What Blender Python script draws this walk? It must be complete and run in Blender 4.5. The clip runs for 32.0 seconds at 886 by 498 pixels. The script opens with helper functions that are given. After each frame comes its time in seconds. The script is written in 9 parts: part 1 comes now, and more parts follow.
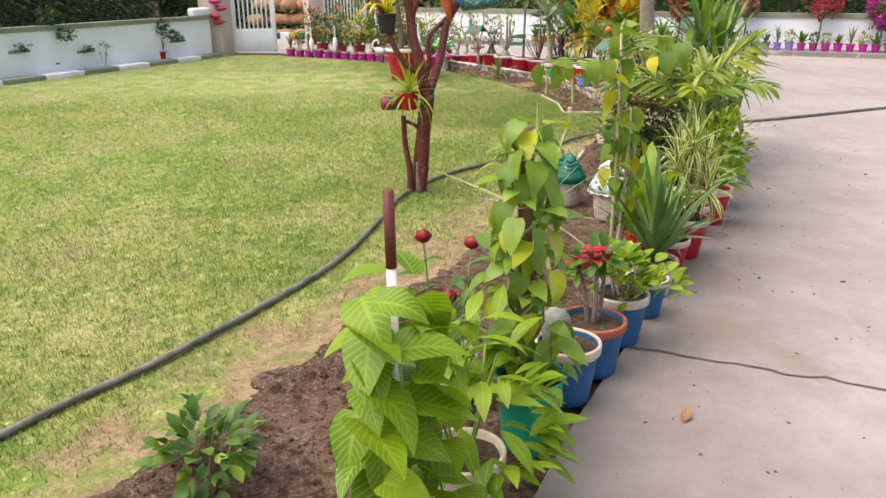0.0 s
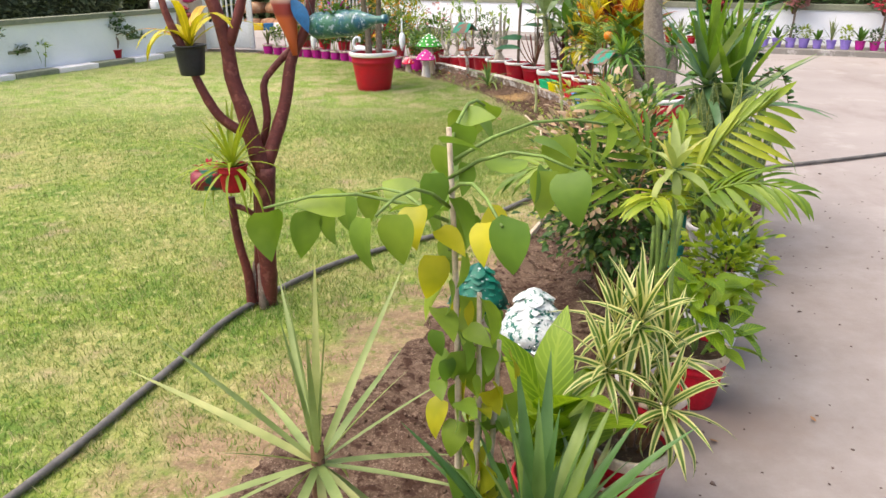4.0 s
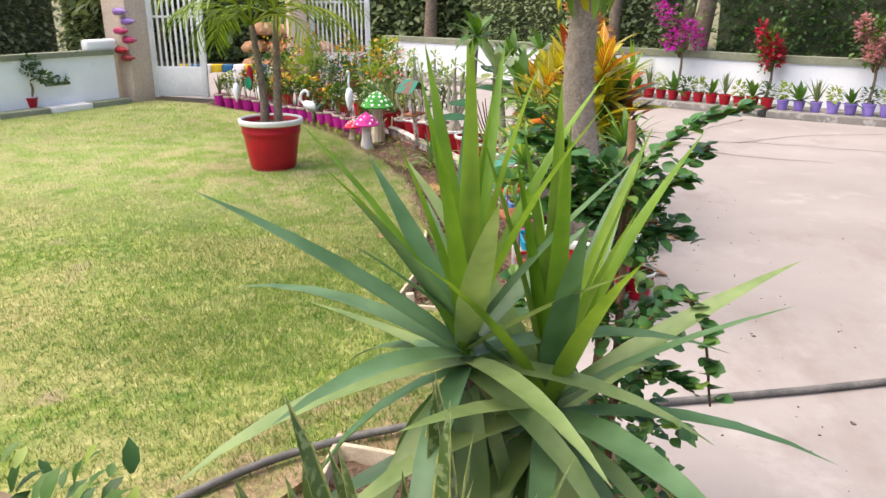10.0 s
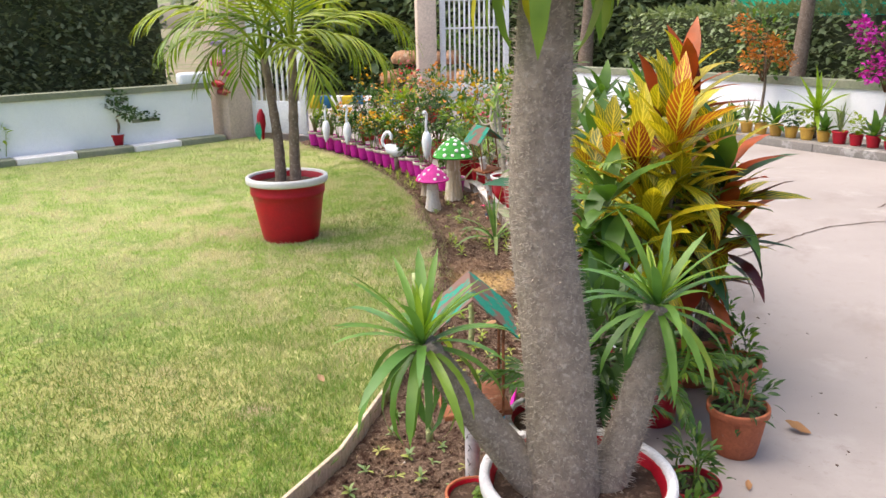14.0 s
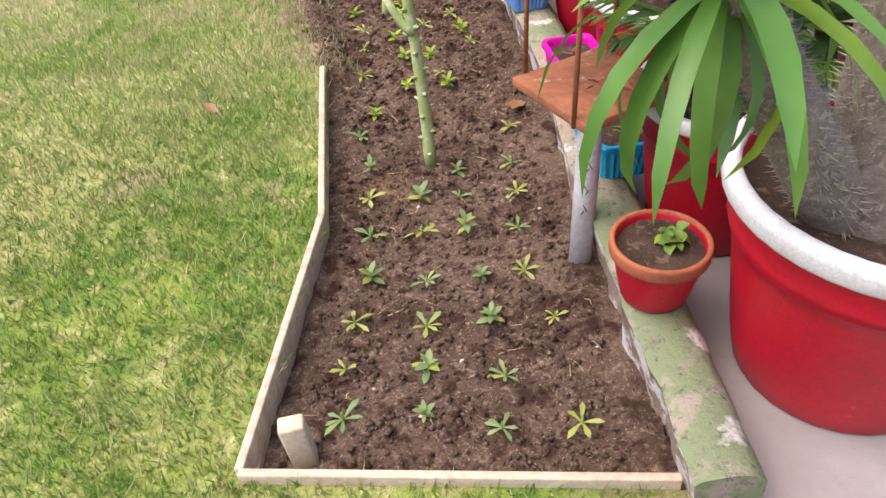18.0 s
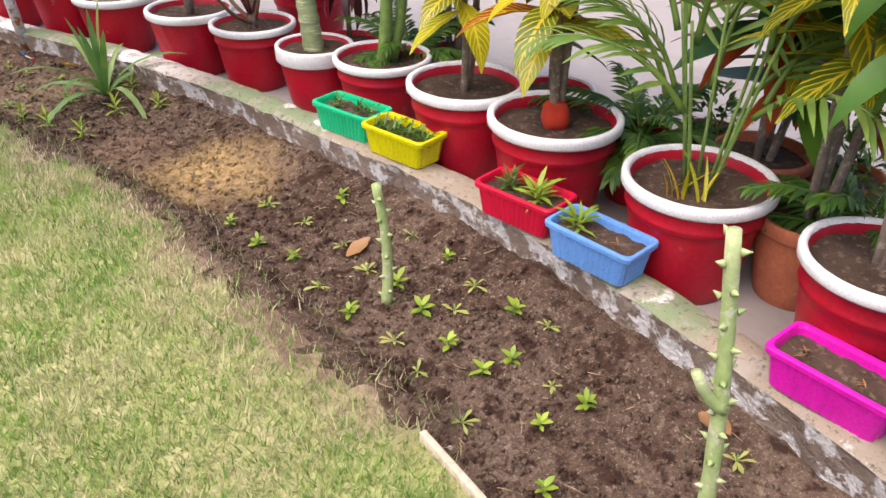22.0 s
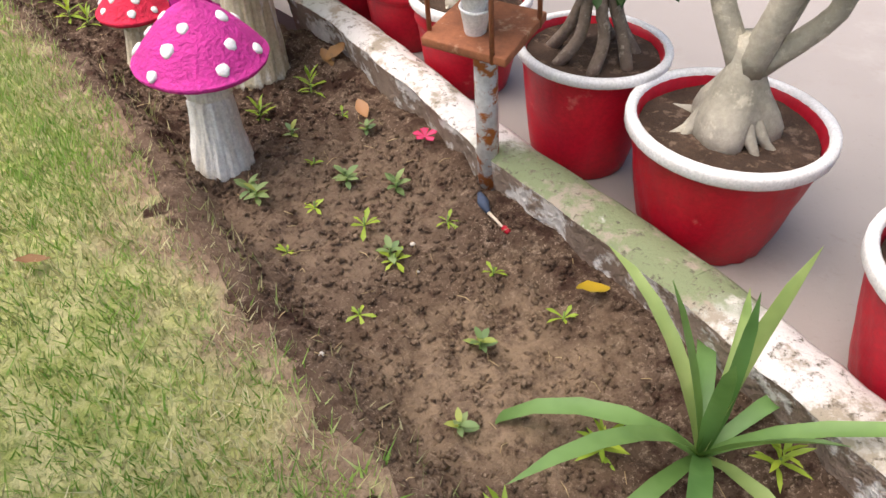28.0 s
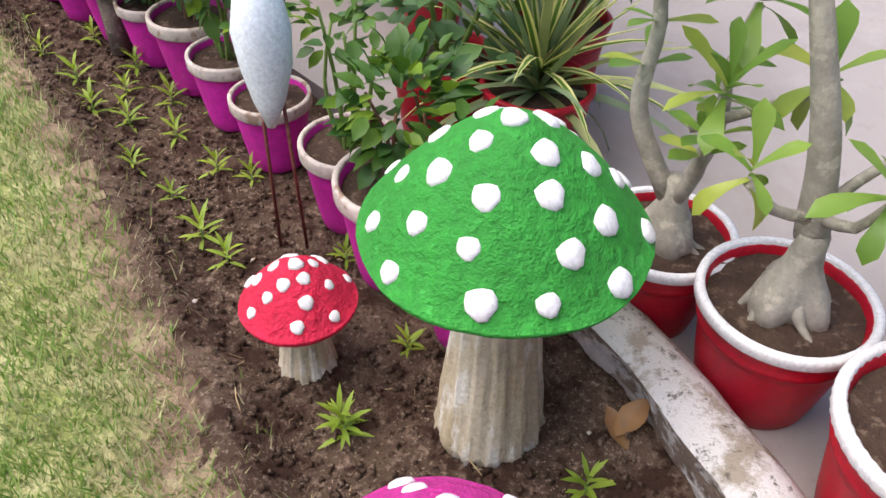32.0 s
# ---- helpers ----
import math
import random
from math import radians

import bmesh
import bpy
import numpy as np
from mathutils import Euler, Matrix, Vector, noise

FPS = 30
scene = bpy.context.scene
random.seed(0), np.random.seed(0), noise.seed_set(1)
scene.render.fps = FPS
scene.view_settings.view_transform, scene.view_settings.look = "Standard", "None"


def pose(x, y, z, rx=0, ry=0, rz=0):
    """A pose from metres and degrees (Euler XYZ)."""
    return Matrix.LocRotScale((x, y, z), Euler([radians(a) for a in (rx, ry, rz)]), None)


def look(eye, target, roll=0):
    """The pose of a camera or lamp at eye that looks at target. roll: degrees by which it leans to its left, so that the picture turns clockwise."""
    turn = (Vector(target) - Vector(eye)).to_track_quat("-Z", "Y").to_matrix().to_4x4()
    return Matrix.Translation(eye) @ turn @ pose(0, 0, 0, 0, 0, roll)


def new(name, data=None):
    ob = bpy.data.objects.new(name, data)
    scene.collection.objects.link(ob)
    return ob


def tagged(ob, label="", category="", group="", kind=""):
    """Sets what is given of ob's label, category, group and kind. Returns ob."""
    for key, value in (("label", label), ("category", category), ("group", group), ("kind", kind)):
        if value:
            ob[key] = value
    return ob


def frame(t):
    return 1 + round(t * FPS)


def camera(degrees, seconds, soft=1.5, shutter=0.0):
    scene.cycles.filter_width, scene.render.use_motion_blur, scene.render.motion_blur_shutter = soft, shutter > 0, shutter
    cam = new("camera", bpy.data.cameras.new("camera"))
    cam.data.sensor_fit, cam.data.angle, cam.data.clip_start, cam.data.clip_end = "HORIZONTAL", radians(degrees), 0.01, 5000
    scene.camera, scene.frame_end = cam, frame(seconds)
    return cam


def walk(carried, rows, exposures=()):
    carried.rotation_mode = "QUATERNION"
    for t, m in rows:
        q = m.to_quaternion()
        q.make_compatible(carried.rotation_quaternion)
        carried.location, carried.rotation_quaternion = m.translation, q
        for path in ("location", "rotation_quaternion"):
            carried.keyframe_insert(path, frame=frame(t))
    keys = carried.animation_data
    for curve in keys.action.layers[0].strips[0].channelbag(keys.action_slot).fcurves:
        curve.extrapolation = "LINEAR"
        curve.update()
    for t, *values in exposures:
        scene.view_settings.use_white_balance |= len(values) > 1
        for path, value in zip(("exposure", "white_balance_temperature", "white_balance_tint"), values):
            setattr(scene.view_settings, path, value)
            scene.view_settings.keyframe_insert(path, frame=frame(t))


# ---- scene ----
cam = camera(59.3, 32.0)
METRES, EYE, TILT, LEAN, TURN = 16.5, 1.57, 0.0, 0.0, 0.0
ROWS = [
    (0.0, 0.0, 0.0, 0.0, -0.14, -19.17, 0.4),
    (0.5, 0.0126, 0.0115, 0.0026, 2.63, -18.64, 0.18),
    (1.0, 0.0187, 0.026, 0.003, 3.36, -19.41, 0.2),
    (1.5, 0.0216, 0.0442, 0.004, 3.34, -20.51, 0.4),
    (2.0, 0.028, 0.0607, 0.0049, 3.91, -21.34, 0.29),
    (2.5, 0.0372, 0.0779, 0.0066, 4.05, -21.7, 0.38),
    (3.0, 0.0437, 0.0963, 0.0064, 4.0, -21.67, 0.49),
    (3.5, 0.0485, 0.1161, 0.0073, 3.58, -21.22, 0.52),
    (4.0, 0.0585, 0.1353, 0.0074, 3.17, -20.51, 0.58),
    (4.5, 0.0681, 0.1531, 0.0081, 3.03, -19.83, 0.62),
    (6.5, 0.0954, 0.2161, 0.0096, 4.38, -18.86, 0.18),
    (7.0, 0.1006, 0.2334, 0.01, 4.92, -18.67, -0.08),
    (7.5, 0.1058, 0.2502, 0.01, 5.34, -18.5, -0.27),
    (8.0, 0.1149, 0.2647, 0.0102, 5.62, -18.54, -0.27),
    (8.5, 0.1234, 0.2804, 0.0093, 6.17, -18.59, -0.18),
    (9.0, 0.1294, 0.2992, 0.0093, 6.95, -18.72, -0.11),
    (9.5, 0.1366, 0.3144, 0.0088, 7.45, -18.61, 0.25),
    (10.0, 0.1498, 0.3305, 0.0093, 9.7, -18.21, -0.03),
    (10.5, 0.1614, 0.3441, 0.0085, 11.24, -17.75, -0.51),
    (11.0, 0.1709, 0.3605, 0.0095, 12.87, -17.02, -0.84),
    (11.5, 0.1815, 0.3761, 0.0096, 16.28, -16.21, -0.79),
    (12.0, 0.1929, 0.3929, 0.01, 19.42, -16.24, -1.71),
    (12.5, 0.1974, 0.4142, 0.0092, 20.48, -16.19, -1.61),
    (13.0, 0.1964, 0.4371, 0.0095, 20.68, -15.0, -1.2),
    (13.5, 0.1938, 0.4598, 0.009, 23.29, -14.06, -1.52),
    (14.0, 0.1849, 0.4773, 0.0061, 23.84, -16.32, 1.15),
    (14.5, 0.1741, 0.4917, -0.0004, 24.82, -19.95, 2.47),
    (15.0, 0.1645, 0.5013, -0.0102, 27.47, -27.46, -1.31),
    (15.5, 0.1559, 0.5044, -0.0151, 33.16, -31.65, -0.45),
    (17.5, 0.1286, 0.5184, -0.0206, 15.46, -36.58, 2.71),
    (18.0, 0.1176, 0.5297, -0.0232, 2.34, -40.51, 3.09),
    (18.5, 0.1061, 0.5371, -0.0215, -14.27, -42.01, 2.96),
    (19.0, 0.0881, 0.5356, -0.0203, -26.65, -41.09, 3.77),
    (19.5, 0.0758, 0.5392, -0.0205, -27.87, -39.67, 2.78),
    (20.0, 0.067, 0.5519, -0.0183, -25.0, -34.57, 2.27),
    (20.5, 0.062, 0.561, -0.018, -24.46, -32.53, 1.13),
    (21.0, 0.0556, 0.5727, -0.0177, -25.61, -31.82, 0.41),
    (21.5, 0.0527, 0.5841, -0.0181, -25.88, -31.68, -0.26),
    (22.0, 0.0548, 0.6006, -0.0197, -25.26, -32.05, -0.57),
    (22.5, 0.056, 0.6147, -0.0206, -23.71, -33.09, -0.83),
    (23.0, 0.0559, 0.6312, -0.0222, -22.14, -34.26, -0.88),
    (23.5, 0.0565, 0.6459, -0.0226, -19.72, -35.21, -1.17),
    (24.0, 0.0582, 0.6651, -0.0215, -11.33, -34.62, -1.08),
    (24.5, 0.0565, 0.6825, -0.0239, -8.46, -35.89, -1.07),
    (25.0, 0.0509, 0.7007, -0.0259, -10.19, -41.54, -3.11),
    (25.5, 0.0489, 0.7136, -0.0254, -9.81, -42.09, -3.64),
    (26.0, 0.0445, 0.7305, -0.0240, -3.37, -36.41, -2.44),
    (26.5, 0.0414, 0.7417, -0.0273, -0.53, -36.16, -1.27),
    (28.5, 0.0281, 0.7851, -0.0289, -2.00, -42.37, -0.24),
    (29.0, 0.0267, 0.7928, -0.0267, 3.00, -40.07, -0.26),
    (29.5, 0.0238, 0.8018, -0.0261, 5.84, -38.36, 0.21),
    (30.0, 0.0173, 0.8152, -0.0262, 5.39, -38.22, 0.44),
    (30.5, 0.0149, 0.8251, -0.0267, 4.89, -38.46, -0.18),
    (31.0, 0.0127, 0.8352, -0.0293, 5.13, -39.72, -0.74),
    (31.5, 0.0077, 0.8452, -0.0296, 6.45, -41.36, -0.75),
    (32.0, 0.0036, 0.8528, -0.0294, 8.54, -41.68, -0.7),
]
walk(cam, [(t, pose(0, 0, EYE, TILT, LEAN, TURN) @ pose(METRES * x, METRES * y, METRES * z, 90 + pitch, roll, yaw)) for t, x, y, z, yaw, pitch, roll in ROWS], [(0.0, 1.05, 7000, 14), (4.5, 1.14, 6950, 14), (10.0, 1.19, 6900, 14), (12.5, 1.22, 6850, 14), (15.5, 1.2, 6750, 15), (18.0, 1.16, 6500, 18), (19.0, 1.14, 6500, 16), (22.5, 1.13, 6450, 17), (24.0, 1.22, 6750, 14), (26.0, 1.22, 6750, 13), (29.0, 1.12, 6550, 13), (30.5, 1.0, 6250, 15), (32.0, 0.97, 6200, 15)])

# ---- light ----
SUN_EL, SUN_AZ = 64.0, 256.0
world = bpy.data.worlds.new("world")
scene.world = world
world.use_nodes = True
wn, wl = world.node_tree.nodes, world.node_tree.links
sky = wn.new("ShaderNodeTexSky")
sky.sky_type, sky.sun_disc = "NISHITA", False
sky.sun_elevation, sky.sun_rotation = radians(SUN_EL), radians(SUN_AZ)
sky.air_density, sky.dust_density, sky.ozone_density = 1.0, 3.0, 1.0
wl.new(sky.outputs[0], wn["Background"].inputs[0])
wn["Background"].inputs[1].default_value = 0.125
sun = new("sun", bpy.data.lights.new("sun", "SUN"))
sun.data.energy, sun.data.angle, sun.data.color = 2.3, radians(76), (1.0, 0.94, 0.84)
sun_dir = Vector((math.sin(radians(SUN_AZ)) * math.cos(radians(SUN_EL)), math.cos(radians(SUN_AZ)) * math.cos(radians(SUN_EL)), math.sin(radians(SUN_EL))))
sun.matrix_world = look(sun_dir * 30, (0, 0, 0))

# ---- mesh tools ----
rnd = random.Random(7)
U = rnd.uniform


class MB:
    """Gathers vertices, faces and leaf coordinates for one mesh."""

    def __init__(self):
        self.v, self.f, self.uv = [], [], []

    def add(self, verts, faces, uvs=None):
        k = len(self.v)
        self.v.extend(verts)
        self.f.extend([tuple(i + k for i in f) for f in faces])
        self.uv.extend(uvs if uvs else [(0.5, 0.5)] * len(verts))

    def box(self, a, b, m=None):
        c = [Vector((x, y, z)) for x in (a[0], b[0]) for y in (a[1], b[1]) for z in (a[2], b[2])]
        if m:
            c = [m @ p for p in c]
        self.add([tuple(p) for p in c], [(0, 1, 3, 2), (4, 6, 7, 5), (0, 4, 5, 1), (2, 3, 7, 6), (0, 2, 6, 4), (1, 5, 7, 3)])

    def lathe(self, prof, n=24, wob=None, m=None, turn=0.0, closed=True):
        vs, fs = [], []
        for j, (r, z) in enumerate(prof):
            for i in range(n):
                a = 2 * math.pi * i / n + turn
                k = wob(a, z) if wob else 1.0
                p = Vector((r * k * math.cos(a), r * k * math.sin(a), z))
                vs.append(tuple(m @ p) if m else tuple(p))
        for j in range(len(prof) - 1):
            for i in range(n):
                fs.append((j * n + i, j * n + (i + 1) % n, (j + 1) * n + (i + 1) % n, (j + 1) * n + i))
        if closed and prof[0][0] > 1e-4:
            fs.append(tuple(reversed(range(n))))
        if closed and prof[-1][0] > 1e-4:
            fs.append(tuple(range((len(prof) - 1) * n, len(prof) * n)))
        self.add(vs, fs)

    def tube(self, pts, rad, n=8, cap=True):
        pts = [Vector(p) for p in pts]
        rads = rad if isinstance(rad, (list, tuple)) else [rad] * len(pts)
        vs, fs = [], []
        side = None
        for i, p in enumerate(pts):
            d = (pts[min(i + 1, len(pts) - 1)] - pts[max(i - 1, 0)]).normalized()
            if side is None:
                side = d.orthogonal().normalized()
            side = (side - d * side.dot(d)).normalized()
            up = d.cross(side)
            for k in range(n):
                a = 2 * math.pi * k / n
                vs.append(tuple(p + (side * math.cos(a) + up * math.sin(a)) * rads[i]))
        for i in range(len(pts) - 1):
            for k in range(n):
                fs.append((i * n + k, i * n + (k + 1) % n, (i + 1) * n + (k + 1) % n, (i + 1) * n + k))
        if cap:
            fs.append(tuple(reversed(range(n))))
            fs.append(tuple(range((len(pts) - 1) * n, len(pts) * n)))
        self.add(vs, fs)

    def leaf(self, m, L=1.0, W=0.3, shape="lance", droop=0.4, fold=0.25, segs=5, wave=0.0):
        vs, fs, uv = [], [], []
        y = z = 0.0
        for i in range(segs + 1):
            s = i / segs
            w = W * 0.5 * width_at(shape, s)
            a = -droop * (s ** 1.3)
            if i:
                y += L / segs * math.cos(a)
                z += L / segs * math.sin(a)
            zz = z + wave * L * math.sin(s * 17)
            for k, u in ((-1, 0.0), (0, 0.5), (1, 1.0)):
                vs.append(tuple(m @ Vector((k * w, y, zz + abs(k) * w * fold))))
                uv.append((u, s))
        for i in range(segs):
            a = i * 3
            fs += [(a, a + 1, a + 4, a + 3), (a + 1, a + 2, a + 5, a + 4)]
        self.add(vs, fs, uv)

    def mesh(self, name, mat, smooth=True):
        me = bpy.data.meshes.new(name)
        me.from_pydata(self.v, [], self.f)
        me.materials.append(mat)
        lay = me.uv_layers.new(name="UVMap")
        idx = np.empty(len(me.loops), dtype=np.int32)
        me.loops.foreach_get("vertex_index", idx)
        lay.data.foreach_set("uv", np.array(self.uv, dtype=np.float32)[idx].ravel())
        if smooth:
            me.polygons.foreach_set("use_smooth", np.ones(len(me.polygons), dtype=bool))
        me.update()
        return me


def width_at(shape, s):
    if shape == "heart":
        return (math.sin(math.pi * min(1, (s * 0.92 + 0.08)) ** 0.62) ** 0.9) + 0.02
    if shape == "oval":
        return math.sin(math.pi * (0.04 + 0.955 * s)) ** 0.7
    if shape == "strap":
        return min(1.0, 0.55 + s * 1.4) * (1 - s ** 4) ** 0.6 + 0.01
    if shape == "sword":
        return min(1.0, 0.6 + s * 1.5) * (1 - s ** 2.2) + 0.01
    if shape == "spoon":
        return (0.18 + 0.82 * min(1, s * 1.35) ** 1.5) * (1 - s ** 5) ** 0.5 + 0.01
    return math.sin(math.pi * (0.06 + 0.93 * s)) ** 1.1 + 0.01


def soft_box(a, b, bevel=0.01, segs=2):
    bm = bmesh.new()
    bmesh.ops.create_cube(bm, size=1.0)
    for v in bm.verts:
        v.co = Vector([a[i] + (v.co[i] + 0.5) * (b[i] - a[i]) for i in range(3)])
    bmesh.ops.bevel(bm, geom=bm.edges[:], offset=bevel, segments=segs, profile=0.5, affect="EDGES")
    return bm


def data_of(src, name, mat, smooth=True):
    if isinstance(src, MB):
        return src.mesh(name, mat, smooth)
    if isinstance(src, bmesh.types.BMesh):
        me = bpy.data.meshes.new(name)
        src.to_mesh(me)
        src.free()
        me.materials.append(mat)
        if smooth:
            me.polygons.foreach_set("use_smooth", np.ones(len(me.polygons), dtype=bool))
        return me
    return src


def part(name, src, mat, parent, label="", m=None, smooth=True):
    ob = new(name, data_of(src, name, mat, smooth))
    ob.parent = parent
    if m is not None:
        ob.matrix_basis = m
    if label:
        ob["label"] = label
    return ob


def thing(name, at, label, category, group="", rz=0.0, scale=1.0, kind=""):
    ob = new(name)
    ob.empty_display_size = 0.1
    ob.matrix_basis = pose(at[0], at[1], at[2], 0, 0, rz) @ Matrix.Scale(scale, 4)
    return tagged(ob, label, category, group, kind)


def solid(name, src, mat, label, category, at=(0, 0, 0), rz=0.0, group="", kind="", smooth=True):
    ob = new(name, data_of(src, name, mat, smooth))
    ob.matrix_basis = pose(at[0], at[1], at[2], 0, 0, rz)
    return tagged(ob, label, category, group, kind)


def aim(at, az, el, roll=0.0, s=1.0, ws=1.0):
    """The pose of a leaf that springs from at towards az (degrees from +y to the left) and el (degrees up)."""
    return pose(at[0], at[1], at[2], 0, 0, az) @ pose(0, 0, 0, el, 0, 0) @ pose(0, 0, 0, 0, roll, 0) @ Matrix.Diagonal((s * ws, s, s, 1))


# ---- materials ----
def nodes_of(name):
    m = bpy.data.materials.new(name)
    m.use_nodes = True
    nt = m.node_tree
    return m, nt, nt.nodes, nt.links, nt.nodes["Principled BSDF"]


def mixc(nt, fac, a, b, mode="MIX"):
    n = nt.nodes.new("ShaderNodeMix")
    n.data_type, n.blend_type = "RGBA", mode
    for sock, val in ((n.inputs[0], fac), (n.inputs[6], a), (n.inputs[7], b)):
        if isinstance(val, (int, float)):
            sock.default_value = val
        elif isinstance(val, tuple):
            sock.default_value = (*val, 1)
        else:
            nt.links.new(val, sock)
    return n.outputs[2]


def ramp(nt, fac, lo, hi):
    n = nt.nodes.new("ShaderNodeMapRange")
    n.inputs[1].default_value, n.inputs[2].default_value = lo, hi
    n.clamp = True
    nt.links.new(fac, n.inputs[0])
    return n.outputs[0]


def noise_out(nt, scale, detail=4.0, rough=0.55, coord="Object", stretch=None):
    tc = nt.nodes.new("ShaderNodeNewGeometry") if coord == "World" else nt.nodes.new("ShaderNodeTexCoord")
    out = tc.outputs["Position"] if coord == "World" else tc.outputs[coord]
    if stretch:
        mp = nt.nodes.new("ShaderNodeMapping")
        mp.inputs[3].default_value = stretch
        nt.links.new(out, mp.inputs[0])
        out = mp.outputs[0]
    n = nt.nodes.new("ShaderNodeTexNoise")
    n.inputs["Scale"].default_value, n.inputs["Detail"].default_value, n.inputs["Roughness"].default_value = scale, detail, rough
    nt.links.new(out, n.inputs["Vector"])
    return n.outputs[0]


def bump(nt, height, strength, dist, bsdf):
    b = nt.nodes.new("ShaderNodeBump")
    b.inputs["Strength"].default_value, b.inputs["Distance"].default_value = strength, dist
    nt.links.new(height, b.inputs["Height"])
    nt.links.new(b.outputs[0], bsdf.inputs["Normal"])


def surf(name, base, second=None, third=None, scale=3.0, fine=60.0, rough=0.7, bumps=0.3, dist=0.004, lo=0.4, hi=0.62, lo3=0.55, hi3=0.62, metal=0.0, coord="World", vary=0.0, stretch=None, gloss=0.0):
    """A surface of two or three colours in patches, with fine grain and relief."""
    m, nt, nn, nl, p = nodes_of(name)
    col = mixc(nt, ramp(nt, noise_out(nt, scale, 5, 0.6, coord, stretch), lo, hi), base, second or tuple(c * 0.75 for c in base))
    if third:
        col = mixc(nt, ramp(nt, noise_out(nt, scale * 2.7, 6, 0.65, coord, stretch), lo3, hi3), col, third)
    grain = noise_out(nt, fine, 4, 0.7, coord)
    g = nn.new("ShaderNodeMapRange")
    g.inputs[1].default_value, g.inputs[2].default_value, g.inputs[3].default_value, g.inputs[4].default_value = 0.3, 0.7, 0.78, 1.15
    nl.new(grain, g.inputs[0])
    cg = nn.new("ShaderNodeCombineColor")
    for i in range(3):
        nl.new(g.outputs[0], cg.inputs[i])
    col = mixc(nt, 1.0, col, cg.outputs[0], "MULTIPLY")
    if vary:
        oi = nn.new("ShaderNodeObjectInfo")
        hs = nn.new("ShaderNodeHueSaturation")
        mr = nn.new("ShaderNodeMapRange")
        mr.inputs[3].default_value, mr.inputs[4].default_value = 1 - vary, 1 + vary
        nl.new(oi.outputs["Random"], mr.inputs[0])
        nl.new(mr.outputs[0], hs.inputs["Value"])
        nl.new(col, hs.inputs["Color"])
        col = hs.outputs[0]
    nl.new(col, p.inputs["Base Color"])
    rr = nn.new("ShaderNodeMapRange")
    rr.inputs[3].default_value, rr.inputs[4].default_value = max(0.05, rough - 0.12), min(1, rough + 0.12)
    nl.new(grain, rr.inputs[0])
    nl.new(rr.outputs[0], p.inputs["Roughness"])
    p.inputs["Metallic"].default_value = metal
    p.inputs["Specular IOR Level"].default_value = 0.35 + gloss
    bump(nt, grain, bumps, dist, p)
    return m


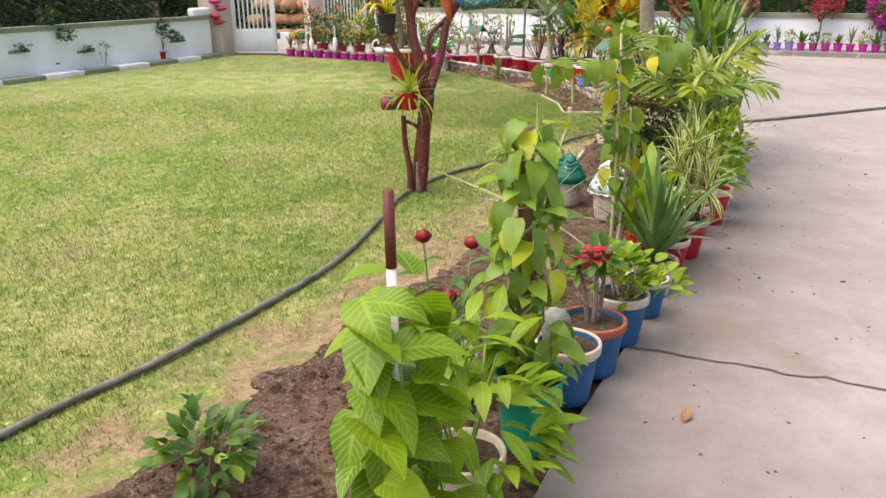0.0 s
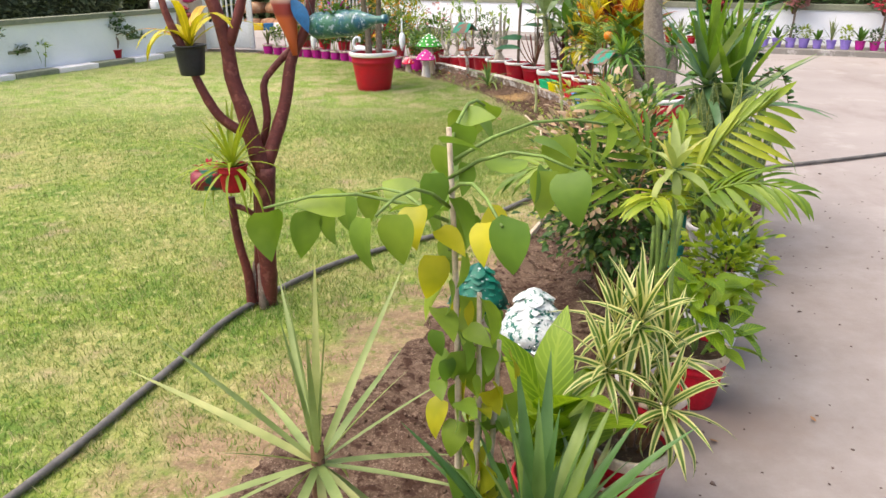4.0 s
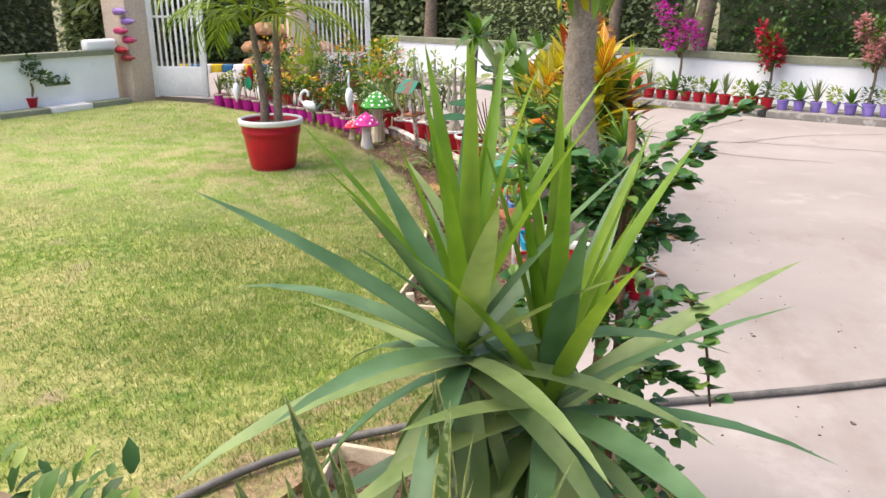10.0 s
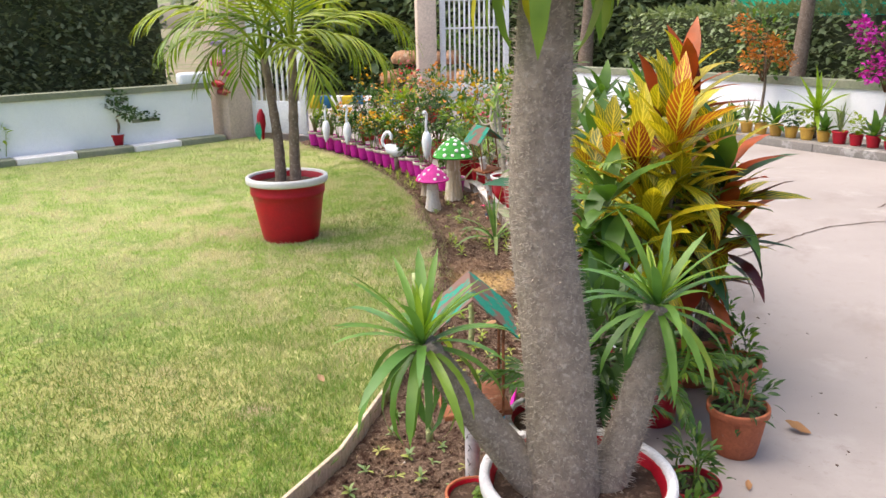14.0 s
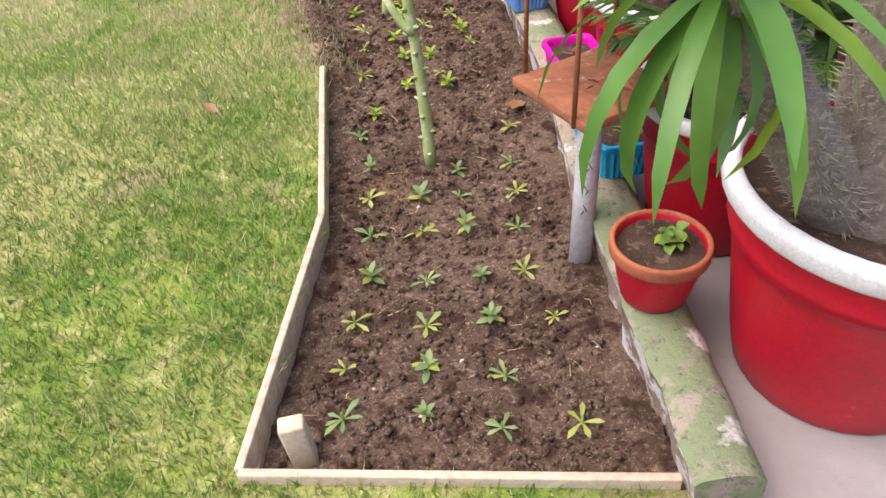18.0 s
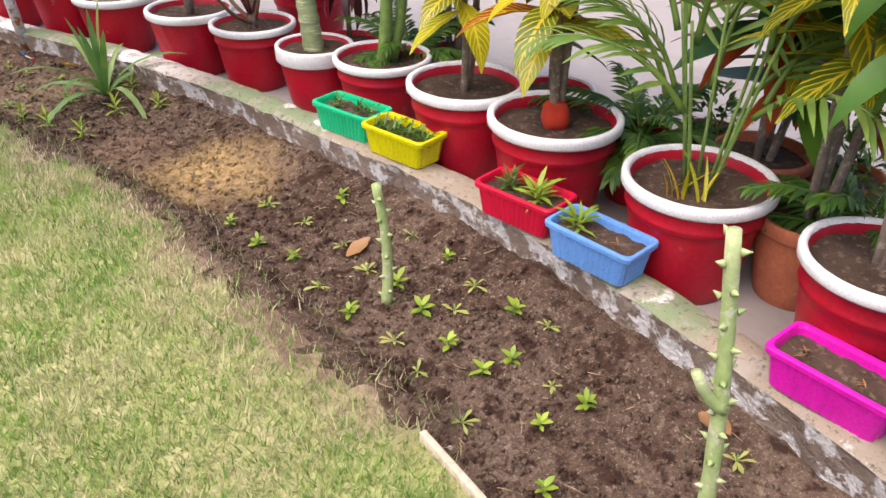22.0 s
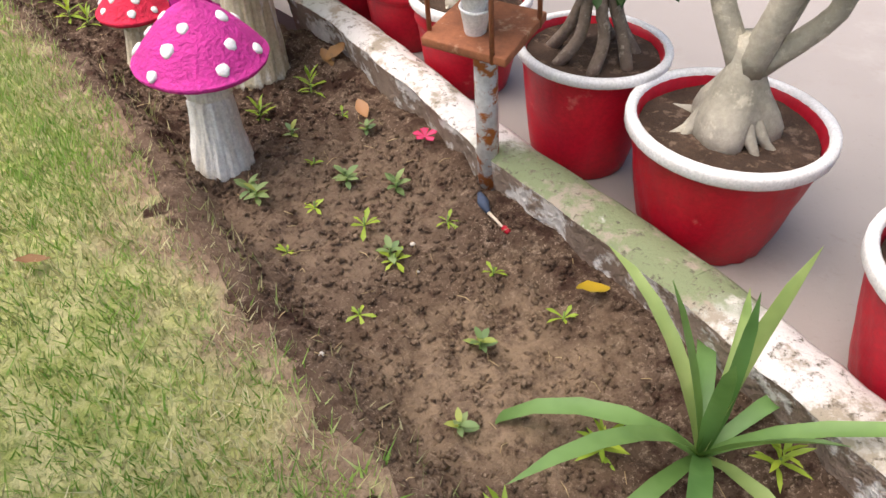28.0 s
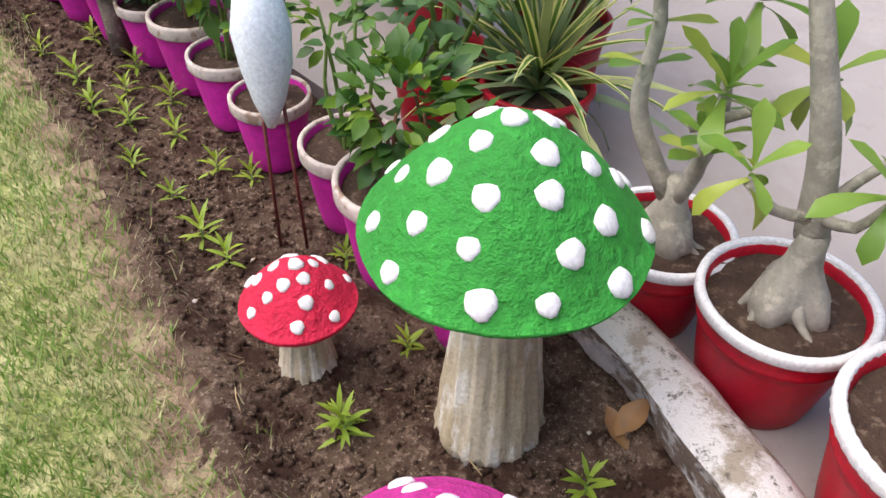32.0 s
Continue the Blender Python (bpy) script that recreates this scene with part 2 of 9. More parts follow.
def leafy(name, a, b, third=None, edge=None, vein=None, rough=0.42, trans=0.35, island=False, spots=None, edge_at=0.28, share=0.8, stripes=None):
    """A leaf: colour from a to b leaf by leaf, some in the third colour, with optional pale margin, veins or blotches; light passes through."""
    m, nt, nn, nl, p = nodes_of(name)
    if island:
        r = nn.new("ShaderNodeNewGeometry").outputs["Random Per Island"]
    else:
        r = nn.new("ShaderNodeObjectInfo").outputs["Random"]
    col = mixc(nt, r, a, b)
    if third:
        col = mixc(nt, ramp(nt, r, share, min(1.0, share + 0.08)), col, third)
    big = noise_out(nt, 9.0, 3, 0.5, "World")
    dark = mixc(nt, 1.0, col, (0.62, 0.7, 0.6), "MULTIPLY")
    col = mixc(nt, ramp(nt, big, 0.35, 0.65), dark, col)
    uv = nn.new("ShaderNodeTexCoord").outputs["UV"]
    sp = nn.new("ShaderNodeSeparateXYZ")
    nl.new(uv, sp.inputs[0])
    off = nn.new("ShaderNodeMath")
    off.operation = "SUBTRACT"
    off.inputs[1].default_value = 0.5
    nl.new(sp.outputs[0], off.inputs[0])
    ab = nn.new("ShaderNodeMath")
    ab.operation = "ABSOLUTE"
    nl.new(off.outputs[0], ab.inputs[0])
    if edge:
        col = mixc(nt, ramp(nt, ab.outputs[0], edge_at, edge_at + 0.07), col, edge)
    if stripes:
        w = noise_out(nt, 5.0, 2, 0.5, "UV", (0.4, 9.0, 1.0))
        col = mixc(nt, ramp(nt, w, 0.48, 0.58), col, stripes)
    if vein:
        # side veins that run out and up from the midrib
        ad = nn.new("ShaderNodeMath")
        ad.operation = "MULTIPLY_ADD"
        ad.inputs[1].default_value = -0.55
        nl.new(ab.outputs[0], ad.inputs[0])
        nl.new(sp.outputs[1], ad.inputs[2])
        sn = nn.new("ShaderNodeMath")
        sn.operation = "MULTIPLY"
        sn.inputs[1].default_value = 62.0
        nl.new(ad.outputs[0], sn.inputs[0])
        s2 = nn.new("ShaderNodeMath")
        s2.operation = "SINE"
        nl.new(sn.outputs[0], s2.inputs[0])
        col = mixc(nt, ramp(nt, s2.outputs[0], 0.55, 0.95), col, vein)
        mid = ramp(nt, ab.outputs[0], 0.06, 0.03)
        col = mixc(nt, mid, col, vein)
    if spots:
        col = mixc(nt, ramp(nt, noise_out(nt, 22, 3, 0.6, "World"), 0.56, 0.62), col, spots)
    nl.new(col, p.inputs["Base Color"])
    p.inputs["Roughness"].default_value = rough
    p.inputs["Specular IOR Level"].default_value = 0.4
    bump(nt, noise_out(nt, 70, 3, 0.6, "World"), 0.15, 0.003, p)
    tr = nn.new("ShaderNodeBsdfTranslucent")
    lit = mixc(nt, 1.0, col, (1.0, 1.0, 0.55), "MULTIPLY")
    nl.new(lit, tr.inputs[0])
    mx = nn.new("ShaderNodeMixShader")
    mx.inputs[0].default_value = trans
    nl.new(p.outputs[0], mx.inputs[1])
    nl.new(tr.outputs[0], mx.inputs[2])
    nl.new(mx.outputs[0], nn["Material Output"].inputs[0])
    return m


M_red = surf("red_paint", (0.45, 0.006, 0.020), (0.36, 0.008, 0.022), scale=5, fine=90, rough=0.42, bumps=0.12, vary=0.12, lo3=0.66, hi3=0.75, third=(0.52, 0.10, 0.09))
M_white = surf("white_paint", (0.80, 0.78, 0.78), (0.72, 0.69, 0.68), (0.52, 0.47, 0.43), scale=7, fine=170, rough=0.6, bumps=0.1, lo3=0.66, hi3=0.76)
M_cream = surf("cream_plastic", (0.66, 0.55, 0.44), (0.56, 0.45, 0.34), scale=9, fine=90, rough=0.6, lo3=0.66, hi3=0.74, third=(0.38, 0.28, 0.19))
M_terra = surf("terracotta", (0.42, 0.13, 0.06), (0.34, 0.10, 0.05), (0.45, 0.26, 0.17), scale=9, fine=80, rough=0.8, lo3=0.62, hi3=0.74)
M_blue = surf("blue_paint", (0.015, 0.12, 0.26), (0.012, 0.09, 0.2), (0.10, 0.18, 0.25), scale=7, rough=0.5, lo3=0.64, hi3=0.74)
M_teal = surf("green_plastic", (0.0, 0.30, 0.17), (0.0, 0.25, 0.15), scale=6, rough=0.4)
M_magenta = surf("magenta_paint", (0.56, 0.02, 0.31), (0.47, 0.02, 0.26), (0.5, 0.12, 0.3), scale=6, rough=0.5, vary=0.12, lo3=0.66, hi3=0.76)
M_purple = surf("purple_paint", (0.28, 0.20, 0.58), (0.22, 0.15, 0.48), scale=6, rough=0.5, vary=0.15)
M_ochre = surf("ochre_paint", (0.50, 0.30, 0.05), (0.42, 0.24, 0.05), scale=6, rough=0.6, vary=0.12)
M_rimdirt = surf("weathered_rim", (0.50, 0.42, 0.36), (0.60, 0.52, 0.46), (0.32, 0.22, 0.16), scale=10, rough=0.8)
M_soil = surf("soil", (0.115, 0.062, 0.038), (0.19, 0.115, 0.075), (0.24, 0.15, 0.09), scale=4, fine=45, rough=0.95, bumps=1.0, dist=0.02, lo3=0.60, hi3=0.74)
M_potsoil = surf("pot_soil", (0.055, 0.032, 0.020), (0.09, 0.054, 0.035), (0.17, 0.115, 0.08), scale=14, fine=110, rough=0.95, bumps=0.9, dist=0.01)
M_bark = surf("grey_bark", (0.24, 0.18, 0.14), (0.16, 0.12, 0.09), (0.34, 0.28, 0.22), scale=18, fine=120, rough=0.9, bumps=0.7, dist=0.006)
M_twig = surf("brown_twig", (0.20, 0.11, 0.06), (0.13, 0.07, 0.04), scale=20, fine=120, rough=0.85, bumps=0.4)
M_stemgreen = surf("green_stem", (0.18, 0.28, 0.06), (0.13, 0.2, 0.05), scale=16, rough=0.6)
M_maroon = surf("maroon_paint", (0.15, 0.035, 0.028), (0.11, 0.028, 0.024), (0.22, 0.07, 0.055), scale=9, fine=70, rough=0.55, bumps=0.5)


def concrete_mat():
    m, nt, nn, nl, p = nodes_of("driveway_concrete")
    a = noise_out(nt, 0.55, 5, 0.6, "World")
    col = mixc(nt, ramp(nt, a, 0.38, 0.66), (0.335, 0.298, 0.279), (0.27, 0.237, 0.22))
    col = mixc(nt, ramp(nt, noise_out(nt, 1.7, 6, 0.65, "World"), 0.56, 0.72), col, (0.38, 0.343, 0.322))
    col = mixc(nt, ramp(nt, noise_out(nt, 0.9, 6, 0.7, "World", (1.0, 0.55, 1.0)), 0.55, 0.70), col, (0.24, 0.20, 0.178))
    fine = noise_out(nt, 55, 5, 0.75, "World")
    col = mixc(nt, ramp(nt, fine, 0.60, 0.70), col, (0.27, 0.235, 0.215))
    col = mixc(nt, ramp(nt, noise_out(nt, 9, 6, 0.75, "World"), 0.57, 0.68), col, (0.29, 0.248, 0.226))
    # earth washed from the pots plus their soft shade, painted along the border edge
    geo = nn.new("ShaderNodeNewGeometry")
    dt = nn.new("ShaderNodeVectorMath")
    dt.operation = "DOT_PRODUCT"
    nl.new(geo.outputs["Position"], dt.inputs[0])
    dt.inputs[1].default_value = (0.905, -0.425, 0.0)
    ma = nn.new("ShaderNodeMath")
    ma.operation = "MULTIPLY_ADD"
    ma.inputs[1].default_value = -0.36
    nl.new(dt.outputs["Value"], ma.inputs[0])
    nl.new(noise_out(nt, 2.2, 7, 0.75, "World"), ma.inputs[2])
    yy = nn.new("ShaderNodeSeparateXYZ")
    nl.new(geo.outputs["Position"], yy.inputs[0])
    wa = nn.new("ShaderNodeMath")
    wa.operation = "MULTIPLY"
    nl.new(ramp(nt, ma.outputs[0], 0.26, 0.84), wa.inputs[0])
    nl.new(ramp(nt, yy.outputs[1], 8.2, 6.8), wa.inputs[1])
    wash_shade = wa.outputs[0]
    col = mixc(nt, wash_shade, col, (0.185, 0.152, 0.132))
    for (x, y, r0) in ((1.35, 3.35, 0.16), (1.55, 3.05, 0.10), (1.5, 3.95, 0.12), (2.0, 4.9, 0.14)):
        ds = nn.new("ShaderNodeVectorMath")
        ds.operation = "DISTANCE"
        nl.new(geo.outputs["Position"], ds.inputs[0])
        ds.inputs[1].default_value = (x, y, 0.0)
        m2 = nn.new("ShaderNodeMath")
        m2.operation = "MULTIPLY_ADD"
        m2.inputs[1].default_value = 0.55
        nl.new(noise_out(nt, 4, 5, 0.65, "World"), m2.inputs[0])
        nl.new(ds.outputs["Value"], m2.inputs[2])
        col = mixc(nt, ramp(nt, m2.outputs[0], r0 + 0.40, r0 + 0.18), col, (0.21, 0.165, 0.14))
    nl.new(col, p.inputs["Base Color"])
    p.inputs["Roughness"].default_value = 0.72
    bump(nt, fine, 0.25, 0.004, p)
    return m


def lawn_mat(name, blade):
    m, nt, nn, nl, p = nodes_of(name)
    big = noise_out(nt, 0.75, 4, 0.6, "World")
    mid = noise_out(nt, 3.1, 5, 0.65, "World")
    fine = noise_out(nt, 38, 4, 0.7, "World")
    small = noise_out(nt, 13, 6, 0.75, "World", (1.0, 0.8, 1.0))
    g1, g2, straw, bare = (0.114, 0.200, 0.03), (0.224, 0.285, 0.05), (0.36, 0.33, 0.135), (0.33, 0.25, 0.16)
    col = mixc(nt, ramp(nt, mid, 0.36, 0.62), g1, g2)
    col = mixc(nt, ramp(nt, big, 0.44, 0.66), col, straw if not blade else (0.35, 0.34, 0.11))
    col = mixc(nt, ramp(nt, small, 0.53, 0.63), col, (0.41, 0.395, 0.165))
    col = mixc(nt, ramp(nt, small, 0.46, 0.38), col, (0.075, 0.155, 0.022))
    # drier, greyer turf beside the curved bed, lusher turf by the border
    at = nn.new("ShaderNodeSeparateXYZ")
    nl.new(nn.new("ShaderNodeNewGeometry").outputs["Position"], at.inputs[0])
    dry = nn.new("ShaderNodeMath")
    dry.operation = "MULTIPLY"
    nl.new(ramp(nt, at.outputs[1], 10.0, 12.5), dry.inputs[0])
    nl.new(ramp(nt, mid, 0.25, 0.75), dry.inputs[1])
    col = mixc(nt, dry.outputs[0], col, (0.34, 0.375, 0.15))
    col = mixc(nt, ramp(nt, noise_out(nt, 24, 6, 0.8, "World", (1.0, 0.6, 1.0)), 0.52, 0.66), col, (0.09, 0.15, 0.025))
    if blade:
        r = nn.new("ShaderNodeNewGeometry").outputs["Random Per Island"]
        col = mixc(nt, ramp(nt, r, 0.66, 0.96), col, (0.50, 0.46, 0.24))
        col = mixc(nt, ramp(nt, r, 0.45, 0.10), col, (0.155, 0.265, 0.05))
        # brighter light painted into the straw mix by y, less where turf is greener
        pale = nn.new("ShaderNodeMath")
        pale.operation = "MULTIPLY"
        lush_shade = nn.new("ShaderNodeMapRange")
        lush_shade.inputs[1].default_value, lush_shade.inputs[2].default_value, lush_shade.inputs[3].default_value, lush_shade.inputs[4].default_value = 13.7, 14.5, 0.9, 0.5
        nl.new(at.outputs[1], lush_shade.inputs[0])
        nl.new(lush_shade.outputs[0], pale.inputs[1])
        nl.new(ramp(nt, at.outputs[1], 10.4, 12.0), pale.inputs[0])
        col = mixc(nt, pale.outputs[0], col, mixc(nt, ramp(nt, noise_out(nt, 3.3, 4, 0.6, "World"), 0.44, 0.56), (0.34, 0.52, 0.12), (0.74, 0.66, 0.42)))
    else:
        col = mixc(nt, ramp(nt, noise_out(nt, 1.9, 5, 0.6, "World"), 0.60, 0.72), col, bare)
        # trodden earth between the border and the hose: bare towards the edge line
        geo = nn.new("ShaderNodeNewGeometry")
        dt = nn.new("ShaderNodeVectorMath")
        dt.operation = "DOT_PRODUCT"
        nl.new(geo.outputs["Position"], dt.inputs[0])
        dt.inputs[1].default_value = (-0.899, 0.438, 0.0)
        mad = nn.new("ShaderNodeMath")
        mad.operation = "MULTIPLY_ADD"
        mad.inputs[1].default_value = -0.42
        nl.new(dt.outputs["Value"], mad.inputs[0])
        nl.new(noise_out(nt, 3.4, 6, 0.65, "World"), mad.inputs[2])
        earth = mixc(nt, ramp(nt, noise_out(nt, 11, 6, 0.75, "World"), 0.42, 0.6), (0.33, 0.235, 0.14), (0.19, 0.13, 0.075))
        earth = mixc(nt, ramp(nt, noise_out(nt, 7.3, 6, 0.75, "World"), 0.53, 0.62), earth, (0.15, 0.165, 0.045))
        earth = mixc(nt, ramp(nt, noise_out(nt, 60, 4, 0.7, "World"), 0.58, 0.7), earth, (0.44, 0.35, 0.24))
        col = mixc(nt, ramp(nt, mad.outputs[0], -0.52, -0.33), col, earth)
        for (x, y, r0) in ((1.03, 11.13, 0.10), (-0.05, 13.9, 0.18), (-1.05, 15.15, 0.25), (-0.7, 14.4, 0.1), (1.0, 10.45, 0.05), (0.2, 13.45, 0.12), (0.45, 13.1, 0.06), (-0.35, 14.35, 0.1)):
            ds = nn.new("ShaderNodeVectorMath")
            ds.operation = "DISTANCE"
            nl.new(geo.outputs["Position"], ds.inputs[0])
            ds.inputs[1].default_value = (x, y, 0.0)
            m2 = nn.new("ShaderNodeMath")
            m2.operation = "MULTIPLY_ADD"
            m2.inputs[1].default_value = 0.5
            nl.new(noise_out(nt, 5, 5, 0.65, "World"), m2.inputs[0])
            nl.new(ds.outputs["Value"], m2.inputs[2])
            col = mixc(nt, ramp(nt, m2.outputs[0], r0 + 0.32, r0 + 0.20), col, bare)
        col = mixc(nt, ramp(nt, fine, 0.58, 0.72), col, (0.10, 0.14, 0.02))
        # towards the curved bed the turf gives way to straw, then to soil
        pos = nn.new("ShaderNodeSeparateXYZ")
        nl.new(geo.outputs["Position"], pos.inputs[0])
        yn = nn.new("ShaderNodeMapRange")
        yn.inputs[1].default_value, yn.inputs[2].default_value = 11.0, 17.5
        nl.new(pos.outputs[1], yn.inputs[0])
        cr = nn.new("ShaderNodeValToRGB")
        pts = [(11.03, 1.39), (11.4, 1.30), (11.85, 1.14), (12.32, 1.03), (12.8, 0.78), (13.2, 0.60), (13.62, 0.36), (14.12, 0.0), (14.58, -0.26), (14.9, -0.52), (15.42, -0.95), (16.1, -1.6), (16.65, -2.3), (17.05, -3.0), (17.5, -3.55)]
        els = cr.color_ramp.elements
        els[0].position, els[1].position = (pts[0][0] - 11.0) / 6.5, 1.0
        for e, (y, x) in [(els[0], pts[0]), (els[1], pts[-1])]:
            e.color = [(x + 3.6) / 5.1] * 3 + [1.0]
        for (y, x) in pts[1:-1]:
            els.new((y - 11.0) / 6.5).color = [(x + 3.6) / 5.1] * 3 + [1.0]
        nl.new(yn.outputs[0], cr.inputs[0])
        ex = nn.new("ShaderNodeMapRange")
        ex.inputs[3].default_value, ex.inputs[4].default_value = -3.6, 1.5
        nl.new(cr.outputs[0], ex.inputs[0])
        gap = nn.new("ShaderNodeMath")
        gap.operation = "SUBTRACT"
        nl.new(ex.outputs[0], gap.inputs[0])
        nl.new(pos.outputs[0], gap.inputs[1])
        wob = nn.new("ShaderNodeMath")
        wob.operation = "MULTIPLY_ADD"
        wob.inputs[1].default_value = 0.75
        nl.new(noise_out(nt, 7, 6, 0.7, "World"), wob.inputs[0])
        nl.new(gap.outputs[0], wob.inputs[2])
        late = ramp(nt, pos.outputs[1], 10.95, 11.3)

        def zone(hi, lo):
            z = nn.new("ShaderNodeMath")
            z.operation = "MULTIPLY"
            nl.new(ramp(nt, wob.outputs[0], hi, lo), z.inputs[0])
            nl.new(late, z.inputs[1])
            return z.outputs[0]
        thatch = nn.new("ShaderNodeMath")
        thatch.operation = "MULTIPLY"
        nl.new(ramp(nt, gap.outputs[0], 1.7, 0.8), thatch.inputs[0])
        nl.new(ramp(nt, pos.outputs[1], 10.4, 11.4), thatch.inputs[1])
        col = mixc(nt, thatch.outputs[0], col, mixc(nt, ramp(nt, small, 0.42, 0.60), (0.27, 0.30, 0.09), (0.46, 0.43, 0.21)))
        col = mixc(nt, zone(0.66, 0.46), col, (0.33, 0.27, 0.155))
        col = mixc(nt, zone(0.52, 0.43), col, (0.27, 0.19, 0.125))
        col = mixc(nt, zone(0.44, 0.36), col, (0.165, 0.108, 0.073))
        bump(nt, fine, 0.9, 0.02, p)
    nl.new(col, p.inputs["Base Color"])
    p.inputs["Roughness"].default_value = 0.75
    p.inputs["Specular IOR Level"].default_value = 0.2
    if blade:
        tr = nn.new("ShaderNodeBsdfTranslucent")
        nl.new(col, tr.inputs[0])
        mx = nn.new("ShaderNodeMixShader")
        mx.inputs[0].default_value = 0.3
        nl.new(p.outputs[0], mx.inputs[1])
        nl.new(tr.outputs[0], mx.inputs[2])
        nl.new(mx.outputs[0], nn["Material Output"].inputs[0])
    return m


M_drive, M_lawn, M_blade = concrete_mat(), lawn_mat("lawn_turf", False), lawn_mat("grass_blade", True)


def kerb_mat():
    """Kerb top: stretches of moss-green, bare concrete and whitewash, chipped and grimy."""
    m, nt, nn, nl, p = nodes_of("flaking_kerb_paint")
    at = nn.new("ShaderNodeSeparateXYZ")
    nl.new(nn.new("ShaderNodeNewGeometry").outputs["Position"], at.inputs[0])
    wob = nn.new("ShaderNodeMath")
    wob.operation = "MULTIPLY_ADD"
    wob.inputs[1].default_value = 0.30
    nl.new(noise_out(nt, 6, 6, 0.7, "World"), wob.inputs[0])
    nl.new(at.outputs[1], wob.inputs[2])
    along = ramp(nt, wob.outputs[0], 9.55, 15.35)
    cr = nn.new("ShaderNodeValToRGB")
    green, tan, pale, white = (0.20, 0.235, 0.125), (0.30, 0.235, 0.17), (0.44, 0.36, 0.29), (0.62, 0.59, 0.57)
    stops = [(9.5, green), (10.2, green), (10.3, tan), (10.95, tan), (11.05, green), (11.25, green), (11.35, tan), (12.45, tan), (12.55, green), (13.10, green), (13.2, pale), (13.6, white), (13.72, white), (13.78, green), (14.24, green), (14.3, white), (14.9, white), (15.0, green)]
    els = cr.color_ramp.elements
    els[0].position, els[0].color = 0.0, (*green, 1)
    els[1].position, els[1].color = 1.0, (*green, 1)
    for y, c in stops[1:-1]:
        els.new((y + 0.15 - 9.55) / 5.8).color = (*c, 1)
    nl.new(along, cr.inputs[0])
    col = mixc(nt, ramp(nt, noise_out(nt, 9, 6, 0.7, "World"), 0.52, 0.60), cr.outputs[0], (0.33, 0.28, 0.22))
    col = mixc(nt, ramp(nt, noise_out(nt, 4.6, 6, 0.65, "World"), 0.60, 0.65), col, (0.64, 0.60, 0.56))
    fine = noise_out(nt, 48, 5, 0.75, "World")
    col = mixc(nt, ramp(nt, fine, 0.44, 0.34), col, (0.10, 0.085, 0.06))
    col = mixc(nt, ramp(nt, noise_out(nt, 21, 6, 0.75, "World"), 0.58, 0.68), col, (0.15, 0.125, 0.095))
    nl.new(col, p.inputs["Base Color"])
    p.inputs["Roughness"].default_value = 0.88
    bump(nt, fine, 0.8, 0.01, p)
    return m


M_kerb = kerb_mat()
M_kerbside = surf("crumbled_concrete", (0.33, 0.25, 0.195), (0.21, 0.15, 0.115), (0.70, 0.66, 0.63), scale=4.2, fine=38, rough=0.95, bumps=1.0, dist=0.025, lo3=0.50, hi3=0.56)
M_wallwhite = surf("whitewashed_wall", (0.86, 0.88, 0.91), (0.80, 0.83, 0.87), (0.74, 0.76, 0.78), scale=1.1, fine=140, rough=0.85, bumps=0.1, lo3=0.6, hi3=0.8)
M_coping = surf("grey_green_coping", (0.20, 0.22, 0.15), (0.26, 0.27, 0.2), scale=3, fine=30, rough=0.85)
M_pillar = surf("cream_plaster", (0.60, 0.49, 0.41), (0.55, 0.44, 0.37), scale=2, fine=30, rough=0.8)
M_gate = surf("white_gate_enamel", (0.76, 0.77, 0.80), (0.70, 0.71, 0.74), scale=3, rough=0.4, bumps=0.1)
M_hose = surf("grey_hose", (0.10, 0.095, 0.088), (0.18, 0.165, 0.15), scale=8, rough=0.5)
M_board = surf("weathered_board", (0.55, 0.46, 0.34), (0.42, 0.34, 0.25), scale=6, fine=80, rough=0.85, stretch=(1, 6, 1))
M_blackpot = surf("black_plastic", (0.02, 0.02, 0.022), (0.03, 0.03, 0.03), scale=6, rough=0.45)

L_yucca_in = leafy("yucca_young_leaf", (0.17, 0.32, 0.03), (0.28, 0.42, 0.05), rough=0.38, trans=0.4)
L_yucca = leafy("yucca_leaf", (0.10, 0.21, 0.10), (0.19, 0.30, 0.14), (0.29, 0.38, 0.15), rough=0.38, trans=0.3, share=0.6)
L_lime = leafy("lime_leaf", (0.20, 0.36, 0.02), (0.34, 0.46, 0.02), (0.12, 0.25, 0.03), trans=0.45, vein=(0.29, 0.43, 0.035))
L_pothos = leafy("pothos_leaf", (0.16, 0.30, 0.045), (0.32, 0.45, 0.05), (0.56, 0.58, 0.04), trans=0.4, rough=0.3)
L_yellow = leafy("yellowing_leaf", (0.15, 0.28, 0.04), (0.36, 0.46, 0.05), (0.58, 0.53, 0.03), trans=0.45, share=0.74)
L_dark = leafy("dark_leaf", (0.026, 0.085, 0.028), (0.055, 0.14, 0.03), (0.12, 0.24, 0.03), trans=0.2, rough=0.35, share=0.85)
L_round = leafy("round_leaf", (0.05, 0.15, 0.045), (0.10, 0.24, 0.06), (0.25, 0.40, 0.08), trans=0.25, rough=0.3, share=0.8)
L_aden = leafy("adenium_leaf", (0.17, 0.31, 0.05), (0.29, 0.42, 0.07), (0.40, 0.46, 0.08), trans=0.35, rough=0.32)
# distance haze put into the leaf colour as paler, greyer greens
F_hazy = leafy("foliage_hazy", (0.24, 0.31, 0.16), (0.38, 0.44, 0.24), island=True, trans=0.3)
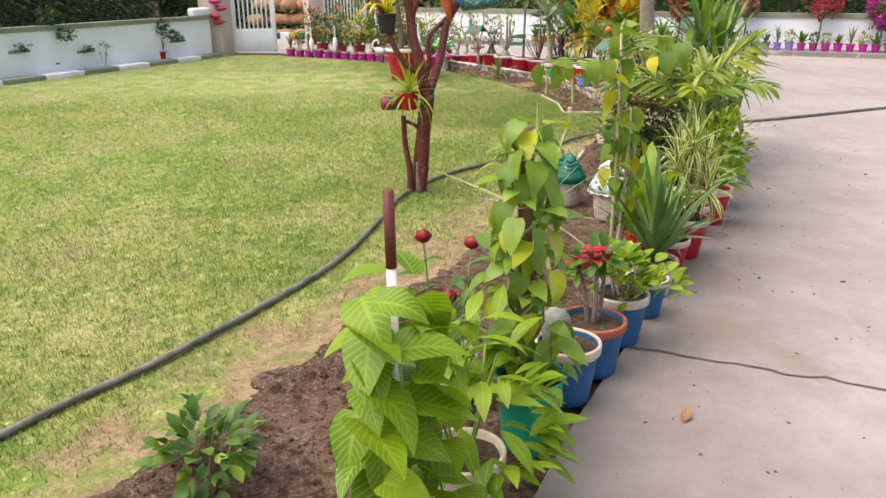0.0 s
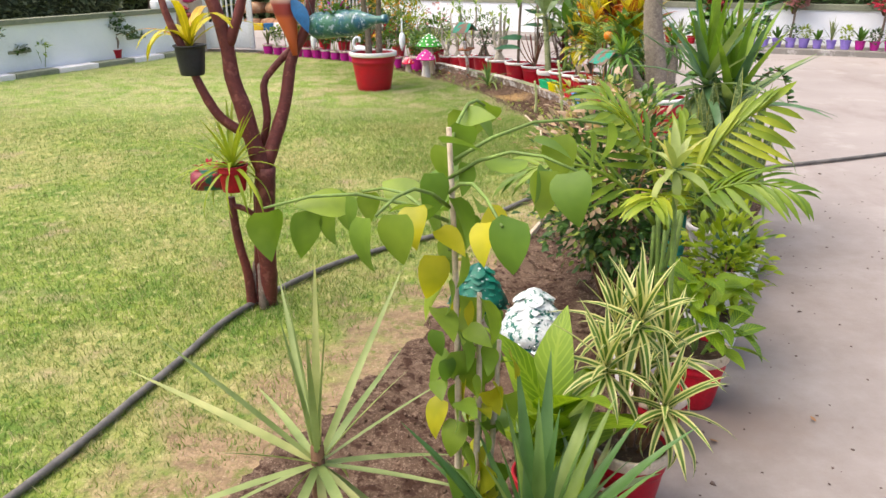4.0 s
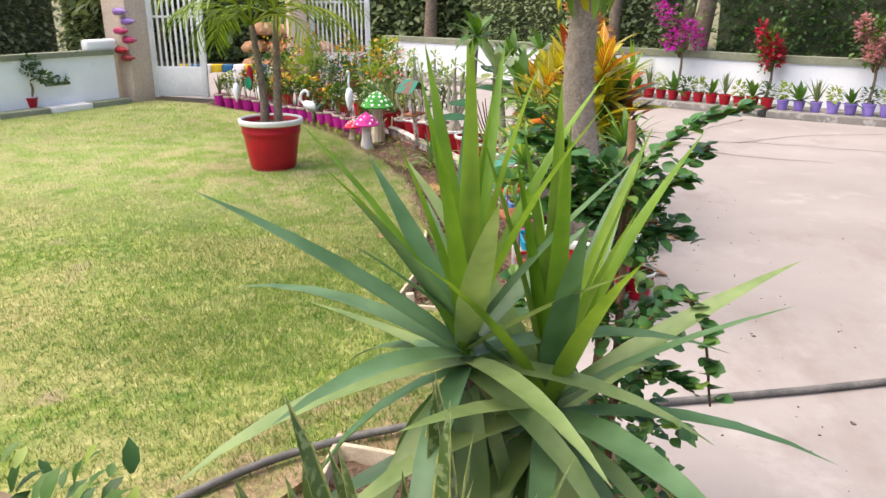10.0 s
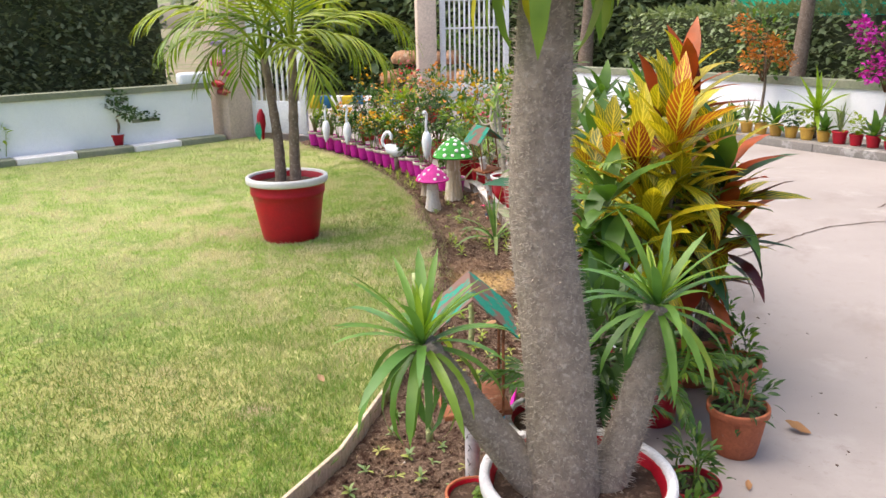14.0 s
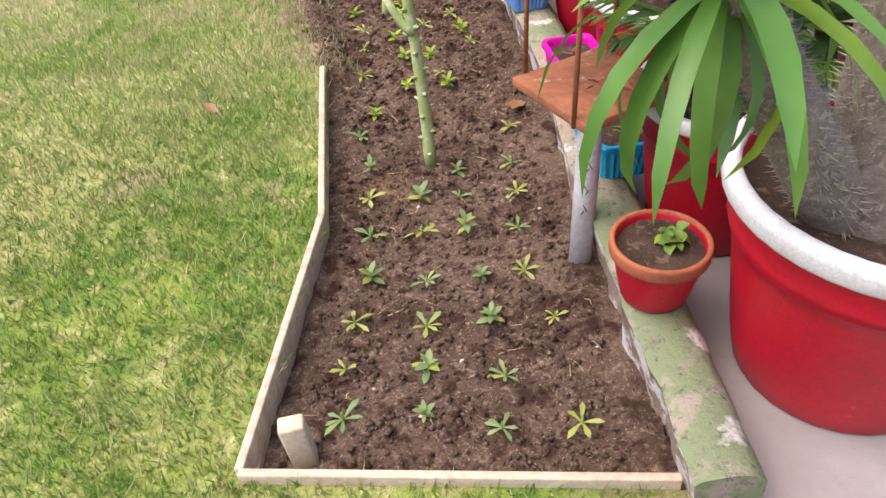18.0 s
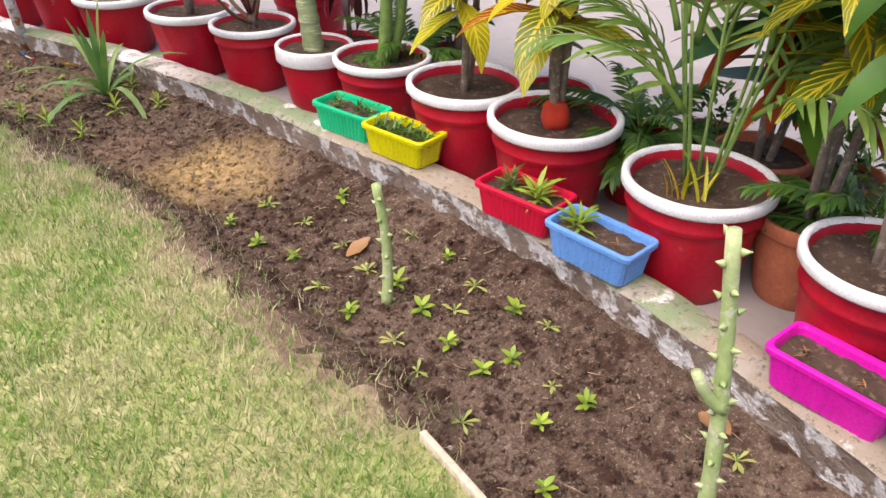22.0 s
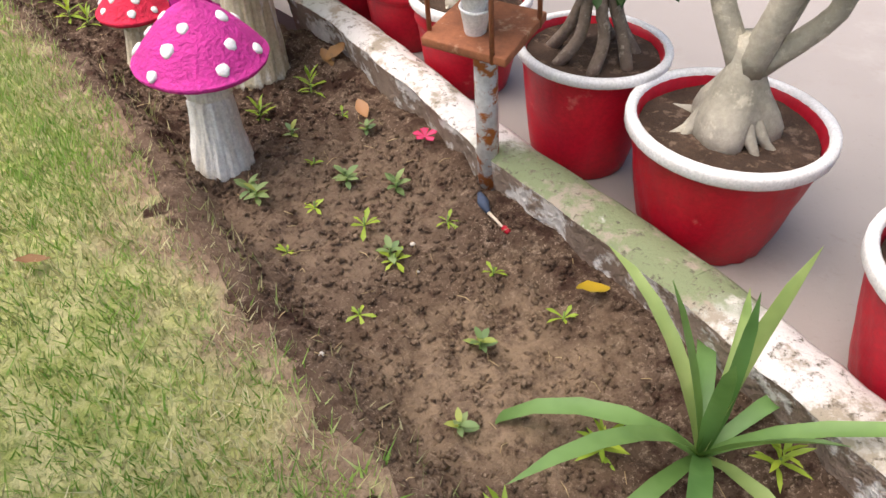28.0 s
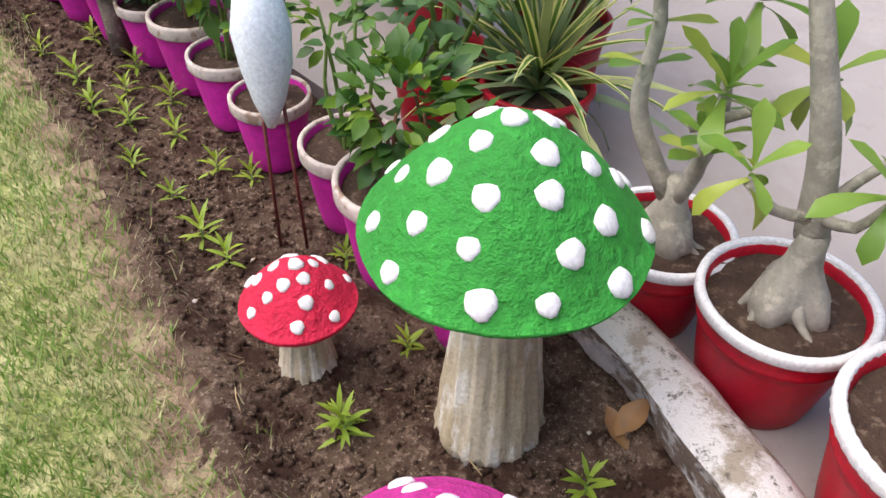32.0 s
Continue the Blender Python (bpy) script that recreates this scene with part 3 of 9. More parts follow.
L_mid = leafy("mid_leaf", (0.06, 0.15, 0.025), (0.12, 0.24, 0.03), trans=0.3)
L_varieg = leafy("variegated_leaf", (0.10, 0.20, 0.03), (0.14, 0.26, 0.04), edge=(0.64, 0.62, 0.27), trans=0.35, edge_at=0.20)
L_snake = leafy("snake_leaf", (0.085, 0.14, 0.045), (0.13, 0.19, 0.055), edge=(0.42, 0.41, 0.12), stripes=(0.21, 0.27, 0.12), trans=0.12, edge_at=0.38)
L_whorl = leafy("pale_whorl_leaf", (0.36, 0.44, 0.14), (0.44, 0.48, 0.16), (0.55, 0.50, 0.12), trans=0.35)
L_spike = leafy("pale_spike_leaf", (0.26, 0.34, 0.13), (0.38, 0.44, 0.17), (0.48, 0.50, 0.2), trans=0.25)
L_spider = leafy("spider_plant_leaf", (0.34, 0.44, 0.04), (0.46, 0.52, 0.05), trans=0.4)
L_palmY = leafy("yellow_palm_leaf", (0.22, 0.33, 0.03), (0.44, 0.48, 0.04), trans=0.4, island=True)
L_grey = leafy("grey_green_leaf", (0.22, 0.30, 0.17), (0.32, 0.38, 0.22), (0.42, 0.44, 0.2), trans=0.3)
L_palm = leafy("palm_leaf", (0.12, 0.22, 0.025), (0.24, 0.34, 0.03), trans=0.35, island=True)
L_croton = leafy("croton_leaf", (0.10, 0.16, 0.02), (0.30, 0.26, 0.015), (0.30, 0.05, 0.02), vein=(0.62, 0.46, 0.02), trans=0.3, rough=0.3)
L_crotonY = leafy("yellow_croton_leaf", (0.42, 0.40, 0.015), (0.66, 0.50, 0.015), (0.55, 0.14, 0.02), vein=(0.74, 0.62, 0.05), trans=0.35, rough=0.32, share=0.82)
L_crotonR = leafy("red_croton_leaf", (0.30, 0.035, 0.02), (0.55, 0.12, 0.015), (0.12, 0.02, 0.02), trans=0.3, rough=0.32)
L_pach = leafy("pachypodium_leaf", (0.10, 0.24, 0.06), (0.20, 0.36, 0.05), (0.34, 0.46, 0.05), trans=0.3, rough=0.35)
L_yucbig = leafy("elephant_leaf", (0.022, 0.105, 0.032), (0.032, 0.13, 0.036), vein=(0.030, 0.125, 0.040), trans=0.22, rough=0.32)
F_green = leafy("foliage_green", (0.05, 0.13, 0.025), (0.13, 0.24, 0.03), (0.22, 0.34, 0.03), island=True, trans=0.3)
F_shrub = leafy("foliage_shrub", (0.045, 0.12, 0.03), (0.11, 0.22, 0.05), (0.34, 0.44, 0.09), island=True, trans=0.35)
L_pinktip = leafy("pink_tip_leaf", (0.66, 0.46, 0.34), (0.60, 0.36, 0.26), (0.55, 0.56, 0.22), trans=0.35, share=0.62)
L_shrub = leafy("shrub_leaf", (0.12, 0.26, 0.04), (0.24, 0.38, 0.08), (0.40, 0.48, 0.10), trans=0.35)
F_hedge = leafy("foliage_hedge", (0.19, 0.225, 0.13), (0.33, 0.365, 0.22), island=True, trans=0.45)
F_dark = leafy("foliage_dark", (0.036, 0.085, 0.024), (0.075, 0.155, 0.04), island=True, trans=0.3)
F_lime = leafy("foliage_lime", (0.22, 0.34, 0.02), (0.36, 0.44, 0.02), island=True, trans=0.4)
F_pink = leafy("foliage_pink", (0.62, 0.44, 0.32), (0.56, 0.34, 0.25), (0.40, 0.42, 0.10), island=True, trans=0.35, share=0.6)
F_yellow = leafy("flowers_yellow", (0.65, 0.42, 0.01), (0.7, 0.30, 0.01), island=True, trans=0.3)
F_red = leafy("flowers_red", (0.6, 0.015, 0.06), (0.65, 0.04, 0.10), island=True, trans=0.3)
F_mag = leafy("flowers_magenta", (0.62, 0.02, 0.40), (0.55, 0.02, 0.48), island=True, trans=0.3)
F_rose = leafy("flowers_rose", (0.62, 0.28, 0.30), (0.55, 0.2, 0.24), island=True, trans=0.3)
F_adenium = leafy("flowers_adenium", (0.68, 0.05, 0.17), (0.72, 0.10, 0.24), edge=(0.64, 0.02, 0.10), island=True, trans=0.3)
F_orange = leafy("flowers_orange", (0.7, 0.2, 0.03), (0.65, 0.28, 0.06), island=True, trans=0.3)

# ---- ground, lawn, drive, beds ----
def inside(poly, x, y):
    c = False
    for i in range(len(poly)):
        (x0, y0), (x1, y1) = poly[i - 1], poly[i]
        if (y0 > y) != (y1 > y) and x < (x1 - x0) * (y - y0) / (y1 - y0) + x0:
            c = not c
    return c


def resample(pts, step):
    out = []
    for a, b in zip(pts, pts[1:]):
        a, b = Vector(a), Vector(b)
        n = max(1, round((b - a).length / step))
        out += [a.lerp(b, i / n) for i in range(n)]
    return out + [Vector(pts[-1])]


def smooth_line(pts, step=0.12):
    """A Catmull-Rom line through the points."""
    p = [Vector(q) for q in pts]
    p = [p[0] * 2 - p[1]] + p + [p[-1] * 2 - p[-2]]
    out = []
    for i in range(1, len(p) - 2):
        n = max(2, round((p[i + 1] - p[i]).length / step))
        for k in range(n):
            t = k / n
            a, b, c, d = p[i - 1], p[i], p[i + 1], p[i + 2]
            out.append(0.5 * ((2 * b) + (c - a) * t + (2 * a - 5 * b + 4 * c - d) * t * t + (3 * b - a - 3 * c + d) * t ** 3))
    return out + [p[-2]]


def slab(name, poly, top, bottom, mat, label, category, kind="structure"):
    bm = bmesh.new()
    vs = [bm.verts.new((x, y, top)) for x, y in poly]
    f = bm.faces.new(vs)
    if f.normal.z < 0:
        f.normal_flip()
    r = bmesh.ops.extrude_face_region(bm, geom=[f])
    for v in r["geom"]:
        if isinstance(v, bmesh.types.BMVert):
            v.co.z = bottom
    bmesh.ops.recalc_face_normals(bm, faces=bm.faces[:])
    bmesh.ops.triangulate(bm, faces=[q for q in bm.faces if len(q.verts) > 4])
    return solid(name, bm, mat, label, category, kind=kind, smooth=False)


M_ground = surf("dry_ground", (0.20, 0.16, 0.10), (0.13, 0.15, 0.06), (0.26, 0.21, 0.14), scale=0.4, fine=12, rough=0.95, bumps=0.6, dist=0.03)
mb = MB()
mb.box((-600, -600, -0.3), (600, 600, -0.16))
solid("ground", mb, M_ground, "dry brown earth with weeds all around", "ground", kind="structure", smooth=False)

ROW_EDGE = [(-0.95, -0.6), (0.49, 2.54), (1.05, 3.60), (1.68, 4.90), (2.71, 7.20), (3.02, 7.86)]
LAWN_A = [(-2.9, -1.5), (-1.08, 2.14), (-0.62, 3.0), (-0.30, 3.65), (0.0, 4.12), (0.28, 4.69), (0.67, 5.56), (0.95, 6.3), (1.22, 6.85), (1.38, 7.4), (1.62, 8.02)]
LAWN_B = [(1.39, 11.03), (1.30, 11.4), (1.14, 11.85), (1.03, 12.32), (0.78, 12.8), (0.60, 13.2), (0.36, 13.62), (0.0, 14.12), (-0.26, 14.58), (-0.52, 14.9), (-0.95, 15.42), (-1.6, 16.1), (-2.3, 16.65), (-3.0, 17.05), (-3.55, 17.5)]
lawn_edge_b = [Vector((p.x + 0.045 * noise.noise(Vector((p.x * 5, p.y * 5, 0))) + 0.02 * noise.noise(Vector((p.x * 17, p.y * 17, 3))), p.y, 0)) for p in resample([(x, y, 0) for x, y in LAWN_B], 0.07)]
lawn_edge_a = [Vector((p.x + 0.05 * noise.noise(Vector((p.x * 4, p.y * 4, 9))), p.y, 0)) for p in resample([(x, y, 0) for x, y in LAWN_A], 0.1)]
LAWN = [(p.x, p.y) for p in lawn_edge_a] + [(1.98, 8.0), (2.2, 8.3), (2.75, 8.35), (2.42, 8.8), (2.38, 9.45), (2.26, 9.49), (1.49, 9.51), (1.52, 10.24)] + [(p.x, p.y) for p in lawn_edge_b] + [(-4.6, 17.75), (-4.85, 17.2), (-5.3, 16.05), (-5.75, 15.05), (-6.3, 14.0), (-7.0, 12.6), (-8.6, 9.3), (-13.0, 0.0), (-13.0, -1.5)]
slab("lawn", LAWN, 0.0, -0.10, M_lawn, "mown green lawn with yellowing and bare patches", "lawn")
DRIVE = [(-1.4, -1.5)] + ROW_EDGE[:] + [(2.75, 8.35), (2.42, 8.8), (2.38, 9.45), (2.20, 11.0), (1.85, 12.1), (1.35, 13.2), (0.85, 14.05), (0.2, 15.06), (-0.5, 15.85), (-1.4, 16.6), (-2.3, 17.2), (-3.6, 18.0), (-5.2, 18.4), (-6.0, 24.5), (-2.0, 24.5), (-2.1, 22.4), (2.1, 19.55), (3.3, 18.65), (5.15, 17.45), (7.0, 16.65), (8.9, 15.8), (20.0, 11.0), (20.0, -1.5)]
slab("driveway", DRIVE, 0.0, -0.12, M_drive, "pale pinkish concrete driveway, stained and cracked", "driveway")


EDGE_Y, EDGE_X = [p.y for p in lawn_edge_b], [p.x for p in lawn_edge_b]


def edge_x(y):
    """Where the turf ends towards the curved bed, at a given y."""
    return float(np.interp(y, EDGE_Y, EDGE_X))


BORDER_Y, BORDER_X = [p.y for p in lawn_edge_a], [p.x for p in lawn_edge_a]


K_IN = smooth_line([(x, y, 0) for x, y in ((2.25, 9.44), (2.20, 9.8), (2.13, 10.3), (2.055, 11.0), (1.94, 11.6), (1.81, 12.0), (1.71, 12.25), (1.555, 12.62), (1.42, 12.95), (1.24, 13.30), (0.99, 13.75), (0.675, 14.22), (0.45, 14.6), (0.27, 14.9), (0.10, 15.12))], 0.05)
KERB_Y, KERB_X = [p.y for p in K_IN], [p.x for p in K_IN]


def soil_z(x, y, level, rough, seed):
    """Height of the dug soil: clods at three scales, banked against the kerb and the turf."""
    q = Vector((x, y, seed))
    z = level + rough * (0.8 * noise.noise(q * 5) + 0.9 * noise.noise(q * 17) + 1.0 * abs(noise.noise(q * 41)) - 0.2)
    if seed == 1.0 and y < 15.1:
        k = max(0.0, min(1.0, 1.0 - (float(np.interp(y, KERB_Y, KERB_X)) - x) * 0.88 / 0.17))
        z += (0.03 + 0.022 * min(1.0, max(0.0, y - 10.6))) * k * k * (3 - 2 * k)
    if seed == 1.0 and y > 11.05:
        # the soil climbs to the turf in a ragged bank
        e = (edge_x(y) - x) * 0.85
        if e > -0.13:
            k = min(1.0, (e + 0.13) / 0.11)
            z = z + (0.002 + 0.010 * noise.noise(q * 9) + 0.007 * noise.noise(q * 25) - 0.12 * max(0.0, e) - z) * k * k * (3 - 2 * k)
    if seed == 5.0 and y < 7.7:
        e = (float(np.interp(y, BORDER_Y, BORDER_X)) - x) * 0.88
        if e > -0.24:
            k = min(1.0, (e + 0.24) / 0.2)
            z = z + (0.004 + 0.014 * noise.noise(q * 6) + 0.008 * noise.noise(q * 21) - 0.14 * max(0.0, e) - z) * k * k * (3 - 2 * k)
    return z


def soil_sheet(name, poly, step, level, rough, label, seed):
    xs = [p[0] for p in poly]
    ys = [p[1] for p in poly]
    nx, ny = int((max(xs) - min(xs)) / step) + 2, int((max(ys) - min(ys)) / step) + 2
    ids, vs, fs = {}, [], []

    def vert(i, j):
        if (i, j) not in ids:
            x, y = min(xs) + i * step, min(ys) + j * step
            ids[(i, j)] = len(vs)
            vs.append((x, y, soil_z(x, y, level, rough, seed)))
        return ids[(i, j)]
    for i in range(nx):
        for j in range(ny):
            if inside(poly, min(xs) + (i + 0.5) * step, min(ys) + (j + 0.5) * step):
                fs.append((vert(i, j), vert(i + 1, j), vert(i + 1, j + 1), vert(i, j + 1)))
    m = MB()
    m.add(vs, fs)
    return solid(name, m, M_bed, label, "flower bed", kind="structure")


def bed_mat():
    m, nt, nn, nl, p = nodes_of("bed_soil")
    col = mixc(nt, ramp(nt, noise_out(nt, 2.2, 5, 0.6, "World"), 0.4, 0.64), (0.092, 0.056, 0.038), (0.175, 0.117, 0.082))
    fine = noise_out(nt, 42, 6, 0.75, "World")
    col = mixc(nt, ramp(nt, fine, 0.53, 0.66), col, (0.30, 0.215, 0.155))
    col = mixc(nt, ramp(nt, noise_out(nt, 130, 3, 0.75, "World"), 0.58, 0.66), col, (0.36, 0.27, 0.20))
    col = mixc(nt, ramp(nt, noise_out(nt, 17, 5, 0.7, "World"), 0.50, 0.40), col, (0.060, 0.031, 0.021))
    col = mixc(nt, ramp(nt, noise_out(nt, 95, 3, 0.7, "World"), 0.60, 0.68), col, (0.055, 0.032, 0.022))
    # pale sandy patch in the bed
    geo = nn.new("ShaderNodeNewGeometry")
    for (x, y), r0, tone in (((1.25, 12.62), 0.34, (0.56, 0.37, 0.16)), ((1.66, 10.42), 0.12, (0.36, 0.23, 0.13)), ((0.62, 13.72), 0.36, (0.33, 0.23, 0.15)), ((0.3, 14.25), 0.42, (0.235, 0.163, 0.112)), ((1.0, 12.9), 0.25, (0.30, 0.19, 0.12))):
        d = nn.new("ShaderNodeVectorMath")
        d.operation = "DISTANCE"
        nl.new(geo.outputs["Position"], d.inputs[0])
        d.inputs[1].default_value = (x, y, -0.05)
        ad = nn.new("ShaderNodeMath")
        ad.operation = "MULTIPLY_ADD"
        ad.inputs[1].default_value = 0.5
        nl.new(noise_out(nt, 6, 6, 0.75, "World"), ad.inputs[0])
        nl.new(d.outputs["Value"], ad.inputs[2])
        fac = ramp(nt, ad.outputs[0], r0 + 0.24, r0 + 0.03)
        ff = nn.new("ShaderNodeMath")
        ff.operation = "MULTIPLY"
        nl.new(fac, ff.inputs[0])
        nl.new(ramp(nt, noise_out(nt, 24, 4, 0.7, "World"), 0.33, 0.6), ff.inputs[1])
        col = mixc(nt, ff.outputs[0], col, tone)
    nl.new(col, p.inputs["Base Color"])
    p.inputs["Roughness"].default_value = 0.95
    p.inputs["Specular IOR Level"].default_value = 0.15
    bump(nt, fine, 1.0, 0.02, p)
    return m


M_bed = bed_mat()
BED_B = [(1.46, 9.48), (1.49, 10.24), (1.3, 11.0), (0.9, 12.2), (0.45, 13.2), (-0.15, 14.0), (-0.7, 14.9), (-1.7, 15.9), (-3.6, 17.4), (-3.5, 17.9), (-2.0, 17.0), (-0.9, 16.3), (0.27, 15.15), (0.82, 14.27), (1.15, 13.75), (1.4, 13.3), (1.86, 12.25), (2.1, 11.2), (2.22, 10.0), (2.27, 9.48)]
soil_sheet("flower_bed_soil", BED_B, 0.0125, -0.055, 0.019, "dark brown dug soil of the curved flower bed", 1.0)
BED_A = [(-3.1, -1.5), (-1.2, 2.1), (-0.75, 3.0), (-0.1, 4.1), (0.2, 4.7), (0.9, 6.3), (1.2, 6.9), (1.5, 7.9), (1.75, 8.1), (2.9, 8.3), (3.05, 7.9), (2.7, 7.2), (1.7, 4.9), (0.5, 2.54), (-1.0, -0.7), (-1.4, -1.5)]
soil_sheet("border_soil", BED_A, 0.022, -0.035, 0.016, "brown soil of the border along the driveway", 5.0)


def blades(name, n_at, h, w, label, seed, zones, mat=None):
    r = np.random.RandomState(seed)
    vs, k = [], 0
    for (x0, y0, x1, y1, dens) in zones:
        n = int((x1 - x0) * (y1 - y0) * dens)
        px, py = r.uniform(x0, x1, n), r.uniform(y0, y1, n)
        ok = n_at(px, py, r)
        px, py = px[ok], py[ok]
        n = len(px)
        a = r.uniform(0, 6.283, n)
        hh = h * r.uniform(0.5, 1.25, n)
        lean = r.uniform(0.2, 1.4, n) * hh
        b = r.uniform(0, 6.283, n)
        ww = w * r.uniform(0.6, 1.3, n)
        t = np.empty((n, 3, 3), dtype=np.float32)
        t[:, 0] = np.stack([px + ww * np.cos(a), py + ww * np.sin(a), np.full(n, -0.012)], 1)
        t[:, 1] = np.stack([px - ww * np.cos(a), py - ww * np.sin(a), np.full(n, -0.012)], 1)
        t[:, 2] = np.stack([px + lean * np.cos(b), py + lean * np.sin(b), hh], 1)
        vs.append(t.reshape(-1, 3))
    v = np.concatenate(vs)
    n = len(v) // 3
    me = bpy.data.meshes.new(name)
    me.vertices.add(len(v))
    me.vertices.foreach_set("co", v.ravel())
    me.loops.add(len(v))
    me.loops.foreach_set("vertex_index", np.arange(len(v), dtype=np.int32))
    me.polygons.add(n)
    me.polygons.foreach_set("loop_start", np.arange(0, len(v), 3, dtype=np.int32))
    me.materials.append(mat or M_blade)
    me.update(calc_edges=True)
    ob = new(name, me)
    return tagged(ob, label, "grass", kind="stuff")


def inside_np(poly, x, y):
    c = np.zeros(len(x), dtype=bool)
    for i in range(len(poly)):
        (x0, y0), (x1, y1) = poly[i - 1], poly[i]
        hit = (y0 > y) != (y1 > y)
        if y1 != y0:
            c ^= hit & (x < (x1 - x0) * (y - y0) / (y1 - y0) + x0)
    return c


def patchy(x, y, r):
    """Where the turf grows: inside the lawn, thinner over the worn patches."""
    g = 0.5 + 0.5 * np.sin(x * 2.3 + 1.3 * np.sin(y * 1.7)) * np.sin(y * 2.9 + 1.1 * np.sin(x * 2.1))
    g2 = 0.5 + 0.5 * np.sin(x * 9.1 + 2 * np.sin(y * 6.3)) * np.sin(y * 8.3 + 2 * np.sin(x * 7.7))
    bare = np.exp(-(((x - 1.03) / 0.13) ** 2 + ((y - 11.13) / 0.13) ** 2)) + np.exp(-(((x + 0.25) / 0.3) ** 2 + ((y - 13.6) / 0.35) ** 2)) * 0.8 + np.exp(-(((x + 1.1) / 0.25) ** 2 + ((y - 15.2) / 0.3) ** 2)) * 0.8
    worn = np.clip(0.9 - ((-0.899 * (x + 1.08) + 0.438 * (y - 2.14)) / 0.62), 0, 0.72) * (y < 8.0)
    far = np.full(len(x), 99.0)
    for (ax, ay, bx, by) in ((-1.6, 1.5, 1.6, 8.0), (1.6, 8.0, 1.2, 10.5), (1.2, 10.5, 0.9, 12.3), (0.9, 12.3, -0.5, 14.9), (-0.5, 14.9, -1.2, 15.6)):
        k = np.clip(((x - ax) * (bx - ax) + (y - ay) * (by - ay)) / ((bx - ax) ** 2 + (by - ay) ** 2), 0, 1)
        far = np.minimum(far, np.hypot(x - ax - k * (bx - ax), y - ay - k * (by - ay)))
    thin = 0.20 + 0.80 * np.exp(-(far / 1.7) ** 1.4)
    e = (np.interp(y, EDGE_Y, EDGE_X) - x) * 0.85
    thin = np.where((y > 11.05) & (e < 0.28), thin * np.clip(0.25 + e / 0.16, 0.05, 1.0), thin)
    thin = np.where(y < 8.6, np.minimum(thin, 0.62), thin)
    thin = np.where((y >= 8.6) & (y < 9.6), np.minimum(thin, 0.62 + 0.38 * (y - 8.6)), thin)
    return inside_np(LAWN, x, y) & (r.uniform(0, 1, len(x)) < thin) & (r.uniform(0, 1, len(x)) < 0.35 + 0.4 * g + 0.3 * g2 - 0.7 * bare - worn * (0.4 + g2))


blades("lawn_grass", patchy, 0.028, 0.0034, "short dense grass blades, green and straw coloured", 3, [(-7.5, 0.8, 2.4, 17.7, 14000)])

def clumps(x, y):
    """From 0 in the worn straw to 1 in the green tufts."""
    g = np.sin(x * 5.1 + 1.7 * np.sin(y * 3.3)) * np.sin(y * 5.7 + 1.3 * np.sin(x * 4.9)) + 0.5 * np.sin(x * 13.1 + 2.0 * np.sin(y * 9.3)) * np.sin(y * 11.7 + 2.0 * np.sin(x * 10.1))
    return np.clip(0.5 + 0.75 * g, 0, 1)


def near_turf(x, y, r):
    """The turf within reach of the path, thinning where it is worn."""
    g = clumps(x, y)
    e = np.interp(y, EDGE_Y, EDGE_X) - x
    bed = np.clip(1.45 - e * 0.85, 0.0, 1.0) * np.clip(0.15 + e / 0.2, 0.0, 1.0) * (y > 11.0)
    side = np.exp(-((x - 1.2) / 1.0) ** 2) * ((y > 8.5) & (y <= 11.0))
    return inside_np(LAWN, x, y) & (r.uniform(0, 1, len(x)) < np.maximum(bed, side) * (0.12 + 0.88 * g))


blades("near_lawn_grass", near_turf, 0.033, 0.0026, "uneven lawn grass beside the curved bed, green mixed with straw", 5, [(-2.0, 8.5, 1.7, 16.3, 9500)], leafy("green_grass_blade", (0.17, 0.33, 0.055), (0.28, 0.43, 0.10), (0.52, 0.50, 0.25), trans=0.35, rough=0.6, island=True, share=0.74))
M_dryblade = leafy("dry_grass_blade", (0.42, 0.37, 0.21), (0.54, 0.48, 0.31), (0.24, 0.28, 0.09), trans=0.25, rough=0.7, island=True, share=0.7)


def fringe(x, y, r):
    """Thin dry growth that straggles from the turf over the edge of the curved bed."""
    e = (np.interp(y, EDGE_Y, EDGE_X) - x) * 0.85
    return (y > 11.05) & (e > -0.09) & (r.uniform(0, 1, len(x)) < np.clip(0.45 + e * 3.0, 0.1, 1.0) * np.clip(1.25 - e * 0.8, 0.25, 1.0) * (1.0 - 0.75 * clumps(x, y)))


blades("dry_grass", fringe, 0.024, 0.0022, "thin straw-coloured dead grass along the bed edge", 8, [(-1.6, 11.0, 1.5, 16.2, 10000)], M_dryblade)

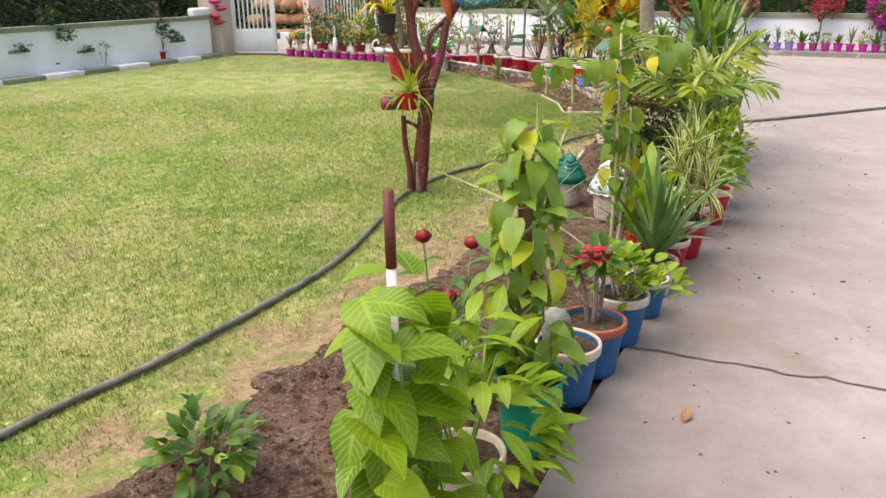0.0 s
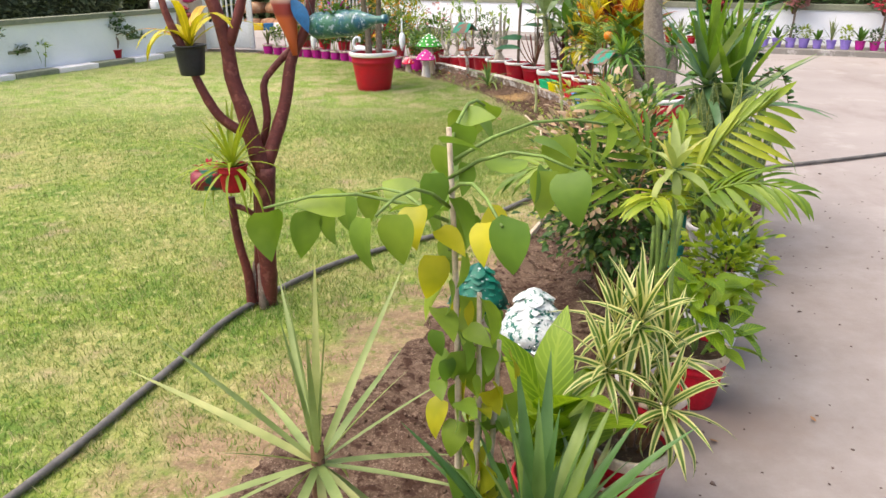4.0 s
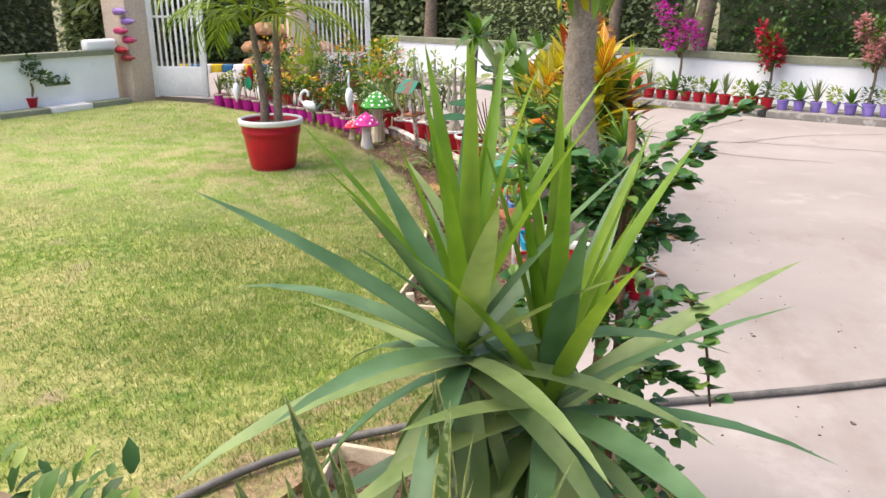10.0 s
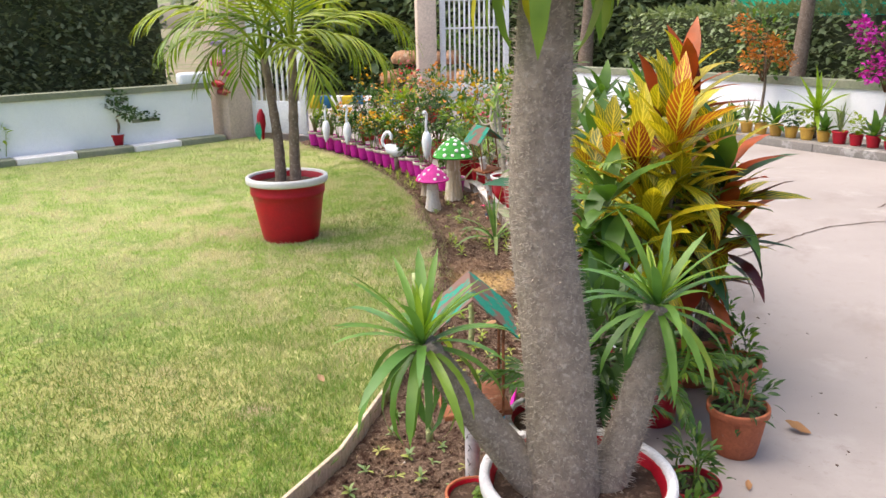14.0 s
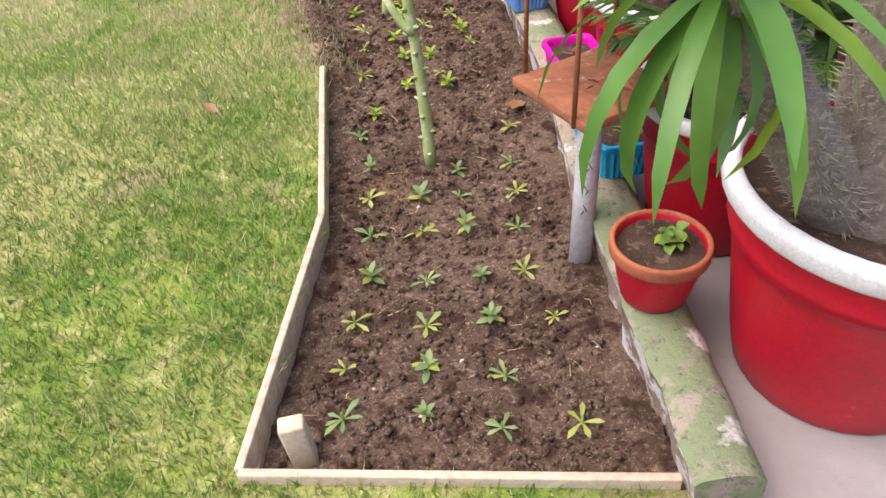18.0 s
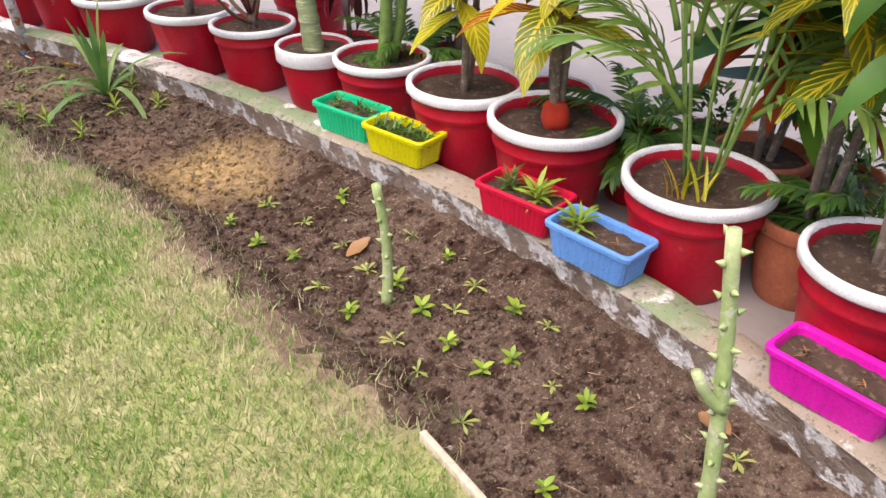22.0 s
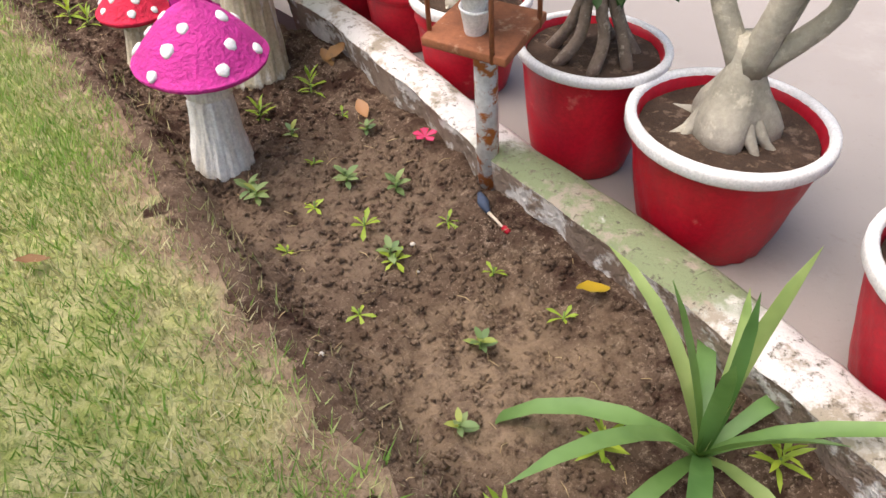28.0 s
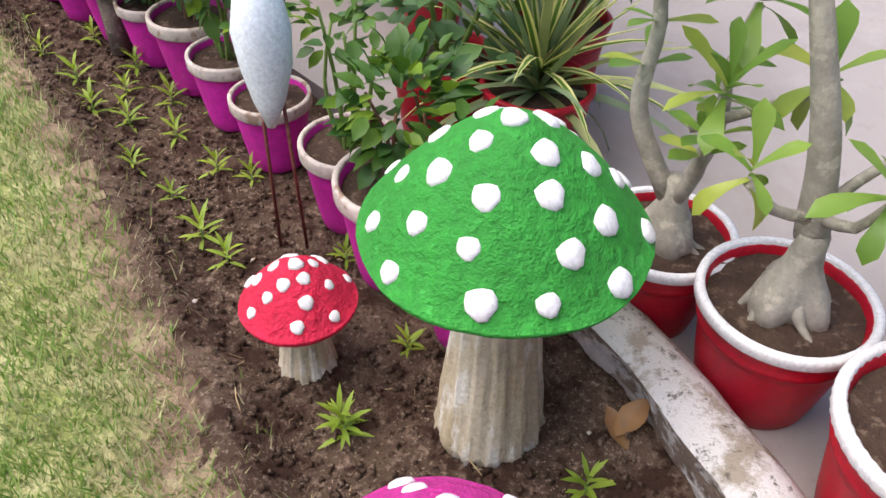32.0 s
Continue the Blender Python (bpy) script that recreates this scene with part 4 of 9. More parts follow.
# ---- kerb of the curved bed: cast blocks, painted and crumbling ----
kerb = thing("bed_kerb", (0, 0, 0), "low concrete bed kerb with flaking green and white paint", "kerb", kind="structure")
K_W, K_T, per, i0 = 0.135, 0.10, 13, 0
n_blocks = 0
while i0 < len(K_IN) - 3:
    i1 = min(len(K_IN) - 1, i0 + per + rnd.randint(-3, 4))
    if len(K_IN) - 1 - i1 < 5:
        i1 = len(K_IN) - 1
    pts = K_IN[i0:i1 + 1]
    top, side = MB(), MB()
    rows = []
    for k, p in enumerate(pts):
        d = (pts[min(k + 1, len(pts) - 1)] - pts[max(k - 1, 0)]).normalized()
        out = Vector((d.y, -d.x, 0))
        q = p * 7
        e = 0.008 * noise.noise(q) + 0.007 * noise.noise(q * 4) + 0.004 * noise.noise(q * 9)
        pp = p.copy()
        kw = K_W - 0.018 * min(1.0, max(0.0, (p.y - 13.9) / 0.5)) - 0.022 * min(1.0, max(0.0, 10.2 - p.y))
        zt = K_T + 0.008 * noise.noise(q * 2 + Vector((5, 0, 0)))
        rows.append([pp + out * (0.030 + e * 1.6) + Vector((0, 0, -0.10)), pp + out * (0.024 + e * 2.4 + 0.012 * noise.noise(q * 6)) + Vector((0, 0, -0.02 + 0.02 * noise.noise(q * 3))), pp + out * (0.012 + e * 2.2 + 0.010 * noise.noise(q * 7 + Vector((0, 9, 0)))) + Vector((0, 0, zt - 0.045)), pp + out * (0.002 + e) + Vector((0, 0, zt - 0.010)), pp + out * (0.014 + e) + Vector((0, 0, zt)), pp + out * (kw * 0.5) + Vector((0, 0, zt + 0.006)), pp + out * (kw - 0.025) + Vector((0, 0, zt)), pp + out * kw + Vector((0, 0, zt - 0.02)), pp + out * (kw + 0.004) + Vector((0, 0, -0.08))])
    nc = len(rows[0])
    for lo, hi, mbk in ((0, 3, side), (3, nc - 1, top)):
        vs, fs = [tuple(v) for r in rows for v in r[lo:hi + 1]], []
        c = hi - lo + 1
        for a in range(len(rows) - 1):
            for b in range(c - 1):
                fs.append((a * c + b, a * c + b + 1, (a + 1) * c + b + 1, (a + 1) * c + b))
        mbk.add(vs, fs)
    for r, rev in ((rows[0], False), (rows[-1], True)):
        idx = tuple(range(nc))
        top.add([tuple(v) for v in r], [tuple(reversed(idx)) if rev else idx])
    blk = part("kerb_block", top, M_kerb, kerb)
    part("crumbled_face", side, M_kerbside, blk)
    i0, n_blocks = i1, n_blocks + 1

# timber edging of the bed
edging = thing("bed_edging", (0, 0, 0), "weathered pale wooden edging boards round the bed corner", "edging")
for (a, b) in (((1.485, 9.51), (1.515, 10.24)), ((1.515, 10.24), (1.392, 11.02)), ((1.485, 9.505), (2.25, 9.50))):
    d = Vector((b[0] - a[0], b[1] - a[1], 0))
    part("board", soft_box((0, -0.0085, -0.1), (d.length, 0.0085, 0.026), 0.003), M_board, edging, m=pose(a[0], a[1], 0, 0, 0, math.degrees(math.atan2(d.y, d.x))))
part("corner_peg", soft_box((-0.024, -0.018, -0.15), (0.024, 0.018, 0.065), 0.005), M_board, edging, m=pose(1.575, 9.585, 0, 3, -4, 12))
edging2 = thing("border_edging", (0, 0, 0), "grey weathered edging boards of the border", "edging")
for (a, b) in (((1.19, 6.80), (1.33, 7.22)), ((1.60, 8.03), (2.0, 7.98)), ((1.60, 8.1), (1.62, 7.7))):
    d = Vector((b[0] - a[0], b[1] - a[1], 0))
    part("board", soft_box((0, -0.012, -0.1), (d.length, 0.012, 0.035), 0.004), M_board, edging2, m=pose(a[0], a[1], 0, 0, 0, math.degrees(math.atan2(d.y, d.x))))

# garden hose
hose_line = smooth_line([(-3.2, -0.3, 0.016), (-1.62, 2.42, 0.016), (-1.2, 3.05, 0.02), (-0.66, 4.15, 0.016), (-0.42, 5.12, 0.018), (-0.30, 5.72, 0.016), (0.0, 6.3, 0.02), (0.33, 6.69, 0.016), (0.85, 7.12, 0.018), (1.13, 7.56, 0.016), (1.45, 7.92, 0.03), (1.95, 8.24, 0.03), (2.85, 8.58, 0.018), (4.0, 9.0, 0.016), (5.6, 9.72, 0.016), (9.0, 11.2, 0.016), (14.0, 12.4, 0.016)], 0.09)
mb = MB()
mb.tube([p + Vector((0, 0, 0.004)) for p in hose_line], 0.0165, 8)
solid("garden_hose", mb, M_hose, "grey rubber garden hose lying across lawn and driveway", "hose")

# cracks in the driveway: narrow broken strips a little above the slab
M_crack = surf("crack_dirt", (0.14, 0.10, 0.085), (0.09, 0.065, 0.055), scale=20, rough=0.95)
for line in ([(0.83, 3.14), (1.25, 2.98), (1.8, 2.74), (3.2, 2.2), (6, 1.2)], [(2.55, 13.2), (2.95, 13.9), (3.4, 14.7), (4.0, 15.15), (4.55, 15.3), (6.2, 14.9)], [(4.0, 15.15), (3.9, 14.75), (4.4, 14.4), (5.2, 14.2)], [(3.83, 15.6), (4.2, 16.3), (4.85, 17.2)], [(4.4, 15.25), (5.3, 15.9), (6.4, 16.2)]):
    pts = smooth_line([(x, y, 0) for x, y in line], 0.06)
    vs, fs = [], []
    for k, p in enumerate(pts):
        d = (pts[min(k + 1, len(pts) - 1)] - pts[max(k - 1, 0)]).normalized()
        nrm = Vector((-d.y, d.x, 0))
        j = 0.035 * noise.noise(p * 6) + 0.02 * noise.noise(p * 19)
        w = 0.006 + 0.008 * abs(noise.noise(p * 4 + Vector((3, 1, 0))))
        for s in (-1, 1):
            q = p + nrm * (j + s * w)
            vs.append((q.x, q.y, 0.0042))
    for k in range(len(pts) - 1):
        fs.append((2 * k, 2 * k + 1, 2 * k + 3, 2 * k + 2))
    mb = MB()
    mb.add(vs, fs)
    solid("driveway_crack", mb, M_crack, "dark irregular crack in the driveway concrete", "crack", kind="structure", smooth=False)

# crumbs of earth and leaf bits blown on to the driveway
mb = MB()
rs = random.Random(31)
for i in range(420):
    y = rs.uniform(1.0, 12.5)
    x = float(np.interp(y, [p[1] for p in ROW_EDGE] + [9.5, 12.5], [p[0] for p in ROW_EDGE] + [2.75, 2.3])) + 0.12 + abs(rs.gauss(0, 0.75))
    k = rs.uniform(0.002, 0.0075) * (2.0 if i % 23 == 0 else 1.0)
    mb.lathe([(0, -0.2), (1.0, 0.0), (0.8, 0.35), (0, 0.5)], 5, lambda a, z: 1 + 0.35 * math.sin(2 * a + i), m=pose(x, y, 0.001, rs.uniform(-12, 12), rs.uniform(-12, 12), rs.uniform(0, 360)) @ Matrix.Scale(k, 4))
solid("drive_crumbs", mb, M_crack, "dark crumbs of earth and leaf bits strewn on the driveway", "litter", kind="stuff")

# ---- white boundary wall with kerb, pillar and gate ----
WL = [Vector((-4.95, 17.3, 0)), Vector((-5.6, 16.0, 0)), Vector((-6.6, 14.0, 0)), Vector((-7.3, 12.6, 0)), Vector((-8.9, 9.3, 0)), Vector((-13.6, -0.4, 0))]
mb, cp = MB(), MB()
for a, b in zip(WL, WL[1:]):
    d = b - a
    m = pose(a.x, a.y, 0, 0, 0, math.degrees(math.atan2(d.y, d.x)))
    mb.box((0, -0.18, -0.15), (d.length, 0.0, 0.78), m)
    cp.box((0, -0.22, 0.78), (d.length, 0.03, 0.86), m)
wall = solid("wall_west", mb, M_wallwhite, "low whitewashed boundary wall beside the lawn", "wall", kind="structure", smooth=False)
part("coping", cp, M_coping, wall, "grey-green coping", smooth=False)
wl_kerb = thing("wall_kerb", (0, 0, 0), "kerb stones painted by turns white and grey-green", "kerb", kind="structure")
kl = resample([(-4.72, 17.3, 0), (-5.28, 16.02, 0), (-6.28, 14.0, 0), (-6.98, 12.6, 0), (-8.58, 9.3, 0), (-13.2, -0.3, 0)], 0.85)
for i, (a, b) in enumerate(zip(kl, kl[1:])):
    d = b - a
    part("kerb_stone", soft_box((0.008, -0.26, -0.1), (d.length - 0.008, 0.0, 0.085), 0.012), (M_coping, M_white)[i % 2], wl_kerb, m=pose(a.x, a.y, 0, 0, 0, math.degrees(math.atan2(d.y, d.x))))
# stepped shoulder and pillar
shoulder = soft_box((-0.55, -0.09, 0.84), (0.0, 0.09, 1.02), 0.05, 3)
part("shoulder", shoulder, M_wallwhite, wall, m=pose(-5.0, 17.45, 0, 0, 0, 64))
pillar = thing("gate_pillar", (-4.93, 17.72, 0), "cream plastered gate pillar hung with coloured bottle planters", "pillar", kind="structure", rz=-18)
part("shaft", soft_box((-0.27, -0.22, -0.1), (0.27, 0.22, 2.6), 0.015), M_pillar, pillar)
part("cap", soft_box((-0.31, -0.26, 2.6), (0.31, 0.26, 2.7), 0.015), M_white, pillar)
bottle_cols = [surf("bottle_" + n, c, scale=8, rough=0.35) for n, c in (("red", (0.4, 0.02, 0.03)), ("violet", (0.3, 0.18, 0.5)), ("rose", (0.45, 0.04, 0.14)), ("dull_red", (0.3, 0.035, 0.04)))]


def bottle_mesh(mat, l=0.28, r=0.055):
    b = MB()
    b.lathe([(0.0, 0), (r * 0.7, 0.0), (r, l * 0.06), (r, l * 0.55), (r * 0.85, l * 0.68), (r * 0.3, l * 0.86), (r * 0.26, l), (0, l)], 12)
    return b.mesh("bottle", mat)


bots = [bottle_mesh(m) for m in bottle_cols]
for i, (dx, z, c) in enumerate(((-0.02, 0.72, 3), (-0.1, 0.84, 0), (0.04, 1.0, 2), (-0.08, 1.14, 2), (0.05, 1.29, 1), (-0.06, 1.44, 1))):
    ob = new("bottle_planter", bots[c])
    ob.matrix_basis = pose(-4.86 + dx, 17.43 + 0.2 * dx, z, 0, 90, -18)
    tagged(ob, "painted plastic bottle planter hung on the gate pillar", "planter", "bottle planters on the pillar")


def gate_leaf(at, rz, w, h, label, dots=True, solid_h=0.55, fh=None):
    g = thing("gate", at, label, "gate", "gate leaves", rz=rz)
    part("panel", soft_box((0, -0.02, 0.06), (w, 0.02, solid_h), 0.006), M_gate, g)
    for x in (0, w - 0.09):
        part("stile", soft_box((x, -0.03, 0.04), (x + 0.09, 0.03, h - 0.25), 0.006), M_gate, g)
    part("top_panel", soft_box((0.06, -0.02, h - 0.42), (w - 0.06, 0.02, h - 0.12), 0.02), M_gate, g)
    bar = soft_box((-0.017, -0.014, solid_h), (0.017, 0.014, h - 0.4), 0.003)
    me = data_of(bar, "bar", M_gate)
    n = int(w / 0.09)
    for i in range(1, n):
        part("bar", me, None, g, m=pose(w * i / n, 0, 0))
    part("rail", soft_box((0.06, -0.016, h * 0.62), (w - 0.06, 0.016, h * 0.62 + 0.035), 0.004), M_gate, g)
    if dots:
        for i, (x, z, mm) in enumerate(((0.2, h - 0.26, M_teal), (w - 0.2, h - 0.26, M_magenta), (0.2, solid_h - 0.12, M_teal), (w - 0.2, solid_h - 0.12, M_magenta))):
            d = MB()
            d.lathe([(0, 0.022), (0.05, 0.022), (0.045, 0.03), (0, 0.032)], 14, m=pose(x, 0, z, 90, 0, 0))
            part("painted_dot", d, mm, g)
    return g


gate_leaf((-4.64, 17.86, 0), 3, 0.98, 2.15, "white barred steel gate leaf standing open by the pillar", dots=False)
gate_leaf((-3.22, 21.9, 0), 32, 1.34, 2.45, "white barred steel gate leaf with coloured dots, open", solid_h=0.5)
gp = thing("gate_post", (-3.42, 21.75, 0), "cream square gate post beside the far gate leaf", "pillar", kind="structure", rz=32)
part("shaft", soft_box((-0.2, -0.2, -0.1), (0.16, 0.2, 2.25), 0.015), M_pillar, gp)

# low wall, coping and plinth of the far side of the drive
WR = [Vector((-1.9, 23.0, 0)), Vector((2.55, 20.25, 0)), Vector((3.8, 19.4, 0)), Vector((5.55, 18.25, 0)), Vector((7.4, 17.4, 0)), Vector((9.3, 16.5, 0)), Vector((20.5, 11.6, 0))]
mb, cp, pl = MB(), MB(), MB()
for a, b in zip(WR, WR[1:]):
    d = b - a
    m = pose(a.x, a.y, 0, 0, 0, math.degrees(math.atan2(d.y, d.x)))
    mb.box((0, 0, -0.15), (d.length, 0.18, 0.72), m)
    cp.box((0, -0.03, 0.72), (d.length, 0.22, 0.82), m)
    pl.box((0, -0.85, -0.15), (d.length, -0.005, 0.09), m)
wall_r = solid("wall_north", mb, M_wallwhite, "low whitewashed wall behind the row of painted pots", "wall", kind="structure", smooth=False)
part("coping", cp, M_coping, wall_r, "grey-green coping", smooth=False)
solid("plinth", pl, surf("plinth_concrete", (0.26, 0.24, 0.22), (0.2, 0.19, 0.17), (0.4, 0.38, 0.36), scale=2, rough=0.8), "damp grey concrete plinth under the pot row", "plinth", kind="structure", smooth=False)

# loose clods and crumbs on the beds
def clods(name, poly, n, seed, level, rough, lump, label):
    r = np.random.RandomState(seed)
    xs, ys = [p[0] for p in poly], [p[1] for p in poly]
    x, y = r.uniform(min(xs), max(xs), n), r.uniform(min(ys), max(ys), n)
    ok = inside_np(poly, x, y)
    x, y = x[ok], y[ok]
    n = len(x)
    size = 0.0022 + 0.0085 * r.uniform(0, 1, n) ** 3.0
    base = np.array([(1, 0, 0), (-1, 0, 0), (0, 1, 0), (0, -1, 0), (0, 0, 1), (0, 0, -1)], dtype=np.float32)
    v = base[None] * size[:, None, None] * r.uniform(0.6, 1.3, (n, 6, 1)) + r.normal(0, 0.18, (n, 6, 3)) * size[:, None, None]
    z = np.array([soil_z(a, b, level, rough, lump) for a, b in zip(x.tolist(), y.tolist())])
    v += np.stack([x, y, z + size * 0.3], 1)[:, None]
    f = np.array([(0, 2, 4), (2, 1, 4), (1, 3, 4), (3, 0, 4), (2, 0, 5), (1, 2, 5), (3, 1, 5), (0, 3, 5)], dtype=np.int32)
    idx = (np.arange(n)[:, None, None] * 6 + f[None]).reshape(-1)
    me = bpy.data.meshes.new(name)
    me.vertices.add(n * 6)
    me.vertices.foreach_set("co", v.astype(np.float32).ravel())
    me.loops.add(len(idx))
    me.loops.foreach_set("vertex_index", idx.astype(np.int32))
    me.polygons.add(len(idx) // 3)
    me.polygons.foreach_set("loop_start", np.arange(0, len(idx), 3, dtype=np.int32))
    me.materials.append(M_bed)
    me.update(calc_edges=True)
    return tagged(new(name, me), label, "soil", kind="stuff")


BED_B_IN = [(1.53, 9.53), (1.56, 10.24), (1.43, 11.03), (1.16, 11.9), (0.8, 12.8), (0.36, 13.65), (-0.24, 14.6), (-0.95, 15.45), (-2.3, 16.7), (-3.3, 17.3), (-2.2, 16.95), (-0.9, 16.1), (0.12, 15.08), (0.70, 14.2), (1.02, 13.73), (1.27, 13.28), (1.58, 12.6), (1.72, 12.24), (1.92, 11.6), (2.03, 11.0), (2.1, 10.3), (2.2, 9.55)]
clods("soil_clods", BED_B_IN, 230000, 4, -0.055, 0.019, 1.0, "crumbly brown clods lying on the bed soil")
clods("border_clods", [(-1.0, 2.2), (-0.5, 3.2), (0.1, 4.2), (0.95, 6.2), (1.45, 7.6), (2.2, 8.1), (2.6, 7.3), (1.5, 4.9), (0.4, 2.6), (-0.6, 0.6), (-1.6, 0.8)], 30000, 6, -0.035, 0.016, 5.0, "crumbly clods lying on the border soil")

# bits of straw and pale pebbles on the soil
M_straw = surf("dry_straw", (0.50, 0.38, 0.21), (0.36, 0.25, 0.13), scale=30, rough=0.9)
M_pebble = surf("pale_pebble", (0.55, 0.50, 0.44), (0.42, 0.37, 0.32), scale=30, rough=0.8)
mb, pb = MB(), MB()
for i in range(1500):
    x, y = U(-1.2, 2.25), U(9.5, 16.0)
    if not inside(BED_B_IN, x, y):
        continue
    a, l = U(0, 6.283), U(0.012, 0.05)
    z = soil_z(x, y, -0.055, 0.019, 1.0) + U(0.001, 0.006)
    c, s_ = math.cos(a) * l / 2, math.sin(a) * l / 2
    mb.tube([(x - c, y - s_, z), (x + U(-0.004, 0.004), y + U(-0.004, 0.004), z + U(0, 0.006)), (x + c, y + s_, z + U(-0.004, 0.006))], U(0.0006, 0.0014), 3)
    if i % 9 == 0:
        pb.lathe([(0, -0.6), (0.8, -0.3), (1.0, 0.1), (0.6, 0.5), (0, 0.6)], 6, m=pose(x, y, z, U(0, 30), U(0, 30), U(0, 360)) @ Matrix.Scale(U(0.003, 0.007), 4))
solid("straw_litter", mb, M_straw, "short bits of dry straw scattered on the bed soil", "straw", kind="stuff")
solid("pebble_litter", pb, M_pebble, "small pale pebbles scattered on the bed soil", "pebbles", kind="stuff")

# ---- pots ----
_pots = {}


def pot_parts(kind):
    """Meshes of a pot of unit rim diameter: body, rim, soil, and the height of the soil."""
    if kind in _pots:
        return _pots[kind]
    body_m, rim_m, h, rb, rim_h, flute = {
        "red": (M_red, M_white, 0.80, 0.34, 0.09, 0), "redrope": (M_red, M_white, 0.80, 0.34, 0.09, 0), "redtall": (M_red, M_white, 0.95, 0.33, 0.09, 0), "redhigh": (M_red, M_white, 1.1, 0.33, 0.09, 0), "spiral": (M_red, M_white, 0.80, 0.33, 0.10, 20), "tallrim": (M_red, M_white, 0.92, 0.33, 0.22, 0),
        "blue": (M_blue, M_cream, 0.95, 0.34, 0.16, 0), "blueterra": (M_blue, M_terra, 0.85, 0.36, 0.14, 0), "redcream": (M_red, M_cream, 0.95, 0.32, 0.16, 0),
        "cream": (M_cream, M_cream, 0.80, 0.34, 0.14, 0), "green": (M_teal, M_teal, 1.12, 0.38, 0.05, 0), "terra": (M_terra, M_terra, 0.85, 0.34, 0.14, 0), "redterra": (M_red, M_terra, 0.72, 0.33, 0.16, 0),
        "magenta": (M_magenta, M_rimdirt, 0.95, 0.34, 0.16, 0), "purple": (M_purple, M_purple, 0.85, 0.34, 0.1, 0), "redsmall": (M_red, M_red, 0.8, 0.34, 0.12, 0), "ochre": (M_ochre, M_ochre, 0.8, 0.34, 0.12, 0),
        "magsmall": (M_magenta, M_magenta, 0.85, 0.34, 0.12, 0), "white": (M_white, M_white, 0.8, 0.34, 0.12, 0), "black": (M_blackpot, M_blackpot, 0.9, 0.36, 0.06, 0), "redplain": (M_red, M_red, 0.85, 0.36, 0.07, 0)}[kind]
    rt = 0.455
    z1 = h - rim_h
    wob = (lambda a, z: 1 + (0.016 * math.sin(flute * a + z * 16) if z < z1 - 0.01 else 0.0)) if flute else None
    b = MB()
    n = 96 if flute else 28
    prof = [(0, 0.0), (rb * 0.96, 0.0), (rb, 0.015)] + [(rb + (rt - rb) * (k / 7) ** 0.85, 0.015 + (z1 - 0.015) * k / 7) for k in range(1, 7)]
    if not flute and kind in ("red", "redrope", "redtall", "redcream", "redplain"):
        # two turned bands below the rim
        q = prof[-2][0]
        prof = prof[:-1] + [(q + 0.012, z1 * 0.80), (q + 0.024, z1 * 0.815), (q + 0.02, z1 * 0.83), (q + 0.032, z1 * 0.845), (q + 0.026, z1 * 0.86)]
    prof += [(rt, z1), (rt + 0.01, z1 + 0.02), (0.452, h - 0.02), (0.44, h - 0.035), (0.425, z1 - 0.02), (0.415, h - 0.22)]
    b.lathe(prof, n, wob, closed=False)
    r = MB()
    r.lathe([(rt - 0.01, z1 - 0.002), (0.485, z1 + 0.004), (0.497, z1 + 0.02), (0.5, h - 0.03), (0.496, h - 0.008), (0.482, h), (0.458, h), (0.446, h - 0.012), (0.443, h - 0.04)], 150 if kind == "redrope" else 40, (lambda a, z: 1 + 0.006 * math.sin(50 * a + z * 45)) if kind == "redrope" else None, closed=False)
    s = MB()
    sz = h - 0.095
    vs, fs = [(0, 0, sz + 0.01)], []
    rg = random.Random(hash(kind) % 1 + 3)
    for j in range(1, 6):
        for i in range(20):
            a = 2 * math.pi * i / 20
            vs.append((0.428 * j / 5 * math.cos(a), 0.428 * j / 5 * math.sin(a), sz + 0.012 * rg.uniform(-1, 1)))
    for i in range(20):
        fs.append((0, 1 + i, 1 + (i + 1) % 20))
        for j in range(4):
            fs.append((1 + j * 20 + i, 1 + (j + 1) * 20 + i, 1 + (j + 1) * 20 + (i + 1) % 20, 1 + j * 20 + (i + 1) % 20))
    s.add(vs, fs)
    _pots[kind] = (b.mesh("pot", body_m), r.mesh("rim", rim_m), s.mesh("soil", M_potsoil), sz)
    return _pots[kind]


def potted(name, kind, at, d, label, category="potted plant", group="", z=0.0, rz=None, tall=1.0):
    """A pot with soil as a thing; returns it and the height of its soil."""
    body, rim, soil, sz = pot_parts(kind)
    t = thing(name, (at[0], at[1], z), label, category, group, rz=0.0)
    m = pose(0, 0, 0, 0, 0, U(0, 360) if rz is None else rz) @ Matrix.Diagonal((d, d, d * tall, 1))
    p = part("pot", body, None, t, m=m)
    part("rim", rim, None, p)
    part("soil", soil, None, p)
    return t, sz * d * tall


# ---- leaves and plants ----
_leaves = {}


def leaf_mesh(shape, w, droop, fold, mat, segs=6, wave=0.0):
    key = (shape, w, droop, fold, mat.name, segs, wave)
    if key not in _leaves:
        b = MB()
        b.leaf(Matrix(), 1.0, w, shape, droop, fold, segs, wave)
        _leaves[key] = b.mesh("leaf", mat)
    return _leaves[key]


